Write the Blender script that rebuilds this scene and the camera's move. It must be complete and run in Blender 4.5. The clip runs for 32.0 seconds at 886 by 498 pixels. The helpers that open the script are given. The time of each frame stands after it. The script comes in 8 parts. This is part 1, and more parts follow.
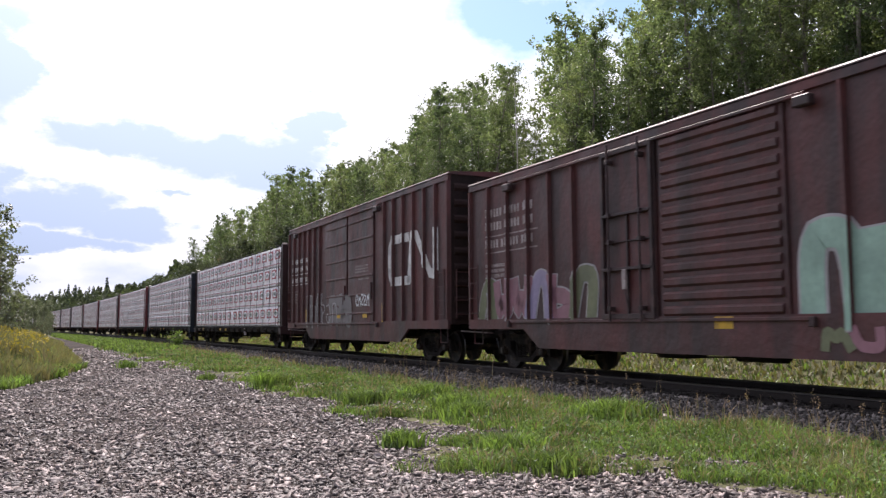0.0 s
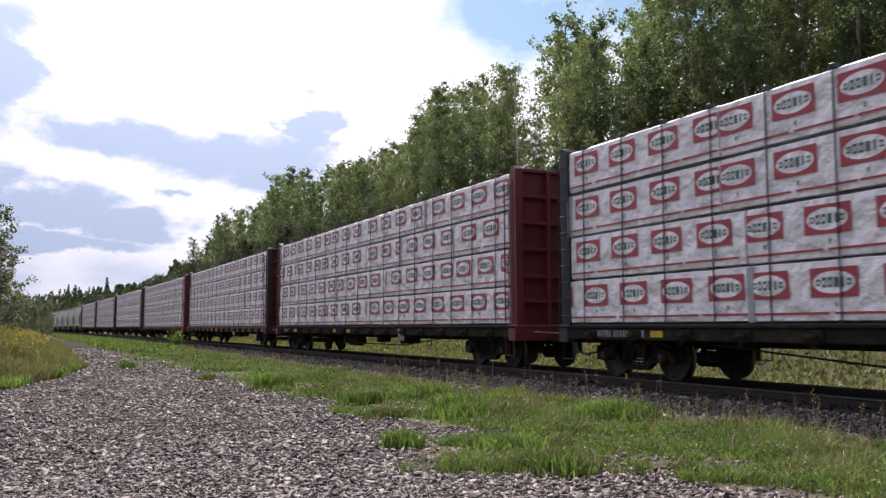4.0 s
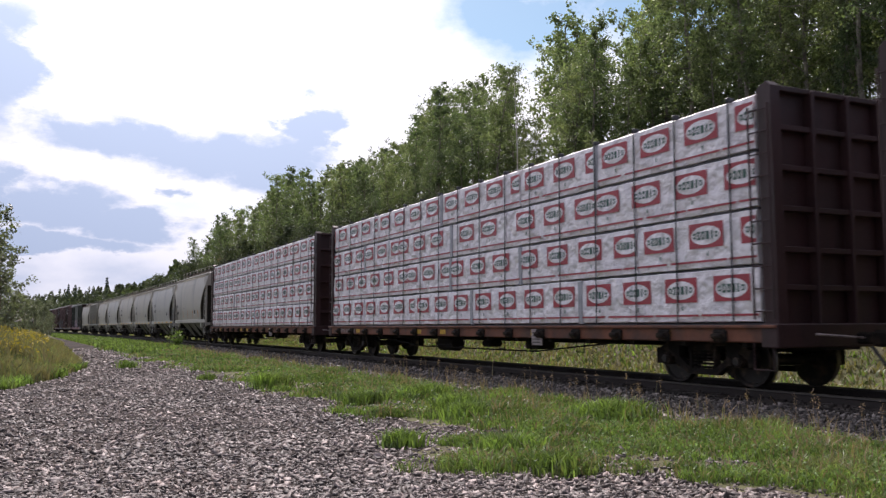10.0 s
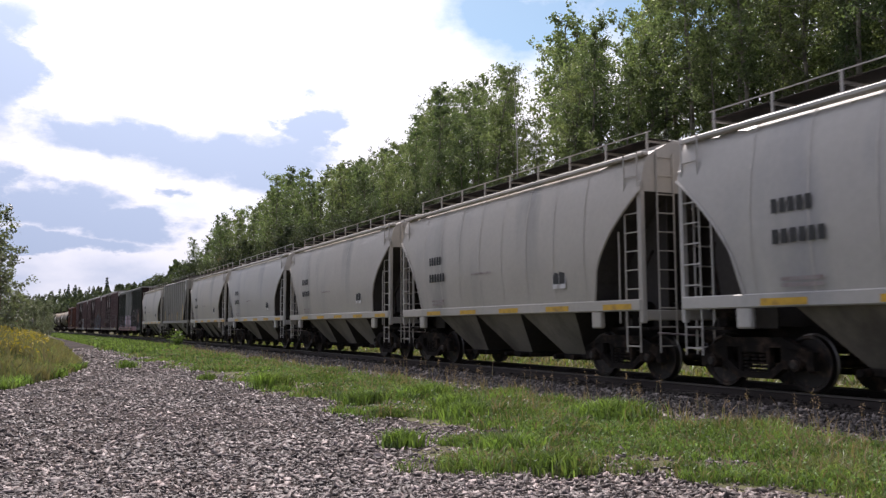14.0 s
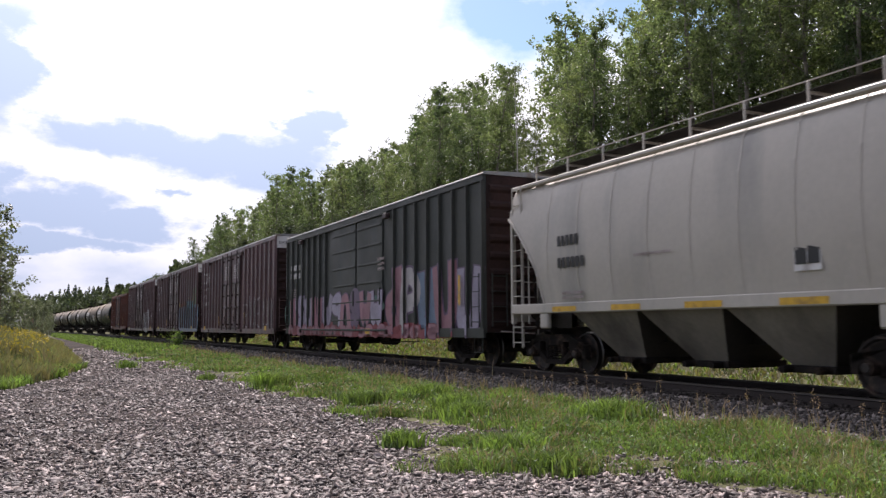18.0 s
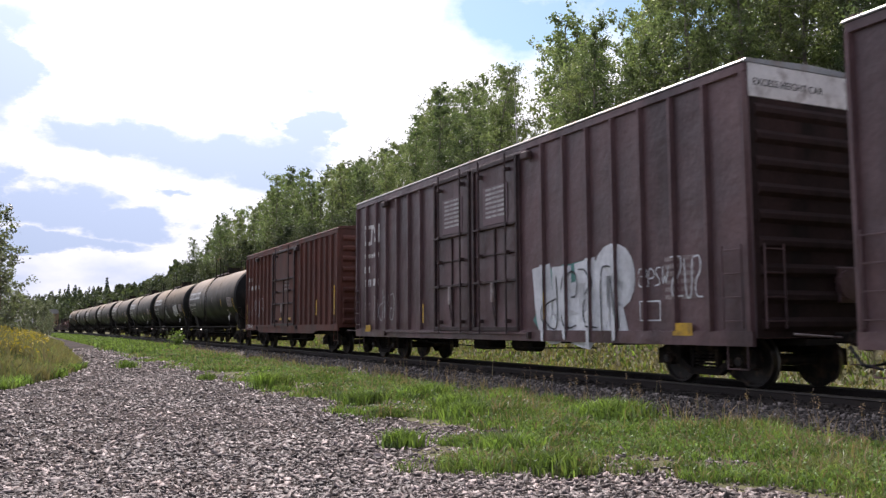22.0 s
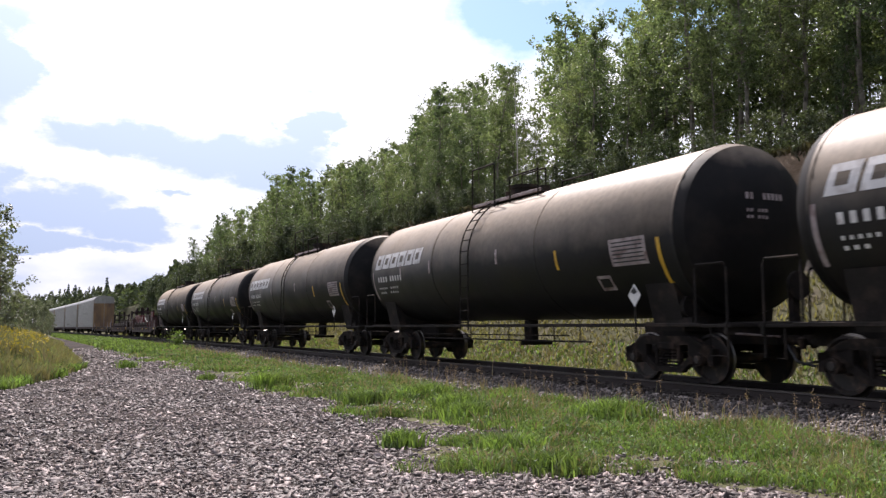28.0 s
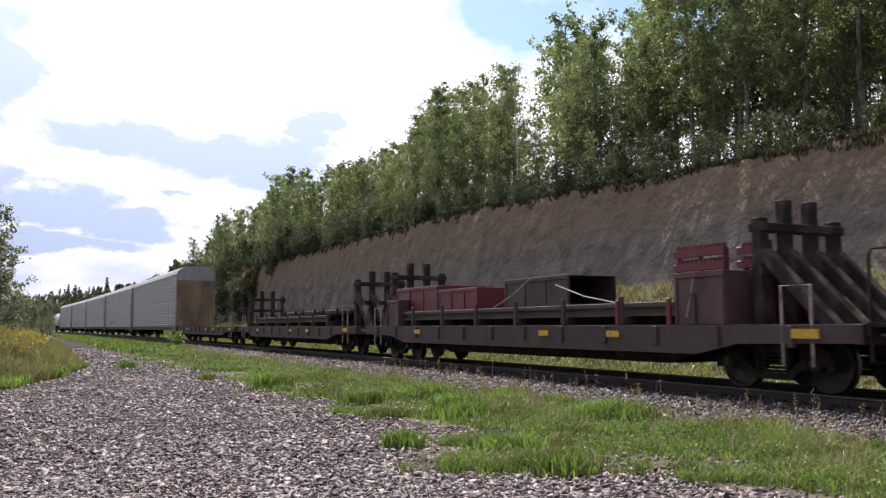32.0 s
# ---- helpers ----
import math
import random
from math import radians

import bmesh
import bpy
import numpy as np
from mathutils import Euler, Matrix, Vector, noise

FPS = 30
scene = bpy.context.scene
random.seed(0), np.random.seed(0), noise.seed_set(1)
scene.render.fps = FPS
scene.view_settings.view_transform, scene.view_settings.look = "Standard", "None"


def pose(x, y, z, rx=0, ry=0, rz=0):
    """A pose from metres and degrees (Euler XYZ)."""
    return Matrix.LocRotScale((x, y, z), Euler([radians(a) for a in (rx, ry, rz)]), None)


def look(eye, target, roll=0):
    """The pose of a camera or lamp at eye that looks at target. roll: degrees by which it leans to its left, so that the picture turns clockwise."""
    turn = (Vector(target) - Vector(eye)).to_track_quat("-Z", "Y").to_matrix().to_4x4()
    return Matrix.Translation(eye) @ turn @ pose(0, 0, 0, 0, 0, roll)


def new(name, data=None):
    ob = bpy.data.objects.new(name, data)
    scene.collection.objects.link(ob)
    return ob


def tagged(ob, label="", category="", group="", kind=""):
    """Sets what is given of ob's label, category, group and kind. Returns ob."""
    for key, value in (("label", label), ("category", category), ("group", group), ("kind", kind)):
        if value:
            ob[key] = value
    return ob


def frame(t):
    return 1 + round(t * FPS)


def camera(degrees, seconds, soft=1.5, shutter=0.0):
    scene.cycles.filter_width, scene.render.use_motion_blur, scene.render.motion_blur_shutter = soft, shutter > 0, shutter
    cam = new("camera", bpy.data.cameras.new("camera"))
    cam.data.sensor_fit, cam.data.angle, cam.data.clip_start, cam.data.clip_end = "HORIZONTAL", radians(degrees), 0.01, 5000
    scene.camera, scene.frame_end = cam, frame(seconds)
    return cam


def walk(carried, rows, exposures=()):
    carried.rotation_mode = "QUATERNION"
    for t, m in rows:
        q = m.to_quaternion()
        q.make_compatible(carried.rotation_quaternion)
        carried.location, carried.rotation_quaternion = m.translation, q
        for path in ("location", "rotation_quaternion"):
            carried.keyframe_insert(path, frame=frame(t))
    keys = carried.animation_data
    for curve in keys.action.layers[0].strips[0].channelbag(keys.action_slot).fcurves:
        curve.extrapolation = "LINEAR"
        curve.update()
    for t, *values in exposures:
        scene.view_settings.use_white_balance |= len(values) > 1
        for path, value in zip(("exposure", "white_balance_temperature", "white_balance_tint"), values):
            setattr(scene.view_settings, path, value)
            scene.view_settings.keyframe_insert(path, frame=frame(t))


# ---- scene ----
cam = camera(54.8, 32.0, soft=1.35, shutter=0.1)
EYE = Vector((0.0, 0.0, 1.08))
CAM_POSE = Matrix.Translation(EYE) @ (Euler((0, 0, radians(-25.38))).to_matrix().to_4x4()
                                      @ Euler((radians(95.1), 0, 0)).to_matrix().to_4x4()
                                      @ Euler((0, 0, radians(-0.29))).to_matrix().to_4x4())
walk(cam, [(0.0, CAM_POSE), (32.0, CAM_POSE)],
     [(0.0, 0.60, 6480, 20), (2.0, 0.40, 6480, 20), (6.0, 0.29, 6480, 20), (13.0, 0.27, 6480, 20), (19.0, 0.44, 6480, 20), (24.0, 0.54, 6480, 20), (32.0, 0.57, 6480, 20)])

# ---- light ----
SUN_AZ, SUN_EL = radians(14.0), radians(51.0)      # from +y towards +x; height over the horizon
world = bpy.data.worlds.new("world")
scene.world = world
world.use_nodes = True
wn, wl = world.node_tree.nodes, world.node_tree.links
wn.clear()
w_out = wn.new("ShaderNodeOutputWorld")
w_bg = wn.new("ShaderNodeBackground")
w_sky = wn.new("ShaderNodeTexSky")
w_sky.sky_type = "NISHITA"
w_sky.sun_disc = False
w_sky.sun_elevation, w_sky.sun_rotation = SUN_EL, SUN_AZ
w_tc = wn.new("ShaderNodeTexCoord")
w_sep = wn.new("ShaderNodeSeparateXYZ")
wl.new(w_tc.outputs["Generated"], w_sep.inputs[0])


def w_math(op, a, b=None):
    n = wn.new("ShaderNodeMath")
    n.operation = op
    for i, v in enumerate((a, b)):
        if v is None:
            continue
        if isinstance(v, (int, float)):
            n.inputs[i].default_value = v
        else:
            wl.new(v, n.inputs[i])
    return n.outputs[0]


# clouds on a flat layer high above: the direction divided by its height
w_h = w_math("MAXIMUM", w_math("ADD", w_sep.outputs[2], 0.42), 0.02)
w_comb = wn.new("ShaderNodeCombineXYZ")
wl.new(w_math("DIVIDE", w_sep.outputs[0], w_h), w_comb.inputs[0])
wl.new(w_math("DIVIDE", w_sep.outputs[1], w_h), w_comb.inputs[1])
w_noise = wn.new("ShaderNodeTexNoise")
w_noise.inputs["Scale"].default_value = 2.7
w_noise.inputs["Detail"].default_value = 8
w_noise.inputs["Roughness"].default_value = 0.50
w_noise.inputs["Distortion"].default_value = 0.25
w_map = wn.new("ShaderNodeMapping")
w_map.inputs["Location"].default_value = (2.51, 1.46, 0.0)
wl.new(w_comb.outputs[0], w_map.inputs[0])
wl.new(w_map.outputs[0], w_noise.inputs["Vector"])
# ragged coordinates, so that the banks have torn edges
w_tear = wn.new("ShaderNodeTexNoise")
w_tear.inputs["Scale"].default_value, w_tear.inputs["Detail"].default_value, w_tear.inputs["Roughness"].default_value = 7.0, 9, 0.62
wl.new(w_comb.outputs[0], w_tear.inputs["Vector"])
w_off = wn.new("ShaderNodeVectorMath")
w_off.operation = "MULTIPLY_ADD"
wl.new(w_tear.outputs["Color"], w_off.inputs[0])
w_off.inputs[1].default_value, w_off.inputs[2].default_value = (0.30, 0.24, 0.0), (-0.15, -0.12, 0.0)
w_ragged = wn.new("ShaderNodeVectorMath")
wl.new(w_comb.outputs[0], w_ragged.inputs[0])
wl.new(w_off.outputs[0], w_ragged.inputs[1])


def w_patch(cx, cy, rx, ry):
    """1 in the middle of an oval part of the cloud layer, falling to 0 at its rim."""
    n = wn.new("ShaderNodeVectorMath")
    n.operation = "SUBTRACT"
    wl.new(w_ragged.outputs[0], n.inputs[0])
    n.inputs[1].default_value = (cx, cy, 0)
    k = wn.new("ShaderNodeVectorMath")
    k.operation = "MULTIPLY"
    wl.new(n.outputs[0], k.inputs[0])
    k.inputs[1].default_value = (1 / rx, 1 / ry, 0)
    q = wn.new("ShaderNodeVectorMath")
    q.operation = "LENGTH"
    wl.new(k.outputs[0], q.inputs[0])
    return w_math("MAXIMUM", w_math("SUBTRACT", 1.0, q.outputs["Value"]), 0.0)


# banks of thicker cloud low over the line, thin cloud round the sun, and a gap of blue
w_bank = None
for patch in ((0.11, 1.565, 0.20, 0.11), (0.26, 1.58, 0.20, 0.13), (0.40, 1.58, 0.15, 0.16), (0.43, 1.44, 0.07, 0.14), (0.04, 1.80, 0.16, 0.12), (0.17, 1.85, 0.16, 0.10), (-0.07, 1.40, 0.10, 0.24), (-0.10, 1.78, 0.10, 0.14), (0.24, 1.72, 0.07, 0.06), (0.02, 1.95, 0.25, 0.06)):
    w_bank = w_patch(*patch) if w_bank is None else w_math("MAXIMUM", w_bank, w_patch(*patch))
w_thin = w_patch(0.35, 1.3, 1.1, 1.0)
w_gap = w_math("MAXIMUM", w_patch(0.63, 1.06, 0.20, 0.15), w_patch(0.78, 0.92, 0.22, 0.16))
w_dense = w_math("ADD", w_math("SUBTRACT", w_noise.outputs["Fac"], w_math("MULTIPLY", w_thin, 0.30)), w_math("MULTIPLY", w_bank, 0.8))
w_full = w_math("ADD", w_math("SUBTRACT", w_math("ADD", w_noise.outputs["Fac"], w_math("MULTIPLY", w_thin, 0.16)), w_math("MULTIPLY", w_gap, 0.62)), w_math("MULTIPLY", w_bank, 0.2))
w_cover = wn.new("ShaderNodeMapRange")
w_cover.inputs["From Min"].default_value, w_cover.inputs["From Max"].default_value = 0.10, 0.55
wl.new(w_full, w_cover.inputs["Value"])
w_thick = wn.new("ShaderNodeMapRange")       # thick cloud is grey from below, thin cloud lets the sun through
w_thick.interpolation_type = "SMOOTHSTEP"
w_thick.inputs["From Min"].default_value, w_thick.inputs["From Max"].default_value = 0.42, 0.78
wl.new(w_dense, w_thick.inputs["Value"])
# glow of the cloud around the sun
w_sundir = wn.new("ShaderNodeCombineXYZ")
for i, v in enumerate((math.sin(SUN_AZ) * math.cos(SUN_EL), math.cos(SUN_AZ) * math.cos(SUN_EL), math.sin(SUN_EL))):
    w_sundir.inputs[i].default_value = v
w_dot = wn.new("ShaderNodeVectorMath")
w_dot.operation = "DOT_PRODUCT"
wl.new(w_tc.outputs["Generated"], w_dot.inputs[0])
wl.new(w_sundir.outputs[0], w_dot.inputs[1])
w_near = w_math("POWER", w_math("MAXIMUM", w_dot.outputs["Value"], 0.0), 3.0)
w_cloud = wn.new("ShaderNodeMix")
w_cloud.data_type = "RGBA"
w_cloud.inputs["A"].default_value = (2.6, 2.85, 3.4, 1)
w_cloud.inputs["B"].default_value = (13.0, 13.1, 13.4, 1)
wl.new(w_near, w_cloud.inputs["Factor"])
w_grey = wn.new("ShaderNodeMix")
w_grey.data_type, w_grey.blend_type = "RGBA", "MULTIPLY"
w_grey.inputs["B"].default_value = (0.50, 0.60, 0.735, 1)
wl.new(w_thick.outputs[0], w_grey.inputs["Factor"])
wl.new(w_cloud.outputs[2], w_grey.inputs["A"])
w_mix = wn.new("ShaderNodeMix")
w_mix.data_type = "RGBA"
wl.new(w_cover.outputs[0], w_mix.inputs["Factor"])
w_clear = wn.new("ShaderNodeMix")       # the clear sky is dimmer than sunlit cloud
w_clear.data_type, w_clear.blend_type = "RGBA", "MULTIPLY"
w_clear.inputs["Factor"].default_value = 1.0
w_clear.inputs["B"].default_value = (0.66, 0.80, 0.78, 1)
wl.new(w_sky.outputs[0], w_clear.inputs["A"])
wl.new(w_clear.outputs[2], w_mix.inputs["A"])
wl.new(w_grey.outputs[2], w_mix.inputs["B"])
wl.new(w_mix.outputs[2], w_bg.inputs["Color"])
w_bg.inputs["Strength"].default_value = 0.13
wl.new(w_bg.outputs[0], w_out.inputs["Surface"])

sun = new("sun", bpy.data.lights.new("sun", "SUN"))
sun.data.energy, sun.data.angle, sun.data.color = 4.2, radians(0.6), (1.0, 0.95, 0.87)
sun_to = Vector((math.sin(SUN_AZ) * math.cos(SUN_EL), math.cos(SUN_AZ) * math.cos(SUN_EL), math.sin(SUN_EL)))
sun.matrix_basis = look(sun_to * 200, (0, 0, 0))

# ---- materials ----
MATS = {}


def mat(name, base, rough=0.7, metal=0.0, vary=0.25, scale=2.0, grain=30.0, bump=0.15, second=None, amount=0.35,
        streak=False, leaf=0.0, island=0.0, grain_vary=0.5, spec=0.5, lump=0.0, top_tint=None, each=0.0):
    """A surface: base colour with variation at two scales, stains of a second colour, streaks down a wall, fine relief."""
    if name in MATS:
        return MATS[name]
    m = bpy.data.materials.new(name)
    m.use_nodes = True
    n, l = m.node_tree.nodes, m.node_tree.links
    b = n["Principled BSDF"]
    b.inputs["Roughness"].default_value, b.inputs["Metallic"].default_value = rough, metal
    b.inputs["Specular IOR Level"].default_value = spec
    tc = n.new("ShaderNodeTexCoord")

    def noise_tex(s, detail, stretch=None):
        t = n.new("ShaderNodeTexNoise")
        t.inputs["Scale"].default_value, t.inputs["Detail"].default_value = s, detail
        if stretch:
            mp = n.new("ShaderNodeMapping")
            mp.inputs["Scale"].default_value = stretch
            l.new(tc.outputs["Object"], mp.inputs[0])
            l.new(mp.outputs[0], t.inputs["Vector"])
        else:
            l.new(tc.outputs["Object"], t.inputs["Vector"])
        return t.outputs["Fac"]

    def mixc(fac, a, c, blend="MIX"):
        x = n.new("ShaderNodeMix")
        x.data_type, x.blend_type = "RGBA", blend
        for k, v in (("Factor", fac), ("A", a), ("B", c)):
            if isinstance(v, tuple):
                x.inputs[k].default_value = (*v, 1) if len(v) == 3 else v
            elif isinstance(v, (int, float)):
                x.inputs[k].default_value = v
            else:
                l.new(v, x.inputs[k])
        return x.outputs[2]

    def ramp(v, lo, hi, out0=0.0, out1=1.0):
        r = n.new("ShaderNodeMapRange")
        for k, w in (("From Min", lo), ("From Max", hi), ("To Min", out0), ("To Max", out1)):
            r.inputs[k].default_value = w
        l.new(v, r.inputs["Value"])
        return r.outputs[0]

    big = noise_tex(scale, 4)
    fine = noise_tex(grain, 3)
    dark = tuple(c * (1 - vary) for c in base)
    light = tuple(min(1, c * (1 + vary)) for c in base)
    col = mixc(ramp(big, 0.3, 0.7), dark, light)
    if second:
        st = noise_tex(scale * 1.7, 6, (1.0, 1.0, 0.22) if streak else None)
        col = mixc(ramp(st, 0.62 - amount * 0.45, 0.78 - amount * 0.3), col, second)
    if top_tint:           # upper tint (tanks: dust and painted sunlight): height where it begins, where it is full, colour
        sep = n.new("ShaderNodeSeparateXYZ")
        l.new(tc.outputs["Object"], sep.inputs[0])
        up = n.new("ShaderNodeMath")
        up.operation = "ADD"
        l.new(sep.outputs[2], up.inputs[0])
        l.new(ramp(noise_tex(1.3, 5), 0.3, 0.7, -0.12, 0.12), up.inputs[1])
        col = mixc(ramp(up.outputs[0], top_tint[0], top_tint[1], 0.0, 0.85), col, top_tint[2])
    g = ramp(fine, 0.25, 0.75, 1 - vary * grain_vary, 1 + vary * grain_vary)
    hsv = n.new("ShaderNodeHueSaturation")
    l.new(col, hsv.inputs["Color"])
    if island:
        geo = n.new("ShaderNodeNewGeometry")
        mul = n.new("ShaderNodeMath")
        mul.operation = "MULTIPLY"
        l.new(g, mul.inputs[0])
        pick = geo.outputs["Random Per Island"]
        if island > 0.85:       # many dark pieces, few pale ones
            sq = n.new("ShaderNodeMath")
            sq.operation = "POWER"
            l.new(pick, sq.inputs[0])
            sq.inputs[1].default_value = 2.4
            l.new(ramp(sq.outputs[0], 0, 1, 1 - 0.62 * island, 1 + 1.5 * island), mul.inputs[1])
        else:
            l.new(ramp(pick, 0, 1, 1 - island, 1 + island), mul.inputs[1])
        l.new(mul.outputs[0], hsv.inputs["Value"])
    else:
        l.new(g, hsv.inputs["Value"])
    if each:           # whole plants differ in tone
        info = n.new("ShaderNodeObjectInfo")
        l.new(ramp(info.outputs["Random"], 0, 1, 0.5 - 0.035 * each, 0.5 + 0.02 * each), hsv.inputs["Hue"])
        own = n.new("ShaderNodeMath")
        own.operation = "MULTIPLY"
        l.new(hsv.inputs["Value"].links[0].from_socket, own.inputs[0])
        l.new(ramp(info.outputs["Random"], 0, 1, 1 + 0.28 * each, 1 - 0.22 * each), own.inputs[1])
        l.new(own.outputs[0], hsv.inputs["Value"])
    l.new(hsv.outputs[0], b.inputs["Base Color"])
    l.new(ramp(big, 0.3, 0.7, max(0.02, rough - 0.1), min(1, rough + 0.1)), b.inputs["Roughness"])
    if bump:
        bp = n.new("ShaderNodeBump")
        bp.inputs["Strength"].default_value, bp.inputs["Distance"].default_value = bump, 0.02
        l.new(fine, bp.inputs["Height"])
        if lump:       # broad unevenness under the fine relief
            bq = n.new("ShaderNodeBump")
            bq.inputs["Strength"].default_value, bq.inputs["Distance"].default_value = 1.0, lump
            l.new(noise_tex(scale * 2.2, 5), bq.inputs["Height"])
            l.new(bq.outputs[0], bp.inputs["Normal"])
        l.new(bp.outputs[0], b.inputs["Normal"])
    if leaf:
        tr = n.new("ShaderNodeBsdfTranslucent")
        l.new(mixc(1.0, hsv.outputs[0], (1.0, 1.12, 0.55), "MULTIPLY"), tr.inputs["Color"])
        ms = n.new("ShaderNodeMixShader")
        ms.inputs[0].default_value = leaf
        l.new(b.outputs[0], ms.inputs[1])
        l.new(tr.outputs[0], ms.inputs[2])
        l.new(ms.outputs[0], n["Material Output"].inputs["Surface"])
    MATS[name] = m
    return m


M_SOIL = mat("grassy_soil", (0.10, 0.098, 0.052), 0.95, spec=0.08, vary=0.35, scale=0.6, grain=14, second=(0.11, 0.092, 0.065), amount=0.3, bump=0.5)
M_GRAVELBED = mat("gravel_bed", (0.04, 0.033, 0.03), 0.95, spec=0.05, vary=0.35, scale=0.5, grain=22, second=(0.075, 0.062, 0.056), amount=0.35, bump=0.8)
M_STONE = mat("crushed_stone", (0.156, 0.129, 0.121), 0.62, spec=0.4, vary=0.3, scale=0.35, grain=40, bump=0.25, island=0.95, second=(0.15, 0.118, 0.108), amount=0.35)
M_OILED = mat("oil_darkened_ballast", (0.038, 0.031, 0.027), 0.85, vary=0.3, scale=2, grain=30, bump=0.3, island=0.4, spec=0.25)
M_BALLAST = mat("ballast_stone", (0.135, 0.116, 0.104), 0.75, vary=0.3, scale=1.2, grain=30, bump=0.3, island=0.9, second=(0.1, 0.085, 0.08), amount=0.3)
M_BALLASTBED = mat("ballast_bed", (0.05, 0.042, 0.037), 0.95, spec=0.1, vary=0.35, scale=2, grain=16, bump=0.9)
M_GRASS = mat("grass_blades", (0.15, 0.215, 0.062), 0.45, vary=0.42, scale=0.8, grain=3, bump=0.0, second=(0.20, 0.20, 0.10), amount=0.16, leaf=0.42, island=0.6)
M_CLOVER = mat("clover_leaves", (0.135, 0.2, 0.075), 0.6, spec=0.25, vary=0.4, scale=0.8, grain=3, bump=0.0, leaf=0.35, island=0.5)
M_WEED = mat("grey_green_weeds", (0.19, 0.212, 0.105), 0.7, vary=0.4, scale=0.5, grain=3, bump=0.0, second=(0.24, 0.19, 0.12), amount=0.3, leaf=0.3, island=0.4)
M_DRYGRASS = mat("dry_grass", (0.225, 0.2, 0.105), 0.7, vary=0.24, scale=0.4, grain=3, bump=0.0, second=(0.26, 0.21, 0.13), amount=0.4, leaf=0.35, island=0.18)
M_YELLOW = mat("goldenrod_flowers", (0.46, 0.35, 0.06), 0.8, vary=0.2, bump=0.0, leaf=0.2, island=0.3)
M_SEED = mat("seed_heads", (0.32, 0.22, 0.15), 0.9, vary=0.25, bump=0.0, leaf=0.2, island=0.3)
M_LEAF = mat("aspen_leaves", (0.135, 0.170, 0.098), 0.45, vary=0.36, scale=0.35, grain=2, bump=0.0, leaf=0.55, island=0.4, each=1.0)
# grey-green, lifted paler to stand in for haze over the distance
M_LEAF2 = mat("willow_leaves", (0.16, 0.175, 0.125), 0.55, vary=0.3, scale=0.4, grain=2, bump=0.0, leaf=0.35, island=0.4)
M_LEAF3 = mat("shrub_leaves", (0.078, 0.098, 0.054), 0.75, vary=0.35, scale=0.3, grain=2, bump=0.0, leaf=0.28, island=0.45, each=0.8)
M_NEEDLE = mat("spruce_needles", (0.03, 0.055, 0.028), 0.6, vary=0.3, scale=0.5, grain=3, bump=0.0, leaf=0.15, island=0.3)
M_RUSTLEAF = mat("reddish_leaves", (0.16, 0.085, 0.04), 0.6, vary=0.3, scale=0.5, grain=3, bump=0.0, leaf=0.3, island=0.3)
M_BARK = mat("aspen_bark", (0.2, 0.18, 0.145), 0.9, vary=0.4, scale=1.5, grain=12, second=(0.05, 0.045, 0.04), amount=0.35, bump=0.5)
M_TWIG = mat("reddish_twigs", (0.17, 0.115, 0.095), 0.85, vary=0.3, scale=2, grain=16, bump=0.2)
M_CLIFF = mat("clay_bank", (0.165, 0.142, 0.120), 0.95, vary=0.25, scale=0.55, grain=7, second=(0.115, 0.098, 0.082), amount=0.42, bump=1.0, lump=0.3, spec=0.15, top_tint=(4.2, 5.6, (0.185, 0.13, 0.085)))
M_RAIL = mat("rail_steel", (0.036, 0.026, 0.022), 0.8, 0.0, vary=0.3, scale=2, grain=30)
M_RAILTOP = mat("rail_head", (0.09, 0.078, 0.07), 0.6, 0.6, vary=0.1, scale=3, grain=40, bump=0.05)
M_TIE = mat("creosoted_tie", (0.055, 0.045, 0.038), 0.9, vary=0.4, scale=1.5, grain=20, second=(0.13, 0.11, 0.09), amount=0.3, bump=0.6)


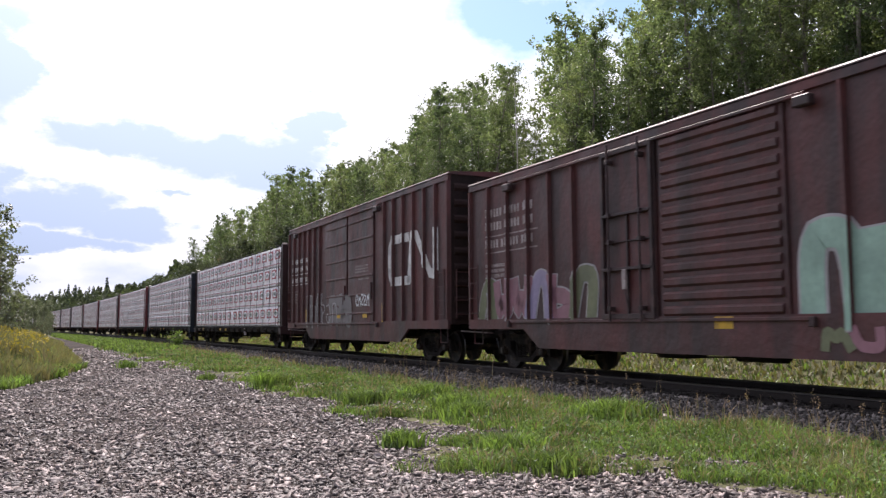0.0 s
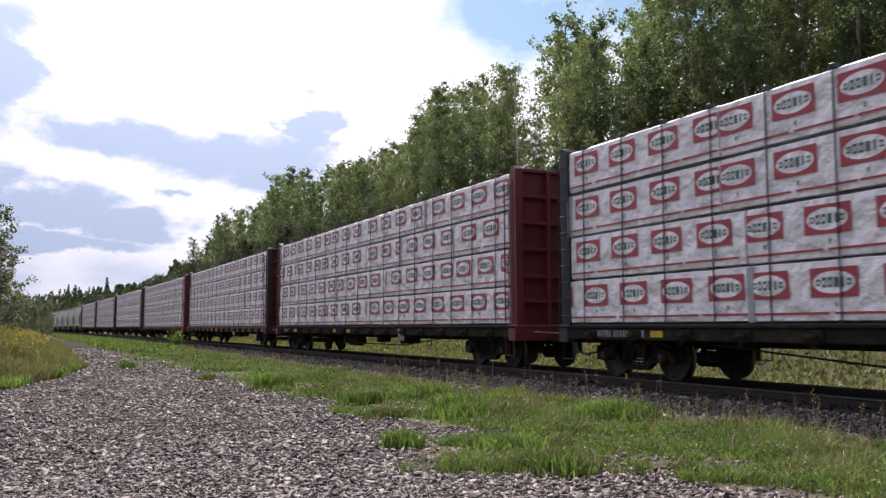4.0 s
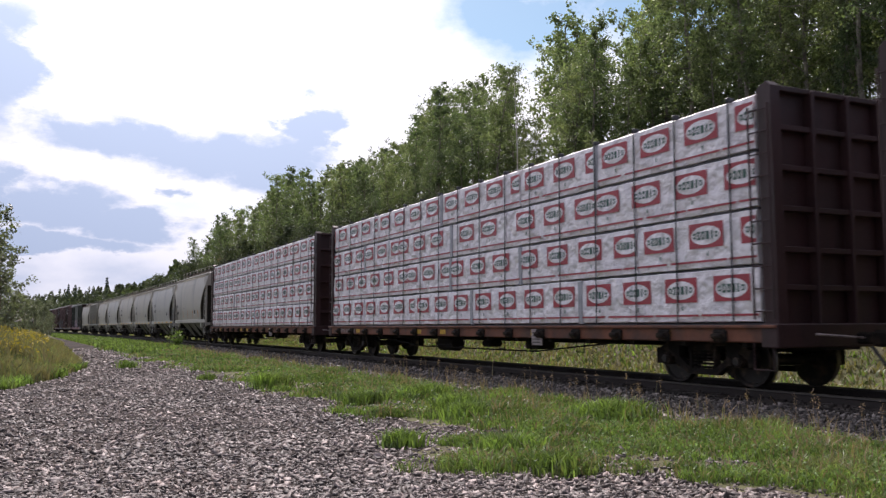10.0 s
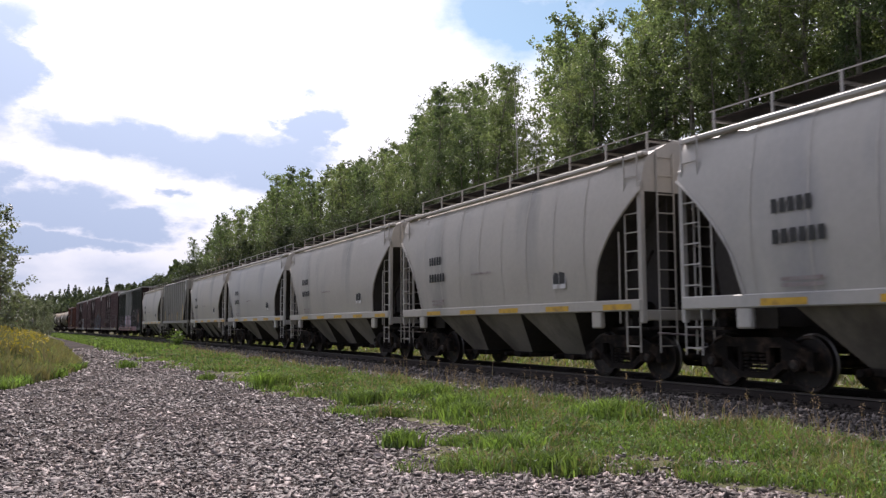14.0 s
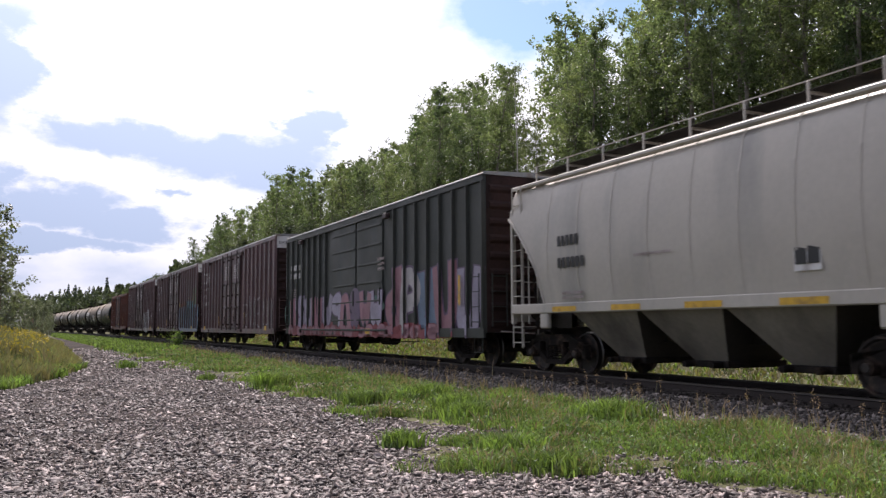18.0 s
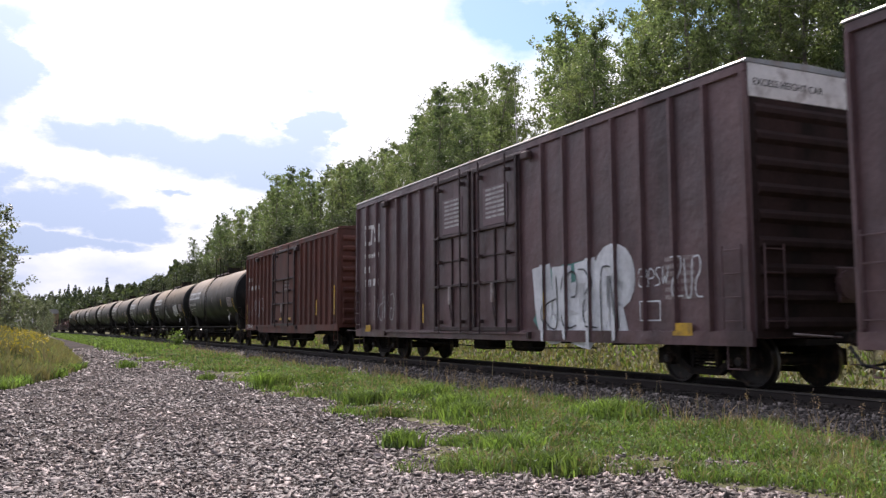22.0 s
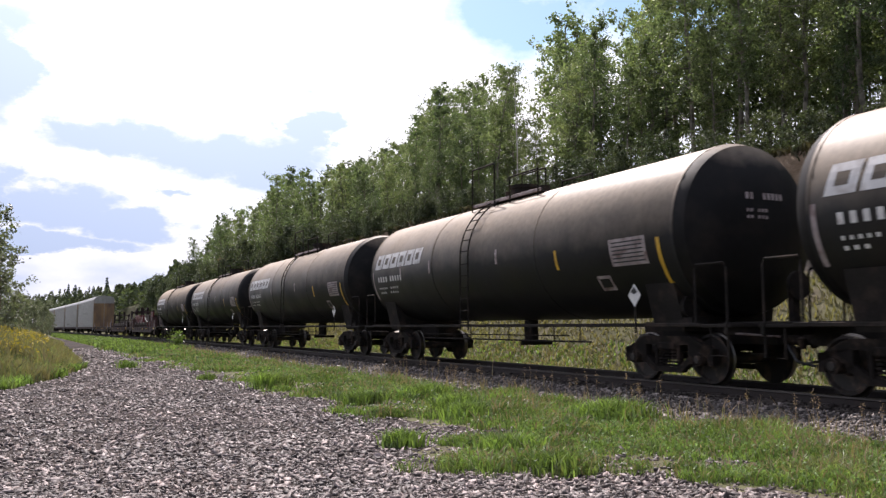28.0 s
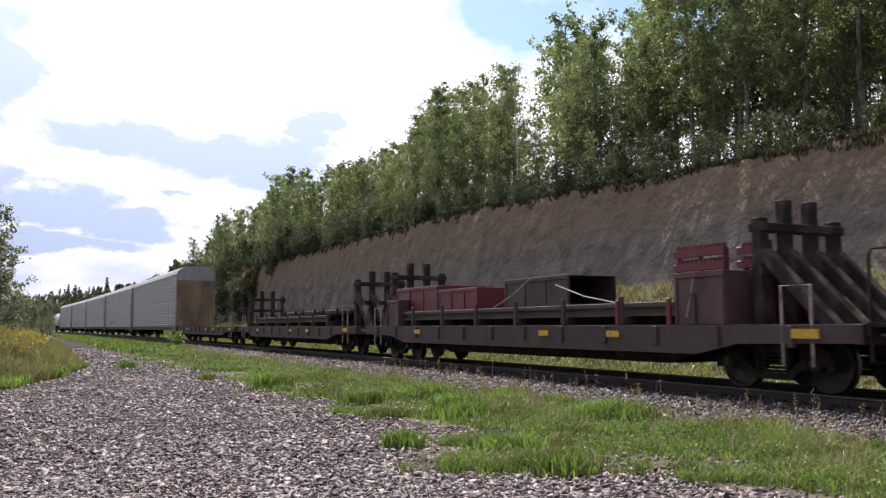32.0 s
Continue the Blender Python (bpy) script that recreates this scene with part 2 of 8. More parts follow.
# ---- mesh building ----
class Build:
    """Gathers boxes, tubes and plates into one mesh."""

    def __init__(self):
        self.v, self.f, self.m, self.mats = [], [], [], []

    def slot(self, material):
        if material not in self.mats:
            self.mats.append(material)
        return self.mats.index(material)

    def add(self, verts, faces, material):
        o, s = len(self.v), self.slot(material)
        self.v.extend(verts)
        self.f.extend([tuple(i + o for i in f) for f in faces])
        self.m.extend([s] * len(faces))
        return self

    def box(self, x0, x1, y0, y1, z0, z1, material, c=0.0):
        """A box; c: width of the chamfer along its edges."""
        x0, x1, y0, y1, z0, z1 = min(x0, x1), max(x0, x1), min(y0, y1), max(y0, y1), min(z0, z1), max(z0, z1)
        if c <= 0:
            v = [(x, y, z) for x in (x0, x1) for y in (y0, y1) for z in (z0, z1)]
            f = [(0, 1, 3, 2), (4, 6, 7, 5), (0, 4, 5, 1), (2, 3, 7, 6), (0, 2, 6, 4), (1, 5, 7, 3)]
            return self.add(v, f, material)
        c = min(c, (x1 - x0) * 0.45, (y1 - y0) * 0.45, (z1 - z0) * 0.45)
        v, ix = [], {}
        lim = ((x0, x1), (y0, y1), (z0, z1))
        for sx in (0, 1):
            for sy in (0, 1):
                for sz in (0, 1):
                    s = (sx, sy, sz)
                    for a in range(3):
                        p = [lim[k][s[k]] + (0 if k == a else (c if s[k] == 0 else -c)) for k in range(3)]
                        ix[s, a] = len(v)
                        v.append(tuple(p))
        f = []
        for a in range(3):
            b, d = (a + 1) % 3, (a + 2) % 3
            for s in (0, 1):
                loop = []
                for (i, j) in ((0, 0), (1, 0), (1, 1), (0, 1)):
                    k = [0, 0, 0]
                    k[a], k[b], k[d] = s, i, j
                    loop.append(ix[tuple(k), a])
                f.append(tuple(loop if s else loop[::-1]))
            for i in (0, 1):
                for j in (0, 1):
                    k0, k1 = [0, 0, 0], [0, 0, 0]
                    k0[a], k1[a] = 0, 1
                    k0[b] = k1[b] = i
                    k0[d] = k1[d] = j
                    q = (ix[tuple(k0), b], ix[tuple(k1), b], ix[tuple(k1), d], ix[tuple(k0), d])
                    f.append(q if i == j else q[::-1])
        for s in [(i, j, k) for i in (0, 1) for j in (0, 1) for k in (0, 1)]:
            t = (ix[s, 0], ix[s, 1], ix[s, 2])
            f.append(t if sum(s) % 2 else t[::-1])
        return self.add(v, f, material)

    def tube(self, path, r, material, n=6, r2=None, caps=True):
        """A round bar along a path of points."""
        path = [Vector(p) for p in path]
        v, f = [], []
        for i, p in enumerate(path):
            d = (path[min(i + 1, len(path) - 1)] - path[max(i - 1, 0)]).normalized()
            up = Vector((0, 0, 1)) if abs(d.z) < 0.9 else Vector((0, 1, 0))
            a = d.cross(up).normalized()
            b = a.cross(d).normalized()
            rr = r if r2 is None else r + (r2 - r) * i / (len(path) - 1)
            for k in range(n):
                t = 2 * math.pi * k / n
                v.append(tuple(p + a * (rr * math.cos(t)) + b * (rr * math.sin(t))))
        for i in range(len(path) - 1):
            for k in range(n):
                f.append((i * n + k, i * n + (k + 1) % n, (i + 1) * n + (k + 1) % n, (i + 1) * n + k))
        if caps:
            f.append(tuple(range(n))[::-1])
            f.append(tuple(range((len(path) - 1) * n, len(path) * n)))
        return self.add(v, f, material)

    def prism(self, outline, lo, hi, material, axis="x"):
        """An outline pushed along an axis. axis x: outline (y, z); y: (x, z); z: (x, y)."""
        def at(p, d):
            return {"x": (d, p[0], p[1]), "y": (p[0], d, p[1]), "z": (p[0], p[1], d)}[axis]
        n = len(outline)
        v = [at(p, lo) for p in outline] + [at(p, hi) for p in outline]
        f = [(i, (i + 1) % n, n + (i + 1) % n, n + i) for i in range(n)]
        f += [tuple(range(n))[::-1], tuple(range(n, 2 * n))]
        return self.add(v, f, material)

    def loft(self, rings, material, closed=True, caps=True):
        """Skin over rings of points, all of one length."""
        n, v, f = len(rings[0]), [tuple(p) for r in rings for p in r], []
        for i in range(len(rings) - 1):
            for k in range(n if closed else n - 1):
                f.append((i * n + k, i * n + (k + 1) % n, (i + 1) * n + (k + 1) % n, (i + 1) * n + k))
        if caps:
            f += [tuple(range(n))[::-1], tuple(range((len(rings) - 1) * n, len(rings) * n))]
        return self.add(v, f, material)

    def mesh(self, name, smooth=False):
        me = bpy.data.meshes.new(name)
        me.from_pydata(self.v, [], self.f)
        for m in self.mats:
            me.materials.append(m)
        me.polygons.foreach_set("material_index", self.m)
        bm = bmesh.new()
        bm.from_mesh(me)
        bmesh.ops.recalc_face_normals(bm, faces=bm.faces)
        if smooth:
            bmesh.ops.remove_doubles(bm, verts=bm.verts, dist=1e-5)
            for fc in bm.faces:
                fc.smooth = True
            for e in bm.edges:
                e.smooth = e.calc_face_angle(0) < 0.6
        bm.to_mesh(me)
        bm.free()
        return me


def part(name, what, parent, label="", m=None, smooth=False):
    """Links a mesh, or a Build, as one part under a thing or a part."""
    me = what.mesh(name, smooth) if isinstance(what, Build) else what
    ob = new(name, me)
    ob.parent = parent
    if m is not None:
        ob.matrix_basis = m
    if label:
        ob["label"] = label
    return ob


def raw(name, verts, faces, mats, index=None, smooth=False):
    """A mesh from arrays of equal-sided faces."""
    me = bpy.data.meshes.new(name)
    verts, faces = np.asarray(verts, np.float32), np.asarray(faces, np.int32)
    nf, k = faces.shape
    me.vertices.add(len(verts))
    me.vertices.foreach_set("co", verts.ravel())
    me.loops.add(nf * k)
    me.loops.foreach_set("vertex_index", faces.ravel())
    me.polygons.add(nf)
    me.polygons.foreach_set("loop_start", np.arange(0, nf * k, k, dtype=np.int32))
    me.polygons.foreach_set("loop_total", np.full(nf, k, np.int32))
    for m in mats:
        me.materials.append(m)
    if index is not None:
        me.polygons.foreach_set("material_index", np.asarray(index, np.int32))
    if smooth:
        me.polygons.foreach_set("use_smooth", np.ones(nf, bool))
    me.update(calc_edges=True)
    me.validate()
    return me


# ---- plan ----
X0, BEND = 11.67, 0.000273          # track centre abreast of the camera; curvature ahead
GROUND = -0.55                      # gravel level; the rail's top is 0


def track_x(y):
    y = np.asarray(y, float)
    q = np.clip(y, 0, 900)
    return X0 - BEND * q * q / 2 - BEND * 900 * np.clip(y - 900, 0, None)


def track_turn(y):
    return math.atan(BEND * min(max(y, 0), 900))


def wave(x, y, s, seed=0.0):
    """Smooth uneven values between -1 and 1."""
    return (np.sin(x * 1.3 * s + 1.7 * np.sin(y * 0.9 * s + seed) + seed) + np.sin(y * 1.1 * s + 1.3 * np.sin(x * 1.7 * s + 2 * seed) + 1.3 * seed)
            + 0.5 * np.sin((x + y) * 2.9 * s + 3 * seed)) / 2.5


def smooth01(t):
    t = np.clip(t, 0, 1)
    return t * t * (3 - 2 * t)


def bank_top(y):
    """Height of the cut bank's crest along the line."""
    return 7.35 + 0.1 * wave(y, y * 0.4, 0.6, 2.0) + 0.07 * wave(y, y * 0.3, 2.3, 4.0) - 0.95 * smooth01((46 - y) / 32) - 1.6 * smooth01((y - 75) / 60) - 2.2 * smooth01((y - 140) / 120)


def bank_foot(y):
    return 1.9 + 0.6 * np.sin(y * 0.045 + 1.0) - 0.5 * smooth01((20 - y) / 15)


def gravel_left(y):
    return np.interp(y, [0, 20, 25, 30, 37, 60, 129, 160], [-14, -9, -1.0, 0.6, 1.7, 1.9, 2.3, 2.6])


def ground_z(x, y):
    x, y = np.broadcast_arrays(np.asarray(x, float), np.asarray(y, float))
    d = x - track_x(y)
    z = GROUND + 0.13 * smooth01((d + 6.5) / 4.0)
    z = z + 0.03 * wave(x, y, 0.7, 1.0) * (np.abs(d) > 2.4)
    z = z + 0.95 * smooth01((gravel_left(y) - 0.2 - x) / 5.0) * smooth01((y - 22) / 16)
    z = z + 0.5 * smooth01((-d - 60) / 200)
    foot, top = bank_foot(y), bank_top(y)
    up = smooth01((d - 3.6) / 4.6)
    z = np.where(d > 2.0, z + (foot - z) * up, z)
    # the face: steep, broken by gullies, slumps and ledges
    rough = np.zeros_like(z)
    near = (d > 7.6) & (d < 10.9) & (y > -10) & (y < 160)
    if np.any(near):
        rough[near] = [0.08 * noise.fractal((q * 0.22, w * 0.5, 2.0), 0.9, 2.1, 4) - 0.16 * max(0.0, 0.40 - abs(noise.noise((q * 0.7, w * 0.25, 7.0)))) + 0.07 * noise.fractal((q * 1.5, w * 2.5, 5.0), 0.8, 2.0, 3)
                       for q, w in zip(y[near].tolist(), d[near].tolist())]
    t = (d - 8.65 + rough) / 1.05
    face = np.clip(t, 0, 1)
    z = np.where(d > 8.0, foot + (top - foot) * (0.8 * face + 0.2 * smooth01(face)), z)
    z = np.where(d > 10.4, np.maximum(z, top + 1.3 * smooth01((d - 10) / 25) + 0.12 * wave(x, y, 0.5, 3.0)), z)
    return z


def gravel_right(y):
    return np.interp(y, [0, 6.2, 7, 7.7, 8.3, 9.0, 10.2, 10.8, 11.4, 12.6, 15, 21, 30, 60, 100, 140, 160],
                     [6.4, 6.3, 6.2, 5.7, 5.0, 4.4, 4.3, 4.9, 6.4, 6.1, 5.5, 5.7, 5.5, 4.9, 4.1, 3.2, 2.6])


def on_gravel(x, y):
    """Above 0 inside the gravel, below 0 in the grass; about metres from the edge."""
    e = 0.35 * wave(x, y, 1.1, 0.4) + 0.18 * wave(x, y, 3.3, 2.1)
    bare = 0.5 - 0.55 * np.hypot((np.asarray(x) - 5.5) / 0.95, (np.asarray(y) - 7.35) / 0.5)       # a bare spot inside the grass
    return np.maximum(np.minimum(x - gravel_left(y), gravel_right(y) - x), bare) + e


# ---- ground ----
def make_ground():
    dd = np.concatenate([[-4000, -1500, -600, -300, -150, -90, -60, -40, -30, -24, -20], np.arange(-17, -2.2, 0.35), [-2.2, -1.9, -1.4, 0, 1.4, 2.0],
                         np.arange(2.4, 8.0, 0.5), np.arange(8.0, 10.8, 0.09), [11.3, 12.5, 13.5, 15, 18, 22, 28, 36, 50, 80, 150, 400, 1500, 4000]])
    yy = np.concatenate([[-4000, -1500, -700, -400, -200, -100, -60, -40, -25, -15, -8], np.arange(-4, 10, 0.4), np.arange(10, 62, 0.25), np.arange(62, 130, 0.5), np.arange(130, 300, 4), np.arange(300, 900, 20),
                         [900, 1100, 1500, 2200, 4000]])
    D, Y = np.meshgrid(dd, yy)
    X = D + track_x(Y)
    Z = ground_z(X, Y)
    v = np.stack([X, Y, Z], -1).reshape(-1, 3)
    ny, nx = D.shape
    i = (np.arange(ny - 1)[:, None] * nx + np.arange(nx - 1)[None, :]).ravel()
    f = np.stack([i, i + 1, i + nx + 1, i + nx], -1)
    cx, cy = v[f].mean(1)[:, 0], v[f].mean(1)[:, 1]
    cd = cx - track_x(cy)
    idx = np.zeros(len(f), int)
    idx[on_gravel(cx, cy) > 0] = 1
    idx[(cd > 8.1) & (cd < 10.35) & (cy < 125)] = 2
    g = new("ground", raw("ground", v, f, [M_SOIL, M_GRAVELBED, M_CLIFF], idx, smooth=True))
    return tagged(g, "grassy ground with a gravel yard and an eroded clay cut bank", "ground", kind="structure")


make_ground()
rng = np.random.default_rng(7)

STONE_V = np.array([(1, 0.1, 0.6), (-0.75, 0.8, 0.6), (-0.65, -0.85, 0.6), (1.15, 0.1, -0.6), (-0.85, 0.95, -0.6), (-0.75, -1, -0.6)])
STONE_F = np.array([(0, 1, 2), (5, 4, 3), (0, 3, 4), (0, 4, 1), (1, 4, 5), (1, 5, 2), (2, 5, 3), (2, 3, 0)])


def scatter(name, x, y, z, size, flat, material, label, category):
    """Many small broken stones as one mesh."""
    n = len(x)
    v = STONE_V[None] * rng.uniform(0.6, 1.4, (n, 6, 3))
    v = v * np.stack([size * rng.uniform(0.7, 1.35, n), size * rng.uniform(0.55, 1.05, n), size * flat * rng.uniform(0.6, 1.3, n)], -1)[:, None]
    tilt, turn = rng.normal(0, 0.48, n), rng.uniform(0, 6.283, n)
    c, s = np.cos(tilt)[:, None], np.sin(tilt)[:, None]
    v = np.stack([v[..., 0] * c - v[..., 2] * s, v[..., 1], v[..., 0] * s + v[..., 2] * c], -1)
    c, s = np.cos(turn)[:, None], np.sin(turn)[:, None]
    v = np.stack([v[..., 0] * c - v[..., 1] * s, v[..., 0] * s + v[..., 1] * c, v[..., 2]], -1)
    v += np.stack([x, y, z], -1)[:, None]
    f = STONE_F[None] + (np.arange(n) * 6)[:, None, None]
    ob = new(name, raw(name, v.reshape(-1, 3), f.reshape(-1, 3), [material]))
    return tagged(ob, label, category, kind="stuff")


def make_gravel():
    n = 165000
    r = 6.0 + 64 * rng.random(n) ** 2.2
    a = radians(25.4) + rng.uniform(-0.56, 0.50, n)
    x, y = r * np.sin(a), r * np.cos(a)
    g = on_gravel(x, y)
    # a trodden patch of bare brown earth with few stones
    worn = np.exp(-((x - 6.0) / 0.8) ** 2 - ((y - 13.0) / 1.6) ** 2)
    g = np.where(rng.random(n) < 0.7 * worn, -9, g)
    keep = (g + rng.normal(0, 0.12, n) > -0.02) | ((rng.random(n) < 0.3) & (x > gravel_left(y)) & (x - track_x(y) < -3) & (g > -3.5))
    x, y, r = x[keep], y[keep], r[keep]
    size = np.minimum(rng.lognormal(-3.86, 0.46, len(x)), 0.055) * (1 + 0.022 * (r - 6))
    # fewer stones in the yard round the camera and behind it
    q = 9000
    rr, aa = 14 * np.sqrt(rng.random(q)), rng.uniform(0, 6.283, q)
    xs, ys = rr * np.sin(aa), rr * np.cos(aa)
    near = (on_gravel(xs, ys) > 0) & ((rr < 6.2) | (np.abs(np.mod(aa - radians(25.4) + math.pi, 2 * math.pi) - math.pi) > 0.55))
    x, y, size = np.concatenate([x, xs[near]]), np.concatenate([y, ys[near]]), np.concatenate([size, np.minimum(rng.lognormal(-3.8, 0.42, near.sum()), 0.055)])
    scatter("gravel", x, y, ground_z(x, y) + size * 0.12, size, 0.46, M_STONE, "grey crushed gravel of flat broken stones", "gravel")


make_gravel()


# ---- track ----
def make_track():
    ys = np.concatenate([np.arange(-700, 0, 20.0), np.arange(0, 140, 1.0), np.arange(140, 920, 10.0)])
    prof = [(-3.2, -0.58), (-2.8, -0.46), (-1.6, -0.16), (0, -0.14), (1.6, -0.16), (2.4, -0.42), (2.7, -0.5)]
    v = [(track_x(y) + d + 0.05 * math.sin(y * 1.9 + d), y, z + 0.02 * math.sin(y * 3.1 + 2 * d)) for y in ys for d, z in prof]
    k = len(prof)
    f = [(i * k + j, i * k + j + 1, (i + 1) * k + j + 1, (i + 1) * k + j) for i in range(len(ys) - 1) for j in range(k - 1)]
    tagged(new("ballast_bed", raw("ballast_bed", v, f, [M_BALLASTBED], smooth=True)), "grey stone ballast bed under the track", "track bed", kind="structure")
    for name, n, lo, hi, material, words in (("ballast", 36000, -3.0, -1.6, M_BALLAST, "angular light grey ballast stones on the shoulder"), ("oily_ballast", 16000, -1.95, 2.3, M_OILED, "oil-darkened ballast stones between the rails")):
        y = rng.uniform(0, 1, n) ** 1.6 * 62 + 3
        d = rng.uniform(lo, hi, n) + rng.normal(0, 0.06, n)
        z = np.interp(d, [-3.2, -2.8, -1.6, 1.6, 2.4], [-0.55, -0.46, -0.16, -0.16, -0.42])
        size = rng.lognormal(-3.68, 0.3, n) * (1 + 0.008 * y)
        scatter(name, track_x(y) + d, y, z + size * 0.25, size, 0.8, material, words, "ballast")
    ys = np.concatenate([np.arange(-700, 0, 10.0), np.arange(0, 920, 5.0)])
    for side in (-1, 1):
        b = Build()
        prof = [(-0.07, -0.17), (0.07, -0.17), (0.07, -0.155), (0.012, -0.13), (0.012, -0.045), (0.036, -0.032), (-0.036, -0.032), (-0.012, -0.045), (-0.012, -0.13), (-0.07, -0.155)]
        b.loft([[(float(track_x(y)) + side * 0.752 + px, y, pz) for px, pz in prof] for y in ys], M_RAIL)
        top = [(-0.036, -0.032), (0.036, -0.032), (0.034, -0.004), (0.028, 0.0), (-0.028, 0.0), (-0.034, -0.004)]
        b.loft([[(float(track_x(y)) + side * 0.752 + px, y, pz) for px, pz in top] for y in ys], M_RAILTOP)
        tagged(new("rail", b.mesh("rail")), "worn steel rail with rusty web and polished head", "rail", group="rails of the track", kind="structure")
    tb = Build().box(-1.3, 1.3, -0.115, 0.115, -0.34, -0.145, M_TIE, 0.012)
    plate = []
    for s in (-1, 1):
        tb.box(s * 0.752 - 0.17, s * 0.752 + 0.17, -0.1, 0.1, -0.145, -0.13, M_RAIL, 0.004)
        for e in (-0.1, 0.1):
            tb.box(s * 0.752 + e - 0.015, s * 0.752 + e + 0.015, -0.06, -0.03, -0.13, -0.105, M_RAIL)
    me = tb.mesh("railway_tie")
    y = 2.0
    while y < 150:
        ob = new("railway_tie", me)
        ob.matrix_basis = pose(float(track_x(y)) + rng.normal(0, 0.02), y, rng.normal(0, 0.004), 0, 0, math.degrees(track_turn(y)) + rng.normal(0, 0.6))
        tagged(ob, "dark creosoted wooden railway tie with steel plates", "railway tie", group="ties under the rails")
        y += 0.56


make_track()


# ---- grass and weeds ----
def blades(name, x, y, height, width, lean, material, label, category, tips=None):
    """Bent blades, each of three triangles, in one mesh. tips: a material for the blade's upper end."""
    n = len(x)
    z = ground_z(x, y)
    d = x - track_x(y)
    z = np.where(np.abs(d) < 2.45, np.interp(np.abs(d), [0, 1.6, 2.5], [-0.15, -0.16, -0.45]), z)
    a, turn = rng.uniform(0, 6.283, n), rng.uniform(0, 6.283, n)
    side = np.stack([np.cos(a), np.sin(a), np.zeros(n)], -1) * (width * rng.uniform(0.6, 1.4, n))[:, None]
    out = np.stack([np.cos(turn), np.sin(turn), np.zeros(n)], -1)
    p = np.stack([x, y, z - 0.02], -1)
    h = height[:, None] * np.array([0, 0, 1.0])
    bend = (height * lean * rng.uniform(0.1, 1.0, n))[:, None] * out
    v = np.stack([p - side, p + side, p + 0.55 * h + 0.3 * bend - 0.75 * side, p + 0.55 * h + 0.3 * bend + 0.75 * side, p + h * (1 - 0.25 * lean) + bend], 1)
    f = np.array([(0, 1, 3), (0, 3, 2), (2, 3, 4)])[None] + (np.arange(n) * 5)[:, None, None]
    mats, idx = [material], np.zeros((n, 3), int)
    if tips:
        mats.append(tips)
        idx[:, 2] = 1
    ob = new(name, raw(name, v.reshape(-1, 3), f.reshape(-1, 3), mats, idx.ravel()))
    return tagged(ob, label, category, kind="stuff")


# turf in dark green, with the shade along the crest painted in
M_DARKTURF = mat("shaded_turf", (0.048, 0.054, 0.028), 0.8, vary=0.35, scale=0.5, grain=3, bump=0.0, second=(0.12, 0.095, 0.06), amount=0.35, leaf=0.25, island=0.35)


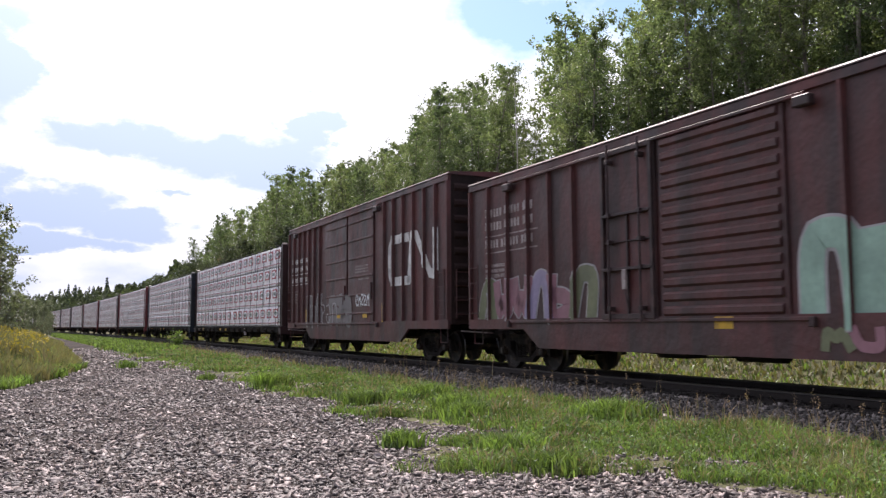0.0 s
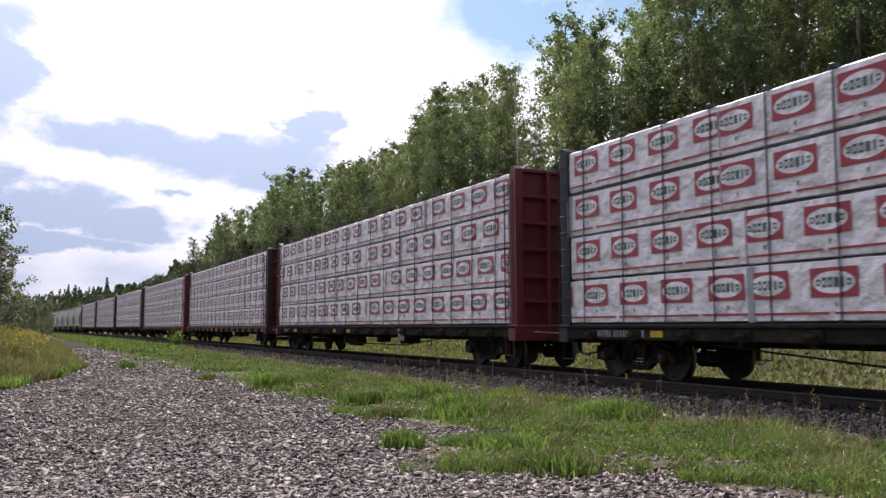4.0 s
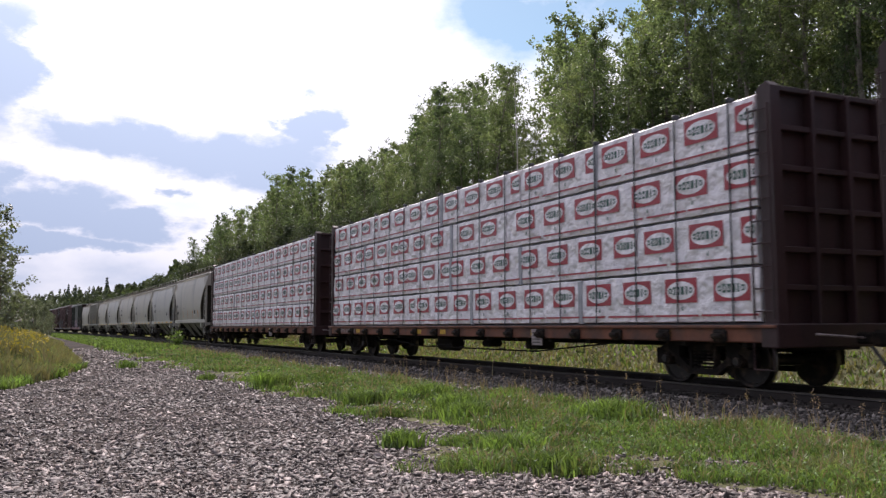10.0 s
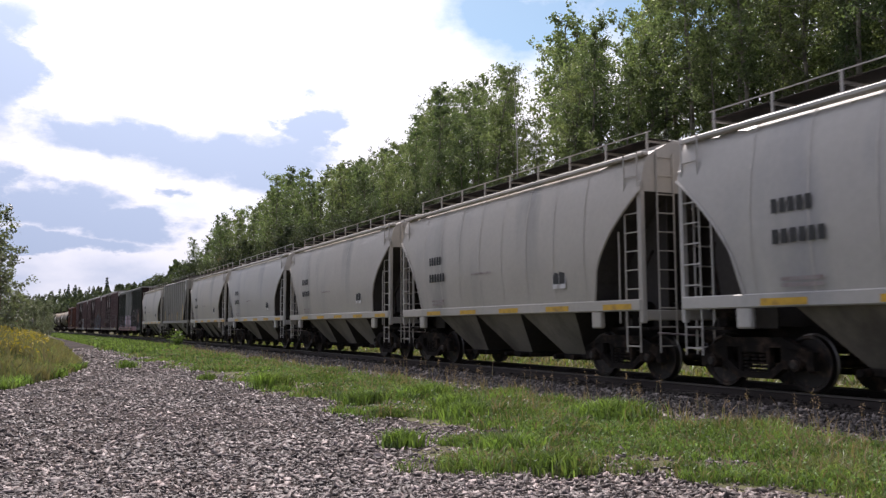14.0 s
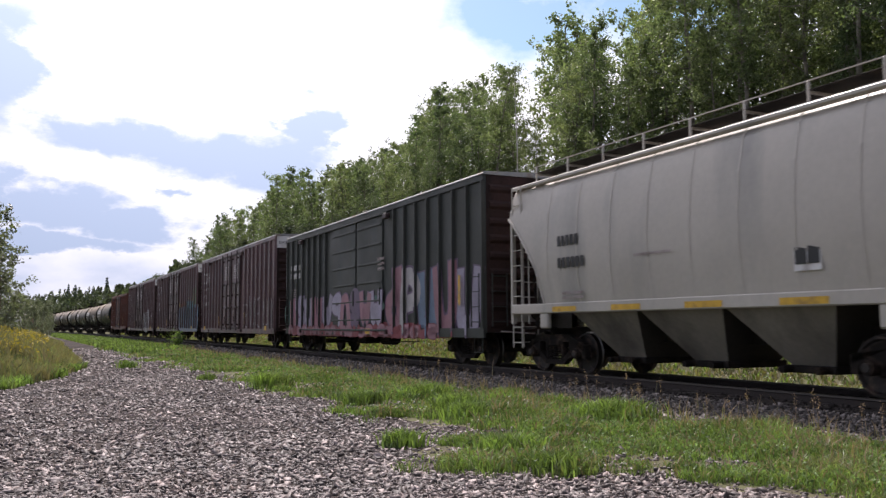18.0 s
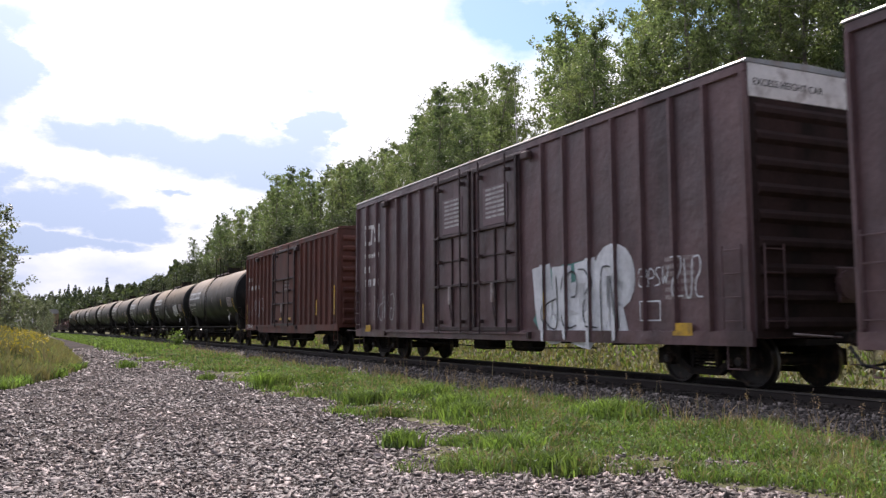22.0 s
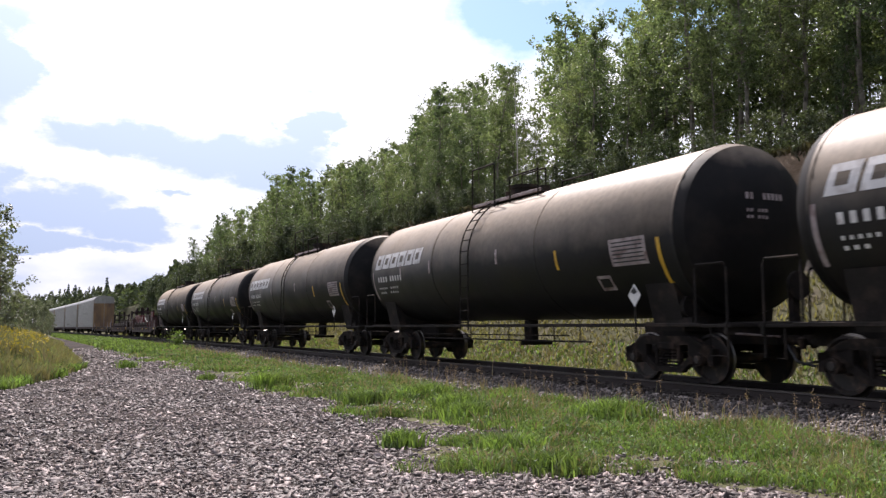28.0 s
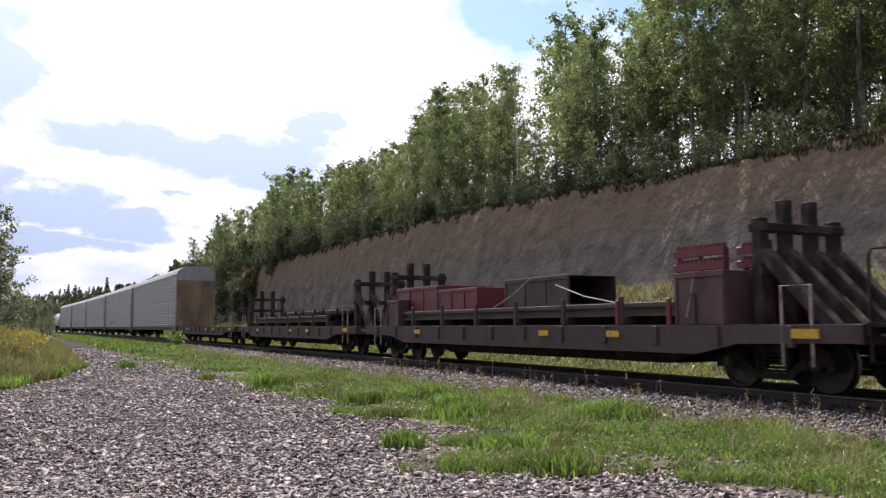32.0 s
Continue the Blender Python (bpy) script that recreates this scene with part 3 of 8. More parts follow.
def make_grass():
    # the strip between gravel and track
    n = 1000000
    r = 6.0 + 64 * rng.random(n) ** 1.7
    a = radians(25.4) + rng.uniform(-0.5, 0.50, n)
    x, y = r * np.sin(a), r * np.cos(a)
    d = x - track_x(y)
    g = on_gravel(x, y)
    patch = wave(x, y, 1.0, 4.0) + 0.6 * wave(x, y, 2.6, 1.0)
    # thick inside, thinning out into the stones, with bare spots
    thick = smooth01((0.55 * patch + 0.42 * np.clip(-g, -0.7, 1.8) + 0.30 * wave(x, y, 6.0, 5.0) + 0.12) / 0.7)
    keep = (x > gravel_left(y) + 1.0) & (d < -2.62 + 0.25 * patch) & (g < 0.75) & (rng.random(n) < 0.92 * thick)
    x, y, r, patch = x[keep], y[keep], r[keep], patch[keep]
    h = (0.085 + 0.125 * np.clip(patch + 0.3, 0, 1.4)) * rng.uniform(0.5, 1.35, len(x))
    blades("grass", x, y, h, 0.0030 + 0.00040 * r, 0.9, M_GRASS, "bright green meadow grass beside the gravel", "grass")
    pick = rng.random(len(x)) < 0.07
    blades("faded_grass", x[pick], y[pick], h[pick] * 1.35, 0.0035 + 0.0005 * r[pick], 0.7, M_DRYGRASS, "faded blades among the green grass", "grass", tips=M_SEED)
    # small broad leaves of clover and plantain between the blades
    pick = rng.random(len(x)) < 0.16
    m = pick.sum()
    leaf_cloud("clover", x[pick], y[pick], ground_z(x[pick], y[pick]) + rng.uniform(0.03, 0.17, m), 0.011 + 0.0009 * r[pick], M_CLOVER, "small broad-leaved weeds among the grass", "weeds")
    # a few larger tufts
    tx, ty, th = [], [], []
    for cx, cy, rad, hh, k in ((5.55, 22.2, 0.42, 0.5, 1500), (4.55, 10.9, 0.25, 0.3, 500), (3.3, 36, 0.35, 0.4, 400), (4.9, 27.5, 0.3, 0.25, 300), (6.7, 13.2, 0.4, 0.36, 900), (5.5, 9.6, 0.35, 0.32, 700),
                               (8.4, 11.4, 0.6, 0.42, 1200), (7.6, 17.0, 0.5, 0.36, 900), (5.3, 8.2, 0.3, 0.3, 500), (6.2, 17.0, 0.4, 0.32, 700), (7.1, 14.5, 0.35, 0.4, 700)):
        q = rng.normal(0, 0.5, (k, 2)) * rad
        tx.append(cx + q[:, 0]), ty.append(cy + q[:, 1]), th.append(hh * rng.uniform(0.45, 1.2, k))
    x, y = np.concatenate(tx), np.concatenate(ty)
    blades("grass_tufts", x, y, np.concatenate(th), 0.012 * np.ones(len(x)), 0.8, M_GRASS, "taller tufts of green grass at the gravel's edge", "grass")
    # dry stalks with seed heads by the ballast
    n = 1500
    y = 5 + 70 * rng.random(n) ** 1.9
    d = -2.85 + rng.normal(0, 0.42, n)
    blades("seeding_grass", track_x(y) + d, y, rng.uniform(0.2, 0.55, n), 0.004 + 0.00025 * y, 0.5, M_DRYGRASS, "dry seeding grass stalks along the ballast", "grass", tips=M_SEED)
    # reddish plumes of a few tall stalks close to the rail
    px, py, pz = [], [], []
    for k in range(60):
        y0 = 6.5 + 17 * rng.random() ** 1.2
        x0 = float(track_x(y0)) - 2.6 + rng.normal(0, 0.3)
        h0 = rng.uniform(0.3, 0.6)
        q = rng.normal(0, 1, (26, 3)) * np.array([0.018, 0.018, 0.05])
        px.append(x0 + q[:, 0]), py.append(y0 + q[:, 1]), pz.append(-0.4 + h0 + q[:, 2])
        px.append(x0 + 0 * q[:, 0]), py.append(y0 + 0 * q[:, 0]), pz.append(-0.42 + (h0 - 0.03) * np.linspace(0, 1, 26))
    leaf_cloud("seed_plumes", np.concatenate(px), np.concatenate(py), np.concatenate(pz), 0.011, M_SEED, "reddish tan seed plumes beside the ballast", "grass")
    # beyond the track, up the slope
    n = 75000
    y = -2 + 160 * rng.random(n) ** 1.3
    d = rng.uniform(2.1, 8.2, n) + 0.3 * rng.normal(0, 1, n)
    keep = (d > 2.05) & (d < 7.9 + 0.35 * wave(y, y * 0.3, 0.7, 1.0))
    y, d = y[keep], d[keep]
    blades("meadow_grass", track_x(y) + d, y, rng.uniform(0.1, 0.3, len(y)) * (1 + 0.4 * (d > 6)), 0.012 + 0.0007 * y, 1.0, M_DRYGRASS, "yellowish green grass on the slope behind the track", "grass")
    n = 32000
    y = 3 + 150 * rng.random(n) ** 1.3
    d = 2.1 + 3.2 * rng.random(n) ** 1.3
    blades("lush_grass", track_x(y) + d, y, rng.uniform(0.1, 0.28, n), 0.012 + 0.0007 * y, 1.0, M_GRASS, "green grass in the ditch behind the track", "grass")
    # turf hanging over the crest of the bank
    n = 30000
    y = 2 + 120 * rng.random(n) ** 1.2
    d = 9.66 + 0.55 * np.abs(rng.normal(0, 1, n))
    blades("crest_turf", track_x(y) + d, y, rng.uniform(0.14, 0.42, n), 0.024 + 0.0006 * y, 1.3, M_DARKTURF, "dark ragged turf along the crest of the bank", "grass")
    # the strip further off
    n = 32000
    y = rng.uniform(55, 200, n)
    x = rng.uniform(0, 1, n) * (track_x(y) - 2.2 - gravel_right(y)) + gravel_right(y)
    blades("far_grass", x, y, rng.uniform(0.2, 0.45, n), 0.03 + 0.0008 * y, 0.7, M_GRASS, "far strip of green grass along the track", "grass")
    # weeds on the rise
    n = 85000
    y = 22 + 75 * rng.random(n) ** 1.4
    x = gravel_left(y) + 0.1 - 16 * rng.random(n) ** 1.3
    clump = wave(x, y, 0.8, 6.0)
    g = on_gravel(x, y)
    keep = (g < 0.0)
    x, y, clump = x[keep], y[keep], clump[keep]
    h = (0.38 + 0.34 * np.clip(clump + 0.5, 0, 1.3)) * rng.uniform(0.5, 1.3, len(x)) * np.clip(0.45 - g[keep] * 0.35, 0.45, 1.25)
    dry = rng.random(len(x)) < 0.42 + 0.3 * clump
    blades("weeds", x[~dry], y[~dry], h[~dry], 0.008 + 0.0006 * y[~dry], 0.6, M_WEED, "tall green weeds on the rise beside the gravel", "weeds")
    blades("dry_weeds", x[dry], y[dry], h[dry] * 1.1, 0.007 + 0.0006 * y[dry], 0.5, M_DRYGRASS, "tall fading grass on the rise beside the gravel", "weeds")
    # fresh grass at the foot of the rise
    n = 9000
    y = 21 + 16 * rng.random(n)
    x = gravel_left(y) + 0.15 - 2.6 * rng.random(n) ** 1.5
    keep = wave(x, y, 1.2, 3.0) > -0.25
    x, y = x[keep], y[keep]
    blades("verge_grass", x, y, rng.uniform(0.15, 0.42, len(x)), 0.008 + 0.0005 * y, 0.7, M_GRASS, "fresh green grass at the foot of the rise", "grass")
    n = 7000
    y = 30 + 45 * rng.random(n)
    x = gravel_left(y) - 1.2 - 11 * rng.random(n)
    keep = wave(x, y, 0.45, 9.0) > 0.1
    x, y = x[keep], y[keep]
    z = ground_z(x, y) + rng.uniform(0.6, 1.05, len(x))
    leaf_cloud("goldenrod", x, y, z, 0.055, M_YELLOW, "yellow goldenrod flowering on the rise", "flowers")


def leaf_quads(p, size, flat=0.0):
    """Rhombic leaves at points p, turned at random; flat: how level they lie."""
    n = len(p)
    u = rng.normal(0, 1, (n, 3))
    u[:, 2] *= 1 - flat
    u /= np.linalg.norm(u, axis=1)[:, None]
    w = np.cross(u, rng.normal(0, 1, (n, 3)))
    w /= np.linalg.norm(w, axis=1)[:, None]
    s = (size * rng.uniform(0.6, 1.4, n))[:, None]
    v = np.stack([p - u * s, p + w * s * 0.62, p + u * s, p - w * s * 0.62], 1).reshape(-1, 3)
    f = np.arange(n * 4).reshape(-1, 4)
    return v, f


def leaf_cloud(name, x, y, z, size, material, label, category):
    v, f = leaf_quads(np.stack([x, y, z], -1), size)
    return tagged(new(name, raw(name, v, f, [material])), label, category, kind="stuff")


make_grass()


# ---- trees ----
def tree_meshes(seed, height, spread, bare, leaves, size, leafmat, lean=0.3, barkmat=M_BARK, trunk=0.011, droop=0.0):
    """A tapered trunk with limbs, and a crown of separate leaves in clumps at the limbs' ends."""
    r = np.random.default_rng(seed)
    b = Build()
    top = np.array([r.normal(0, lean), r.normal(0, lean), height])
    wig = r.normal(0, 0.025 * height / 6, (9, 2))
    wig[0] = 0
    axis = [np.array([top[0] * t * t + wig[i, 0], top[1] * t * t + wig[i, 1], top[2] * t]) for i, t in enumerate(np.linspace(0, 0.97, 9))]
    axis[0][2] = -0.25
    b.tube(axis, height * trunk, barkmat, 6, r2=height * 0.0012)
    pts = []
    n_limb = int(15 + height * 1.1)
    for k in range(n_limb):
        t = bare + (0.98 - bare) * (k + r.random()) / n_limb
        i = min(int(t / 0.97 * 8), 7)
        base = axis[i] + (axis[i + 1] - axis[i]) * min(1, (t / 0.97 * 8 - i))
        shape = math.sin(math.pi * min(1, (t - bare) / (1 - bare) * 0.80 + 0.2)) ** 0.7
        reach = spread * (0.25 + 0.75 * shape) * r.uniform(0.35, 1.35)
        a = k * 2.4 + r.normal(0, 0.4)
        rise = reach * r.uniform(0.25, 0.75) * (1 - droop)
        end = base + np.array([math.cos(a) * reach, math.sin(a) * reach, rise])
        mid = (base + end) / 2 + r.normal(0, 0.06 * reach, 3) - np.array([0, 0, 0.1 * reach])
        b.tube([base, mid, end], height * 0.0036 * (1.1 - t * 0.6), barkmat, 4, r2=0.006, caps=False)
        per = int(leaves / n_limb)
        clumps = r.integers(4, 9)
        for c in range(clumps):
            s = 0.35 + 0.65 * (c + r.random()) / clumps
            centre = base + (mid - base) * min(1, 2 * s) + (end - mid) * max(0, 2 * s - 1) + r.normal(0, 0.16 * reach, 3)
            m = per // clumps
            pts.append(centre + r.normal(0, 1, (m, 3)) * np.array([0.17, 0.17, 0.15]) * r.uniform(0.5, 1.4) * (0.5 + 0.42 * reach))
    p = np.concatenate(pts)
    v, f = leaf_quads(p, size)
    return b.mesh("trunk", True), raw("crown", v, f, [leafmat])


def plant(name, meshes, x, y, turn, scale, label, category, group):
    root = new(name)
    root.empty_display_size = 0.3
    root.matrix_basis = Matrix.LocRotScale((x, y, float(ground_z(x, y)) - 0.05), Euler((0, 0, turn)), (scale, scale, scale * 1.0))
    part("trunk", meshes[0], root)
    part("crown", meshes[1], root)
    return tagged(root, label, category, group)


def top_line(y):
    """Height of the tree tops along the bank."""
    return np.interp(y, [0, 30, 38, 60, 100, 150, 172, 217, 300, 400], [19.5, 19.5, 19.4, 19.0, 19.5, 16.0, 13.5, 11.0, 13, 16])


SKYLINE = ((-4, 0.043), (3.6, 0.0435), (6.6, 0.055), (7.6, 0.078), (9.1, 0.115), (11.0, 0.132), (12.1, 0.15), (13.5, 0.153), (13.9, 0.183), (15.2, 0.19), (16.3, 0.182), (18.0, 0.19), (20.3, 0.199), (21.4, 0.212), (22.2, 0.219),
           (23.0, 0.243), (23.7, 0.267), (24.7, 0.300), (25.5, 0.293), (26.1, 0.276), (27.0, 0.292), (28.0, 0.312), (29.0, 0.324), (29.9, 0.312), (30.5, 0.321), (31.0, 0.29), (31.3, 0.22), (31.75, 0.23), (32.1, 0.335),
           (32.5, 0.36), (33.3, 0.371), (35.1, 0.370), (36.0, 0.40), (38.0, 0.45), (46.0, 0.50), (54.0, 0.52), (70.0, 0.6))


def wood_top(x, y, half=0.0):
    """Greatest height of a tree at x, y, so that the wood keeps its stepped outline against the sky; half: width of the crown."""
    q = math.hypot(x, y)
    a, w = math.degrees(math.atan2(x, y)), math.degrees(half / q)
    az, rise = [p[0] for p in SKYLINE], [p[1] for p in SKYLINE]
    return 1.08 + q * min(float(np.interp(a + k * w, az, rise)) for k in (-1, 0, 1))


def make_trees():
    kinds = [tree_meshes(11 + i, 11.5, sp, ba, int(lv * 1.9), 0.060, M_LEAF, 0.35) for i, (sp, ba, lv) in enumerate(((1.5, 0.34, 3600), (1.25, 0.42, 3000), (1.7, 0.32, 4000), (1.15, 0.28, 2800), (1.4, 0.48, 3000), (1.6, 0.30, 3800)))]
    light = [tree_meshes(21 + i, 11.5, sp, 0.3, 3000, 0.098, M_LEAF, 0.35) for i, sp in enumerate((1.7, 1.4, 1.9))]
    r = np.random.default_rng(5)
    for d0, step in ((11.8, 3.1), (14.6, 2.6), (17.2, 2.6), (20.5, 2.8), (24.0, 3.0), (29.0, 3.6)):
        y = 6.0 + step * r.random()
        while y < 150:
            d = d0 + r.normal(0, 0.7)
            x = float(track_x(y)) + d
            z = float(ground_z(x, y))
            h = min(float(top_line(y)) + 0.55 * (d - 15.0), wood_top(x, y, 0.7)) * r.choice((0.74, 0.84, 0.92, 0.98, 1.0)) - z
            if d0 < 13:
                h *= r.uniform(0.25, 0.5) if y < 50 else r.uniform(0.4, 0.7)
            h = min(max(h, 3.0), 17.0)
            k = kinds[r.integers(len(kinds))] if y < 72 and d < 19 else light[r.integers(3)]
            turn = r.uniform(0, 6.28)
            if d0 > 13 or y > 50 or int(y * 7) % 5 > 2:       # few young trees on the near crest
                plant("aspen_tree", k, x, y, turn, h / 11.5, "tall slender aspen with pale bark and loose green crown" if d0 > 13 else "young aspen growing at the edge of the bank", "tree", "aspens on top of the bank")
            y += step * r.uniform(0.65, 1.35) * (1 + max(0, y - 60) / 60)
    # the wood is denser near by
    for i in range(46):
        y = 3 + 36 * r.random()
        d = r.uniform(15, 28)
        x = float(track_x(y)) + d
        h = min(float(top_line(y)), wood_top(x, y, 0.8)) * r.uniform(0.6, 0.97) - float(ground_z(x, y))
        plant("aspen_tree", light[r.integers(3)], x, y, r.uniform(0, 6.28), h / 11.5, "tall slender aspen with pale bark and loose green crown", "tree", "aspens on top of the bank")
    # a dead pole among them
    b = Build()
    b.tube([(0, 0, -0.2), (0.05, 0, 4), (-0.05, 0.1, 8.2)], 0.07, mat("bleached_wood", (0.42, 0.4, 0.37), 0.9, vary=0.2, scale=2, grain=20, bump=0.3), 6, r2=0.02)
    b.tube([(0, 0, 5.4), (0.3, 0.1, 6.3)], 0.02, MATS["bleached_wood"], 4, r2=0.008)
    ob = new("dead_tree", b.mesh("dead_tree", True))
    ob.matrix_basis = pose(float(track_x(43.3)) + 14.0, 43.3, float(ground_z(float(track_x(43.3)) + 14.0, 43.3)))
    tagged(ob, "bare bleached trunk standing among the aspens", "dead tree")
    # shrubs on the crest and, further along, down the face
    shrub = [tree_meshes(41 + i, 2.4, 1.15, 0.05, 1500, 0.075, M_LEAF3, 0.3, trunk=0.012) for i in range(3)]
    rust = tree_meshes(47, 2.4, 1.1, 0.05, 1100, 0.10, M_RUSTLEAF, 0.3, trunk=0.012)
    for i in range(190):
        y = 8 + 150 * r.random() ** 1.15
        far = float(smooth01((y - 50) / 50))
        d = 10.6 + r.normal(0, 0.4) - far * 1.8 * r.random()
        x = float(track_x(y)) + d
        k = rust if (y > 75 and r.random() < 0.08) else shrub[r.integers(3)]
        plant("shrub", k, x, y, r.uniform(0, 6.28), r.uniform(0.3, 0.75) * (1 + 1.3 * far), "leafy green shrub on the crest of the bank", "shrub", "shrubs on the bank")
    # undergrowth between the trunks
    for i in range(120):
        y = 7 + 110 * r.random() ** 1.2
        x = float(track_x(y)) + r.uniform(11.6, 18.0)
        plant("shrub", shrub[r.integers(3)], x, y, r.uniform(0, 6.28), r.uniform(0.45, 0.9) + 0.8 * float(smooth01((y - 45) / 25)) * r.random(), "dense green undergrowth among the aspens", "shrub", "undergrowth on top of the bank")
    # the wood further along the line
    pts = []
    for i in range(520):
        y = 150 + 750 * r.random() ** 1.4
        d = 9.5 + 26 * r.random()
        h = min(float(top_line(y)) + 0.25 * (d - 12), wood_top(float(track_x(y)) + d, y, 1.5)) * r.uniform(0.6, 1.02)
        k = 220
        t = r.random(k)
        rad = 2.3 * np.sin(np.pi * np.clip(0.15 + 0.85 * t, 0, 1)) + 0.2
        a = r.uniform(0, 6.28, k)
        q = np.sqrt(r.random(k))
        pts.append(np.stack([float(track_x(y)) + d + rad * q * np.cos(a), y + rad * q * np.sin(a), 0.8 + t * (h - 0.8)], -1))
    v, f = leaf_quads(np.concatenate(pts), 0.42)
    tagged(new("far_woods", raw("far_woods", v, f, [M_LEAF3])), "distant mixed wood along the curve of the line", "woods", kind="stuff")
    # spruces that stand out of it
    for i, (y, d, h) in enumerate(((330, 13.0, 13.0), (318, 13.8, 12.0), (258, 15.0, 11.5))):
        b = Build()
        b.tube([(0, 0, -0.2), (0, 0, h)], 0.16, M_BARK, 6, r2=0.02)
        m = 900
        t = r.random(m) ** 0.8
        lay = np.floor(t * 16) / 16
        a = r.uniform(0, 6.28, m)
        rad = (1 - t) * 2.0 * np.sqrt(r.random(m)) + 0.08
        p = np.stack([rad * np.cos(a), rad * np.sin(a), 0.8 + (h - 0.8) * (0.5 * t + 0.5 * lay) - 0.25 * rad], -1)
        v, f = leaf_quads(p, 0.26, 0.5)
        plant("spruce_tree", (b.mesh("trunk"), raw("crown", v, f, [M_NEEDLE])), float(track_x(y)) + d, y, 0, 1.0, "dark narrow spruce rising above the distant wood", "tree", "spruces far along the line")
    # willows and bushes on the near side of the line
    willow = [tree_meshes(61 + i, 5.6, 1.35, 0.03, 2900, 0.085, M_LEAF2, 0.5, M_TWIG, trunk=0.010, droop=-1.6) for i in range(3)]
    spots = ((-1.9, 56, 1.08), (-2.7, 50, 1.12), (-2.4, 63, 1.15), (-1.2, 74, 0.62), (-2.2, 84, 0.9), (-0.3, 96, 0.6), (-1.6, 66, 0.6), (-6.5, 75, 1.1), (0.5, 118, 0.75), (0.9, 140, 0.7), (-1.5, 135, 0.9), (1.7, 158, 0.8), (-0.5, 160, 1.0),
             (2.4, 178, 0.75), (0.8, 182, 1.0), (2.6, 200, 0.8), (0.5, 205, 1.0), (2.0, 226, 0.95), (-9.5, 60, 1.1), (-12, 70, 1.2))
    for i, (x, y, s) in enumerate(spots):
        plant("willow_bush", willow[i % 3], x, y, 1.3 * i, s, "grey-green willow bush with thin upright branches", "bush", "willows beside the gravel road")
    small = tree_meshes(71, 0.9, 0.35, 0.05, 700, 0.05, M_GRASS, 0.1)
    plant("sapling", small, 8.6, 60.0, 0.0, 1.2, "small green sapling in the grass by the track", "sapling", "")


make_trees()


# ---- rolling stock: materials ----
M_CAST = mat("cast_steel_grimy", (0.017, 0.014, 0.0125), 0.9, 0.0, spec=0.12, vary=0.35, scale=2.5, grain=25, second=(0.06, 0.042, 0.032), amount=0.25, bump=0.3)
M_WHEEL = mat("wheel_steel", (0.035, 0.029, 0.026), 0.65, 0.4, vary=0.3, scale=3, grain=30, second=(0.12, 0.08, 0.06), amount=0.25)
M_TREAD = mat("polished_tread", (0.12, 0.11, 0.10), 0.4, 1.0, vary=0.15, scale=4, grain=30, bump=0.05)
M_UNDER = mat("grimy_underframe", (0.022, 0.019, 0.017), 0.9, spec=0.15, vary=0.35, scale=1.5, grain=20, second=(0.05, 0.037, 0.03), amount=0.25)
M_BROWN = mat("boxcar_brown", (0.112, 0.036, 0.034), 0.55, lump=0.05, vary=0.3, scale=0.8, grain=14, second=(0.05, 0.028, 0.027), amount=0.5, streak=True, bump=0.12)
M_BROWN2 = mat("boxcar_dark_brown", (0.138, 0.078, 0.08), 0.45, lump=0.07, vary=0.28, scale=0.7, grain=14, second=(0.065, 0.036, 0.038), amount=0.42, streak=True, bump=0.1)
M_BROWN3 = mat("boxcar_old_brown", (0.13, 0.042, 0.03), 0.7, vary=0.22, scale=0.9, grain=16, second=(0.075, 0.035, 0.028), amount=0.45, streak=True, bump=0.18)
M_GREEN = mat("boxcar_green", (0.036, 0.038, 0.031), 0.6, vary=0.2, scale=0.8, grain=14, second=(0.03, 0.036, 0.033), amount=0.4, streak=True, bump=0.12)
M_ROOF = mat("galvanised_roof", (0.3, 0.295, 0.285), 0.45, 0.6, vary=0.25, scale=1.0, grain=18, second=(0.25, 0.18, 0.13), amount=0.25)
M_WHITE = mat("white_marking", (0.68, 0.66, 0.64), 0.7, vary=0.14, scale=2.0, grain=20, second=(0.4, 0.36, 0.34), amount=0.25, bump=0.0)
M_FADED = mat("faded_marking", (0.36, 0.30, 0.29), 0.75, vary=0.25, scale=3.0, grain=18, second=(0.18, 0.12, 0.11), amount=0.35, bump=0.0)
M_DARKMARK = mat("black_marking", (0.03, 0.03, 0.03), 0.7, vary=0.2, scale=2.0, grain=20, bump=0.0)
M_SAFETY = mat("yellow_reflector", (0.62, 0.36, 0.03), 0.5, vary=0.15, scale=4, grain=20, second=(0.35, 0.2, 0.04), amount=0.25, bump=0.0)
M_ORANGE = mat("orange_reflector", (0.5, 0.2, 0.04), 0.5, vary=0.15, scale=4, grain=20, bump=0.0)
M_WRAP = mat("white_lumber_wrap", (0.9, 0.845, 0.865), 0.32, vary=0.07, scale=1.2, grain=6, second=(0.80, 0.745, 0.78), amount=0.3, bump=0.75, lump=0.2)
M_WRAPRED = mat("red_print", (0.40, 0.05, 0.065), 0.42, vary=0.1, scale=2, grain=8, bump=0.1)
M_WRAPINK = mat("dark_green_print", (0.05, 0.12, 0.095), 0.45, vary=0.15, scale=2, grain=8, bump=0.0)
M_STRAP = mat("black_strap", (0.03, 0.03, 0.035), 0.5, vary=0.2, bump=0.0)
M_TAPE = mat("grey_seam", (0.36, 0.36, 0.39), 0.5, vary=0.2, scale=3, grain=10, bump=0.2)
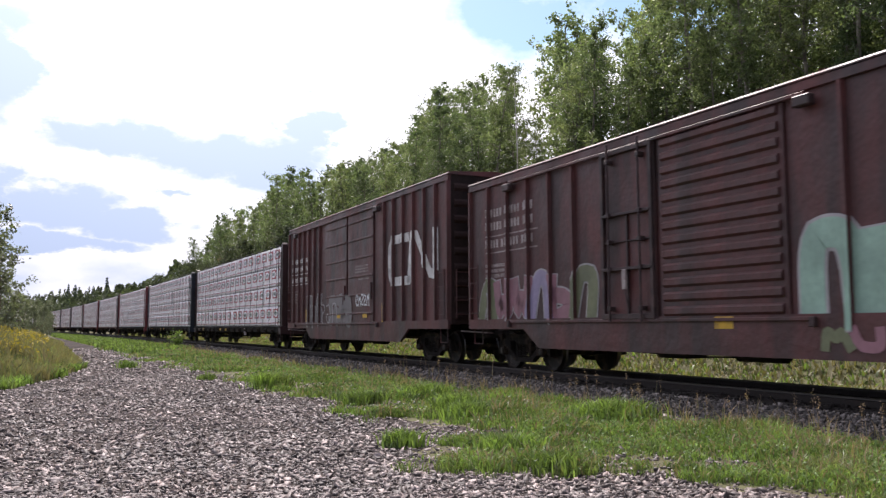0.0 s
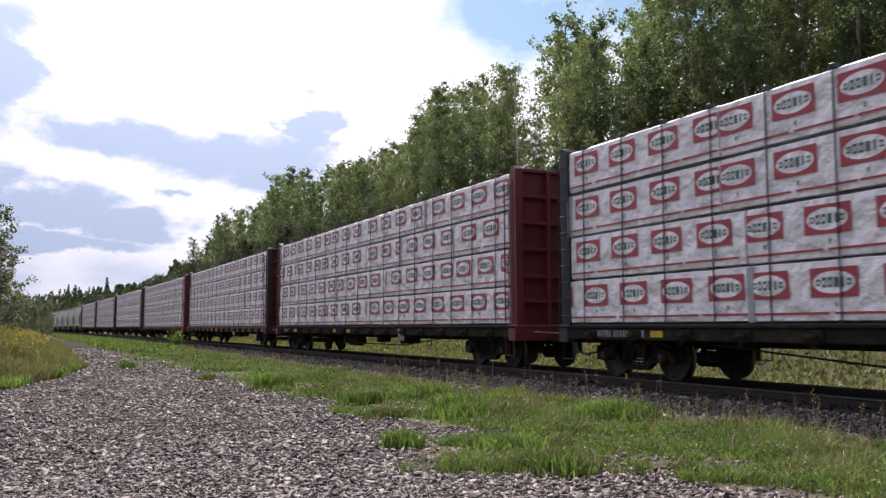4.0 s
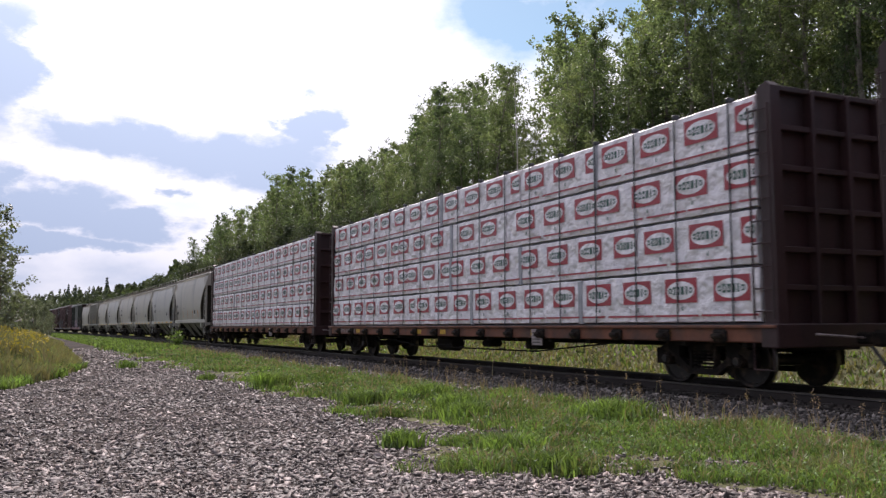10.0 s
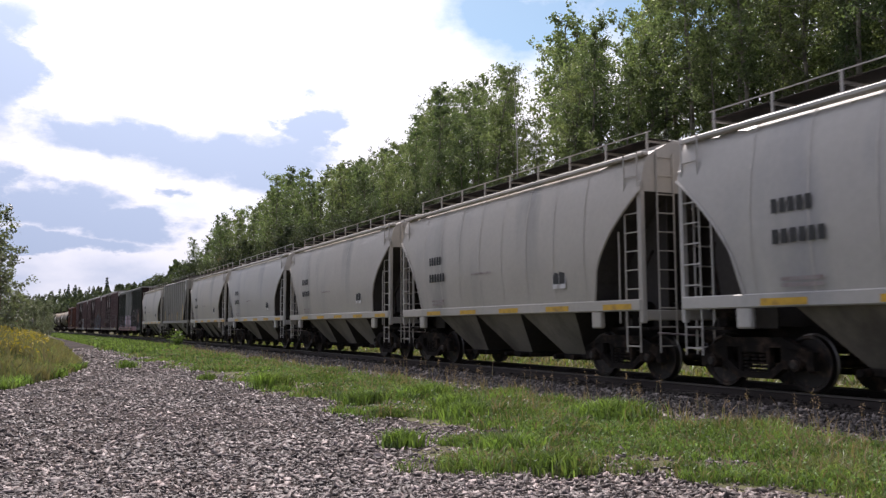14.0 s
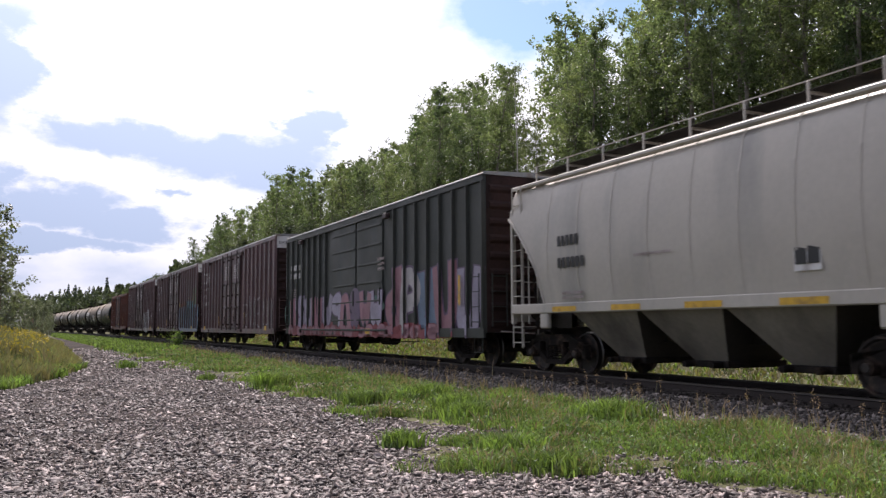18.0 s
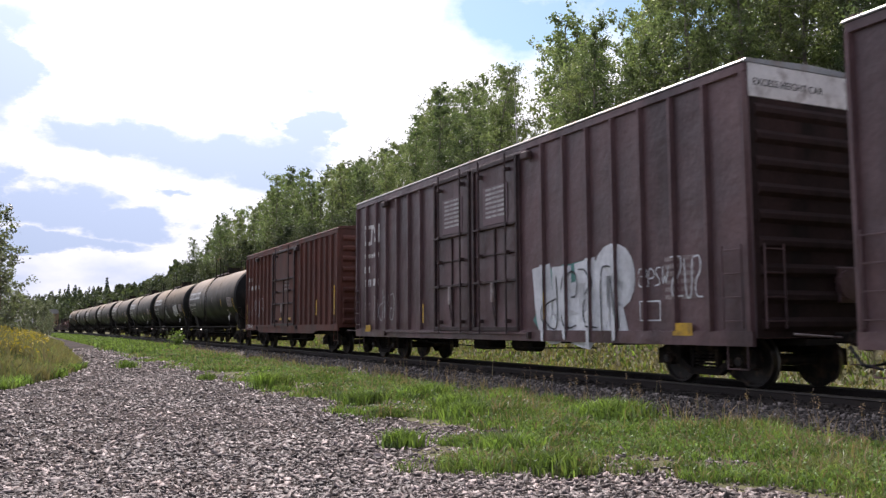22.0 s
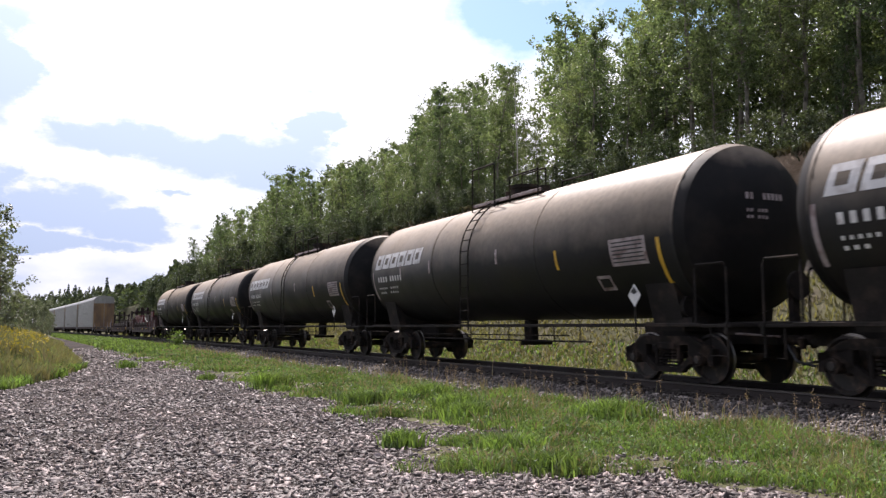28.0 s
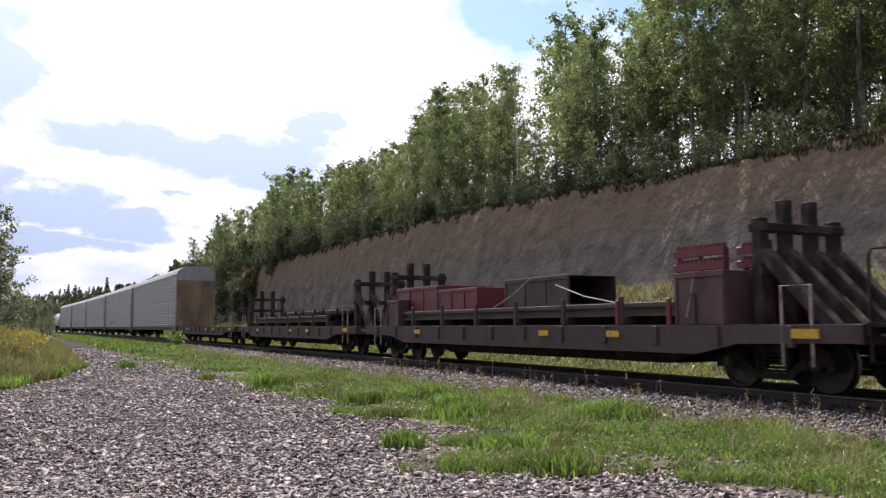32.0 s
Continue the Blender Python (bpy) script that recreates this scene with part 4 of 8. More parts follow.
M_TIMBER = mat("sawn_timber", (0.42, 0.3, 0.17), 0.8, vary=0.2, scale=2, grain=25, bump=0.3)
M_RED = mat("bulkhead_red", (0.17, 0.024, 0.028), 0.55, vary=0.18, scale=0.9, grain=14, second=(0.12, 0.035, 0.03), amount=0.3, streak=True)
M_MAROON = mat("bulkhead_maroon", (0.045, 0.017, 0.018), 0.6, vary=0.2, scale=0.9, grain=14, second=(0.03, 0.016, 0.015), amount=0.35, streak=True)
M_NAVY = mat("bulkhead_navy", (0.010, 0.015, 0.026), 0.55, vary=0.2, scale=0.9, grain=14, second=(0.02, 0.022, 0.028), amount=0.35, streak=True)
M_RUSTDECK = mat("rusty_sill", (0.19, 0.07, 0.04), 0.75, vary=0.25, scale=1.2, grain=16, second=(0.09, 0.045, 0.035), amount=0.4)
M_HOP = mat("hopper_light_grey", (0.46, 0.42, 0.365), 0.5, vary=0.09, scale=0.5, grain=10, second=(0.32, 0.30, 0.27), amount=0.28, streak=True, bump=0.08)
M_HOP2 = mat("hopper_cool_grey", (0.46, 0.435, 0.40), 0.5, vary=0.09, scale=0.5, grain=10, second=(0.34, 0.33, 0.33), amount=0.25, streak=True, bump=0.08)
M_HOP3 = mat("hopper_steel_grey", (0.27, 0.25, 0.22), 0.55, vary=0.12, scale=0.6, grain=12, second=(0.22, 0.21, 0.2), amount=0.3, streak=True, bump=0.1)
# tank tops: tan dust made paler with painted sunlight
M_TANK = mat("tank_black", (0.013, 0.0125, 0.0125), 0.5, spec=0.25, vary=0.3, scale=0.6, grain=8, second=(0.018, 0.015, 0.013), amount=0.3, streak=True, bump=0.04, top_tint=(2.6, 4.1, (0.42, 0.33, 0.24)))
M_TANKDUST = mat("tank_black_dusty", (0.014, 0.012, 0.0115), 0.6, spec=0.18, vary=0.3, scale=0.6, grain=8, second=(0.04, 0.032, 0.026), amount=0.4, bump=0.04, top_tint=(2.6, 3.8, (0.42, 0.33, 0.24)))
M_GALV = mat("galvanised_rack", (0.35, 0.345, 0.335), 0.5, 0.25, vary=0.18, scale=0.6, grain=10, second=(0.26, 0.245, 0.235), amount=0.3, streak=True, bump=0.1)
M_RACKEND = mat("weathered_tan_door", (0.30, 0.19, 0.10), 0.7, vary=0.2, scale=0.8, grain=12, second=(0.15, 0.1, 0.075), amount=0.4, streak=True)
M_FLATSILL = mat("grey_brown_sill", (0.08, 0.058, 0.056), 0.85, spec=0.25, vary=0.25, scale=1.0, grain=14, second=(0.075, 0.05, 0.042), amount=0.3, streak=True)
M_BOXRED = mat("red_steel_box", (0.13, 0.012, 0.016), 0.55, vary=0.2, scale=0.8, grain=14, second=(0.11, 0.04, 0.035), amount=0.3, streak=True)
# box car ends, darker than the sides
M_DARKEND = mat("dark_brown_end", (0.042, 0.024, 0.022), 0.85, spec=0.2, vary=0.3, scale=0.9, grain=14, second=(0.02, 0.014, 0.013), amount=0.4, streak=True, bump=0.15)
M_SALMON = mat("faded_red_box", (0.105, 0.05, 0.047), 0.7, vary=0.2, scale=0.8, grain=14, second=(0.06, 0.03, 0.028), amount=0.4)
M_OLDWOOD = mat("weathered_rack_timber", (0.032, 0.025, 0.024), 0.9, spec=0.2, vary=0.3, scale=1.5, grain=20, second=(0.09, 0.07, 0.06), amount=0.3, bump=0.4)
# grime, with the shade under the hopper ends painted in
M_SLOPE = mat("grimy_shaded_sheet", (0.048, 0.041, 0.036), 0.8, vary=0.3, scale=0.8, grain=12, second=(0.05, 0.042, 0.036), amount=0.3, streak=True)
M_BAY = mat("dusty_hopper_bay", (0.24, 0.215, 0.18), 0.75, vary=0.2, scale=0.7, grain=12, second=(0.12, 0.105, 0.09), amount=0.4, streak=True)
M_CRATE = mat("dark_crate_steel", (0.075, 0.05, 0.042), 0.75, vary=0.25, scale=1.0, grain=12, second=(0.05, 0.035, 0.03), amount=0.4)
M_TANKWHITE = mat("tank_white", (0.6, 0.6, 0.6), 0.45, vary=0.1, scale=0.6, grain=10, second=(0.4, 0.37, 0.34), amount=0.3, streak=True)
PAINTS = {k: mat("spray_" + k, c, 0.55, vary=0.22, scale=1.5, grain=10, bump=0.0) for k, c in dict(
    pink=(0.36, 0.2, 0.235), white=(0.74, 0.74, 0.76), lilac=(0.3, 0.25, 0.37), red=(0.4, 0.07, 0.09), blue=(0.14, 0.19, 0.27), pale=(0.22, 0.42, 0.52), slate=(0.2, 0.22, 0.27), teal=(0.1, 0.27, 0.24), yellow=(0.34, 0.26, 0.07),
    rose=(0.30, 0.145, 0.175), moss=(0.17, 0.18, 0.10), ash=(0.40, 0.37, 0.37), stone=(0.19, 0.165, 0.165), wine=(0.22, 0.045, 0.055), deep_teal=(0.045, 0.10, 0.085), haze=(0.33, 0.29, 0.37), plum=(0.13, 0.085, 0.14),
    ember=(0.33, 0.12, 0.05), dusk=(0.15, 0.165, 0.215), sea=(0.085, 0.20, 0.255), night=(0.03, 0.045, 0.065), green=(0.12, 0.19, 0.10), black=(0.03, 0.03, 0.035), mint=(0.3, 0.45, 0.36), grey=(0.3, 0.31, 0.34), rust=(0.19, 0.095, 0.055)).items()}

# the same dust and painted sunlight on the shoulder of the ends
M_TANKEND = mat("tank_end_black", (0.009, 0.0085, 0.0085), 0.6, spec=0.16, vary=0.3, scale=0.8, grain=8, second=(0.02, 0.016, 0.014), amount=0.3, bump=0.04, top_tint=(3.9, 4.4, (0.30, 0.24, 0.18)))
M_GEAR = mat("grimy_door_gear", (0.045, 0.026, 0.026), 0.6, vary=0.3, scale=2, grain=16, second=(0.09, 0.05, 0.045), amount=0.3, bump=0.1)
M_PLACARD = mat("faded_placard", (0.2, 0.135, 0.145), 0.6, vary=0.15, scale=1.5, grain=12, bump=0.05)
SHARED = {}


def shared(key, make, smooth=False):
    """One mesh for all alike parts."""
    if key not in SHARED:
        SHARED[key] = make().mesh(key if isinstance(key, str) else key[0], smooth)
    return SHARED[key]


WHEELS = []      # every wheelset, with its car and its place along the car


def lathe(profile, n, material, b, mats=None):
    """Turns a profile of (x, r) round the x axis."""
    rings = [[(x, r * math.cos(2 * math.pi * k / n), r * math.sin(2 * math.pi * k / n)) for k in range(n)] for x, r in profile]
    for i in range(len(rings) - 1):
        b.loft(rings[i:i + 2], mats[i] if mats else material, caps=False)
    return b


def wheelset_build():
    b = Build()
    for s in (-1, 1):
        prof = [(0.60, 0.09), (0.66, 0.1), (0.66, 0.15), (0.695, 0.36), (0.68, 0.40), (0.68, 0.475), (0.70, 0.475), (0.715, 0.445), (0.815, 0.44), (0.82, 0.40), (0.78, 0.37), (0.765, 0.16), (0.83, 0.12), (0.83, 0.05)]
        m = [M_WHEEL] * 5 + [M_TREAD] * 3 + [M_WHEEL] * 5
        lathe([(s * x, r) for x, r in prof], 22, None, b, m)
    lathe([(-1.0, 0.075), (-0.6, 0.085), (0.6, 0.085), (1.0, 0.075)], 12, M_WHEEL, b)
    return b


def sideframe_build():
    b = Build()
    for s in (-1, 1):
        x0, x1 = s * 0.93, s * 1.07
        b.prism([(-1.18, 0.62), (-0.62, 0.86), (0.62, 0.86), (1.18, 0.62), (1.18, 0.50), (0.66, 0.70), (-0.66, 0.70), (-1.18, 0.50)], x0, x1, M_CAST)
        b.prism([(-0.72, 0.44), (-0.36, 0.20), (0.36, 0.20), (0.72, 0.44), (0.62, 0.52), (0.30, 0.30), (-0.30, 0.30), (-0.62, 0.52)], x0, x1, M_CAST)
        for e in (-1, 1):
            b.prism([(e * 1.2, 0.64), (e * 1.2, 0.36), (e * 1.08, 0.36), (e * 1.05, 0.5), (e * 0.72, 0.5), (e * 0.69, 0.36), (e * 0.58, 0.38), (e * 0.58, 0.72)], x0, x1, M_CAST)
            b.box(x0, x1, e * 0.34, e * 0.26, 0.28, 0.72, M_CAST, 0.02)
            b.tube([(s * 0.9, e * 0.89, 0.457), (s * 1.13, e * 0.89, 0.457)], 0.115, M_CAST, 12)
            b.tube([(s * 1.13, e * 0.89, 0.457), (s * 1.16, e * 0.89, 0.457)], 0.07, M_WHEEL, 8)
        for q in (-0.17, 0.0, 0.17):
            for h in range(5):
                b.tube([(s * 1.0, q, 0.31 + h * 0.06), (s * 1.0, q, 0.345 + h * 0.06)], 0.075, M_CAST, 8)
        b.box(x0 - s * 0.02, x1 + s * 0.02, -0.26, 0.26, 0.60, 0.76, M_CAST, 0.03)
    b.box(-1.0, 1.0, -0.2, 0.2, 0.58, 0.80, M_CAST, 0.03)
    for e in (-1, 1):
        b.box(-0.85, 0.85, e * 0.42 - 0.04, e * 0.42 + 0.04, 0.42, 0.52, M_CAST, 0.01)
        for s in (-1, 1):
            b.box(s * 0.71, s * 0.8, e * 0.36, e * 0.43, 0.36, 0.6, M_CAST)
    return b


def coupler_build():
    b = Build()
    b.box(-0.1, 0.1, -0.1, 0.62, 0.76, 0.94, M_CAST, 0.03)
    b.box(-0.17, 0.17, -0.32, -0.02, 0.72, 0.98, M_CAST, 0.05)
    b.box(-0.3, -0.16, -0.16, -0.04, 0.66, 0.86, M_CAST, 0.03)
    b.tube([(-0.25, 0.2, 0.72), (-0.3, -0.05, 0.45), (-0.15, -0.3, 0.38)], 0.025, M_STRAP, 6)
    b.tube([(-1.25, 0.35, 0.92), (-0.3, 0.3, 0.86)], 0.018, M_FADED, 5)
    return b


def ladder_build(h, w, rungs, material, gap=0.0):
    """A ladder on the near side, from z 0 up; its foot hangs lower if gap is negative."""
    b = Build()
    for y in (-w / 2, w / 2):
        b.tube([(0, y, gap), (0, y, h)], 0.018, material, 5)
    for k in range(rungs):
        z = gap + 0.12 + (h - gap - 0.2) * k / max(1, rungs - 1)
        b.tube([(0, -w / 2, z), (0, w / 2, z)], 0.014, material, 5)
    return b


def chassis(car, length, truck_at, wheel=1.0):
    """Trucks with wheelsets and couplers, common to all cars."""
    for e in (-1, 1):
        t = part("truck", shared("truck", sideframe_build), car, m=pose(0, e * truck_at, 0))
        for q in (-0.89, 0.89):
            w = part("wheelset", shared("wheelset", wheelset_build, True), t, m=pose(0, q, 0.457))
            WHEELS.append((w, car, e * truck_at + q, q))
        part("coupler", shared("coupler", coupler_build), car, m=pose(0, e * (length / 2 - 0.02), 0, 0, 0, 0 if e < 0 else 180))


def clip_y(poly, lo, hi):
    for lim, sgn in ((lo, 1), (hi, -1)):
        out = []
        for i, p in enumerate(poly):
            q = poly[i - 1]
            a, c = (p[0] - lim) * sgn, (q[0] - lim) * sgn
            if (a >= 0) != (c >= 0):
                t = c / (c - a)
                out.append((q[0] + (p[0] - q[0]) * t, q[1] + (p[1] - q[1]) * t))
            if a >= 0:
                out.append(p)
        poly = out
        if not poly:
            return []
    return poly


def plate(b, poly, x, material):
    """A flat painted shape on the near side, at x."""
    if len(poly) >= 3:
        b.add([(x, p[0], p[1]) for p in poly], [tuple(range(len(poly)))], material)


def on_ribs(b, poly, x, material, ribs, rib_w, rib_d):
    """The same shape on the sheet and on the posts that stand out of it."""
    plate(b, poly, x, material)
    for r in ribs:
        plate(b, clip_y(poly, r - rib_w / 2, r + rib_w / 2), x - rib_d, material)


def bars(b, y, z, w, h, material, x, rows=1, gap=0.6, words=(1.0,), ribs=(), rib_w=0.1, rib_d=0.094):
    """Rows of plain bars in place of writing; y runs to the rear, which is the left as one reads."""
    for r in range(rows):
        zz = z - r * h * (1 + gap)
        at, total = y, sum(words)
        for k, q in enumerate(words):
            ww = w * q / total
            letters = max(1, int(round(ww / (h * 0.75))))
            for c in range(letters):
                y1 = at - ww * c / letters - h * 0.05
                y0 = at - ww * (c + 0.74) / letters
                p = [(y1, zz), (y0, zz), (y0, zz + h), (y1, zz + h)]
                on_ribs(b, p, x, material, ribs, rib_w, rib_d)
            at -= ww + h * 0.5


def blob(cy, cz, w, h, r, n=14, rough=0.16):
    """A rounded uneven outline for sprayed paint."""
    out = []
    for k in range(n):
        t = 2 * math.pi * k / n
        c, s = math.cos(t), math.sin(t)
        e = 0.55
        out.append((cy + w / 2 * math.copysign(abs(c) ** e, c) * (1 + r.uniform(-rough, rough)), cz + h / 2 * math.copysign(abs(s) ** e, s) * (1 + r.uniform(-rough, rough))))
    return out


def stroke(b, pts, w, x, material, ribs=(), rib_w=0.1, rib_d=0.094):
    """A painted line of constant width through points (y, z), as one ribbon."""
    p = [Vector(q) for q in pts]
    p[0] = p[0] + (p[0] - p[1]).normalized() * w * 0.3
    p[-1] = p[-1] + (p[-1] - p[-2]).normalized() * w * 0.3
    left, right = [], []
    for i, q in enumerate(p):
        d0, d1 = (q - p[max(i - 1, 0)]), (p[min(i + 1, len(p) - 1)] - q)
        d0, d1 = (d0 if d0.length > 1e-6 else d1).normalized(), (d1 if d1.length > 1e-6 else d0).normalized()
        m = (d0 + d1).normalized() if (d0 + d1).length > 1e-3 else d1
        k = w / 2 / max(0.55, m.dot(d1))
        side = Vector((-m.y, m.x)) * k
        left.append((q.x + side.x, q.y + side.y)), right.append((q.x - side.x, q.y - side.y))
    n = len(p)
    b.add([(x, a, c) for a, c in left + right], [(i, i + 1, n + i + 1, n + i) for i in range(n - 1)], material)
    for r in ribs:
        for i in range(n - 1):
            plate(b, clip_y([left[i], left[i + 1], right[i + 1], right[i]], r - rib_w / 2, r + rib_w / 2), x - rib_d, material)


GLYPHS = (((0, 0), (0, 1), (0.55, 1), (1, 0.8), (0.9, 0.5), (0.1, 0.45)), ((0, 1), (0.1, 0.1), (0.5, 0.0), (0.9, 0.1), (1, 1)), ((0, 0), (0.15, 0.9), (0.5, 1), (0.85, 0.9), (1, 0)),
          ((1, 0.95), (0.2, 0.95), (0.1, 0.62), (0.85, 0.42), (0.85, 0.05), (0.05, 0.05)), ((0, 1), (0.2, 0), (0.5, 0.65), (0.8, 0), (1, 1)), ((0.9, 0.9), (0.3, 1), (0.05, 0.5), (0.3, 0.0), (0.95, 0.1), (0.95, 0.45), (0.55, 0.45)))


def glyph_line(y, z, w, h, r):
    """A bent line like one sprayed sign, with rounded corners."""
    pts, lean, fu, fv = r.choice(GLYPHS), r.uniform(-0.2, 0.25), r.random() < 0.5, r.random() < 0.5
    pts = [(1 - u if fu else u, 1 - v if fv else v) for u, v in pts]
    pts = [(y - w * (u + lean * v) + r.uniform(-0.05, 0.05) * w, z + h * v + r.uniform(-0.04, 0.04) * h) for u, v in pts]
    for _ in range(2):
        out = [pts[0]]
        for (a, c), (d, e) in zip(pts, pts[1:]):
            out += [(a * 0.75 + d * 0.25, c * 0.75 + e * 0.25), (a * 0.25 + d * 0.75, c * 0.25 + e * 0.75)]
        pts = out + [pts[-1]]
    return pts


def sprayed(car, y, z, w, h, count, seed, x, fills, edge, ribs, label, fat=0.34, line=None, rim=0.09):
    """A row of fat sprayed signs, each a part: an edge, a fill on it and a thin light line."""
    r = random.Random(seed)
    step = w / count
    for k in range(count):
        b = Build()
        hh = h * r.uniform(0.85, 1.08)
        pts = glyph_line(y - step * k - step * 0.08, z + r.uniform(0, 0.08) * h, step * 0.8, hh, r)
        q = x - 0.0025 * (k % 2)
        if edge:
            stroke(b, pts, step * fat + rim, q, PAINTS[edge], ribs)
        stroke(b, pts, step * fat, q - 0.006, PAINTS[fills[k % len(fills)]], ribs)
        if line:
            stroke(b, [(a + step * fat * 0.28, c + step * fat * 0.2) for a, c in pts[1:-2]], 0.03, q - 0.012, PAINTS[line], ribs)
        mark_part(car, "graffiti", b, label)


def arc_stroke(b, cy, cz, rad, a0, a1, w, x, material, ribs, n=7, rib_w=0.1, rib_d=0.094):
    pts = [(cy + rad * math.cos(radians(a0 + (a1 - a0) * k / n)), cz + rad * math.sin(radians(a0 + (a1 - a0) * k / n))) for k in range(n + 1)]
    stroke(b, pts, w, x, material, ribs, rib_w, rib_d)
    return pts


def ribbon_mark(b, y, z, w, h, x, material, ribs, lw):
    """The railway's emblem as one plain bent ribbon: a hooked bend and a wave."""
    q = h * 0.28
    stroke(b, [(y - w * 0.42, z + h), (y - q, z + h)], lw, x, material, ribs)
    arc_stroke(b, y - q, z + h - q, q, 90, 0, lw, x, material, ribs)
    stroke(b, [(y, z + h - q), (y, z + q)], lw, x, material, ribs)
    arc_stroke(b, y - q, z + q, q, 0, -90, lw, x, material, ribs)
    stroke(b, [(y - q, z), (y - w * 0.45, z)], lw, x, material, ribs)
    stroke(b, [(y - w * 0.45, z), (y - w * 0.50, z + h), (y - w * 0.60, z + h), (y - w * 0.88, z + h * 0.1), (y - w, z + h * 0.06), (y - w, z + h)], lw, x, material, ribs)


def new_car(name, label, category, group):
    root = new(name)
    root.empty_display_size = 0.5
    return tagged(root, label, category, group)


# ---- box cars ----
def boxcar(label, length, height, paint, doors, post_gap, sill=0.76, belly=0.0, roof=M_ROOF, white_end=False, peaked=0.1, overhang=0.62, marks=None, low_ladder=True, end_paint=None):
    car = new_car("boxcar", label, "boxcar", "cars of the freight train")
    hb, xw = length / 2 - overhang, 1.45
    eave = height - 0.12
    b = Build()
    b.box(-xw, xw, -hb, hb, sill + 0.12, eave, paint, 0.02)
    part("body", b, car)
    b = Build()
    rp = [(-xw - 0.07, eave), (-xw - 0.07, eave + 0.022), (-xw - 0.03, eave + 0.06), (0, eave + 0.06 + peaked), (xw + 0.03, eave + 0.06), (xw + 0.07, eave + 0.022), (xw + 0.07, eave)]
    b.prism(rp, -hb - 0.03, hb + 0.03, roof, "y")
    for k in range(int(2 * hb / 1.2) + 1):
        y = -hb + 0.1 + k * 1.2
        b.prism([(p[0], p[1] + 0.03) for p in rp[2:5]] + [(xw - 0.05, eave + 0.03), (-xw + 0.05, eave + 0.03)], y - 0.05, y + 0.05, roof, "y")
    part("roof", b, car, "weathered galvanised roof" if roof is M_ROOF else "")
    b = Build()
    b.box(-xw - 0.055, -xw, -hb, hb, eave - 0.16, eave - 0.004, paint, 0.012)
    b.box(xw, xw + 0.055, -hb, hb, eave - 0.16, eave - 0.004, paint, 0.012)
    part("top_chord", b, car)
    # side sill, deeper towards the middle on some cars
    b = Build()
    for s in (-1, 1):
        o = [(-hb, sill), (-hb, sill + 0.24), (hb, sill + 0.24), (hb, sill)]
        if belly:
            o += [(hb * 0.66, sill), (hb * 0.58, sill - belly), (-hb * 0.58, sill - belly), (-hb * 0.66, sill)]
        b.prism(o, s * (xw + 0.002), s * (xw + 0.075), paint)
    part("side_sill", b, car)
    b = Build()
    b.box(-0.35, 0.35, -hb, hb, 0.72, sill + 0.1, M_UNDER)
    for k in range(9):
        y = -hb * 0.8 + k * hb * 0.2
        b.box(-xw, xw, y - 0.06, y + 0.06, sill - 0.04, sill + 0.11, M_UNDER)
    b.tube([(-0.75, -1.6, 0.62), (-0.75, -0.6, 0.62)], 0.19, M_UNDER, 10)
    b.tube([(-1.2, -hb * 0.5, 0.6), (-1.0, 0, 0.5), (-1.2, hb * 0.45, 0.6)], 0.016, M_UNDER, 5)
    b.box(-1.0, -0.45, 0.5, 1.3, 0.45, 0.75, M_UNDER, 0.03)
    part("underframe", b, car)
    d0, d1 = min(d[0] for d in doors), max(d[1] for d in doors)
    ribs = []
    n = max(2, int(round((hb - d1) / post_gap)))
    ribs += [d1 + 0.14 + (hb - 0.09 - d1 - 0.14) * k / n for k in range(1, n)]
    n = max(2, int(round((d0 + hb) / post_gap)))
    ribs += [-hb + 0.09 + (d0 - 0.14 + hb - 0.09) * k / n for k in range(1, n)]
    post = shared(("side_post", height, sill, paint.name), lambda: Build().prism([(-0.05, 0), (-0.034, -0.09), (0.034, -0.09), (0.05, 0)], sill + 0.24, eave - 0.16, paint, "z"))
    # outline (x, y) is turned so that the post stands out to the side
    for s in (-1, 1):
        for r in ribs + [-hb + 0.06, hb - 0.06]:
            part("side_post", post, car, m=pose(s * xw, r, 0, 0, 0, -90 if s < 0 else 90))
    # doors
    for (y0, y1, kind) in doors:
        b = Build()
        z0, z1 = sill + 0.2, eave - 0.2
        b.box(-xw - 0.055, -xw - 0.002, y0, y1, z0, z1, paint, 0.012)
        d = part("door", b, car)
        if kind == "plug":
            ym, w = (y0 + y1) / 2, y1 - y0
            for yy in (y0 + 0.05, y1 - 0.05):
                part("door_frame", Build().box(-xw - 0.13, -xw - 0.055, yy - 0.045, yy + 0.045, z0, z1, M_GEAR, 0.012), d)
            for q, wd, hh, dd in ((0.985, w, 0.10, 0.13), (0.61, w * 0.94, 0.05, 0.15), (0.45, w * 0.94, 0.03, 0.10), (0.29, w * 0.94, 0.06, 0.15), (0.015, w, 0.10, 0.13)):
                zz = z0 + (z1 - z0) * q
                part("stiffener", Build().box(-xw - dd, -xw - 0.055, ym - wd / 2, ym + wd / 2, zz - hh / 2, zz + hh / 2, M_GEAR, 0.008), d)
            for q in (0.2, 0.8):
                yy = y0 + w * q
                bar = Build().tube([(-xw - 0.17, yy, z0 - 0.05), (-xw - 0.17, yy, z1 + 0.1)], 0.026, M_GEAR, 6)
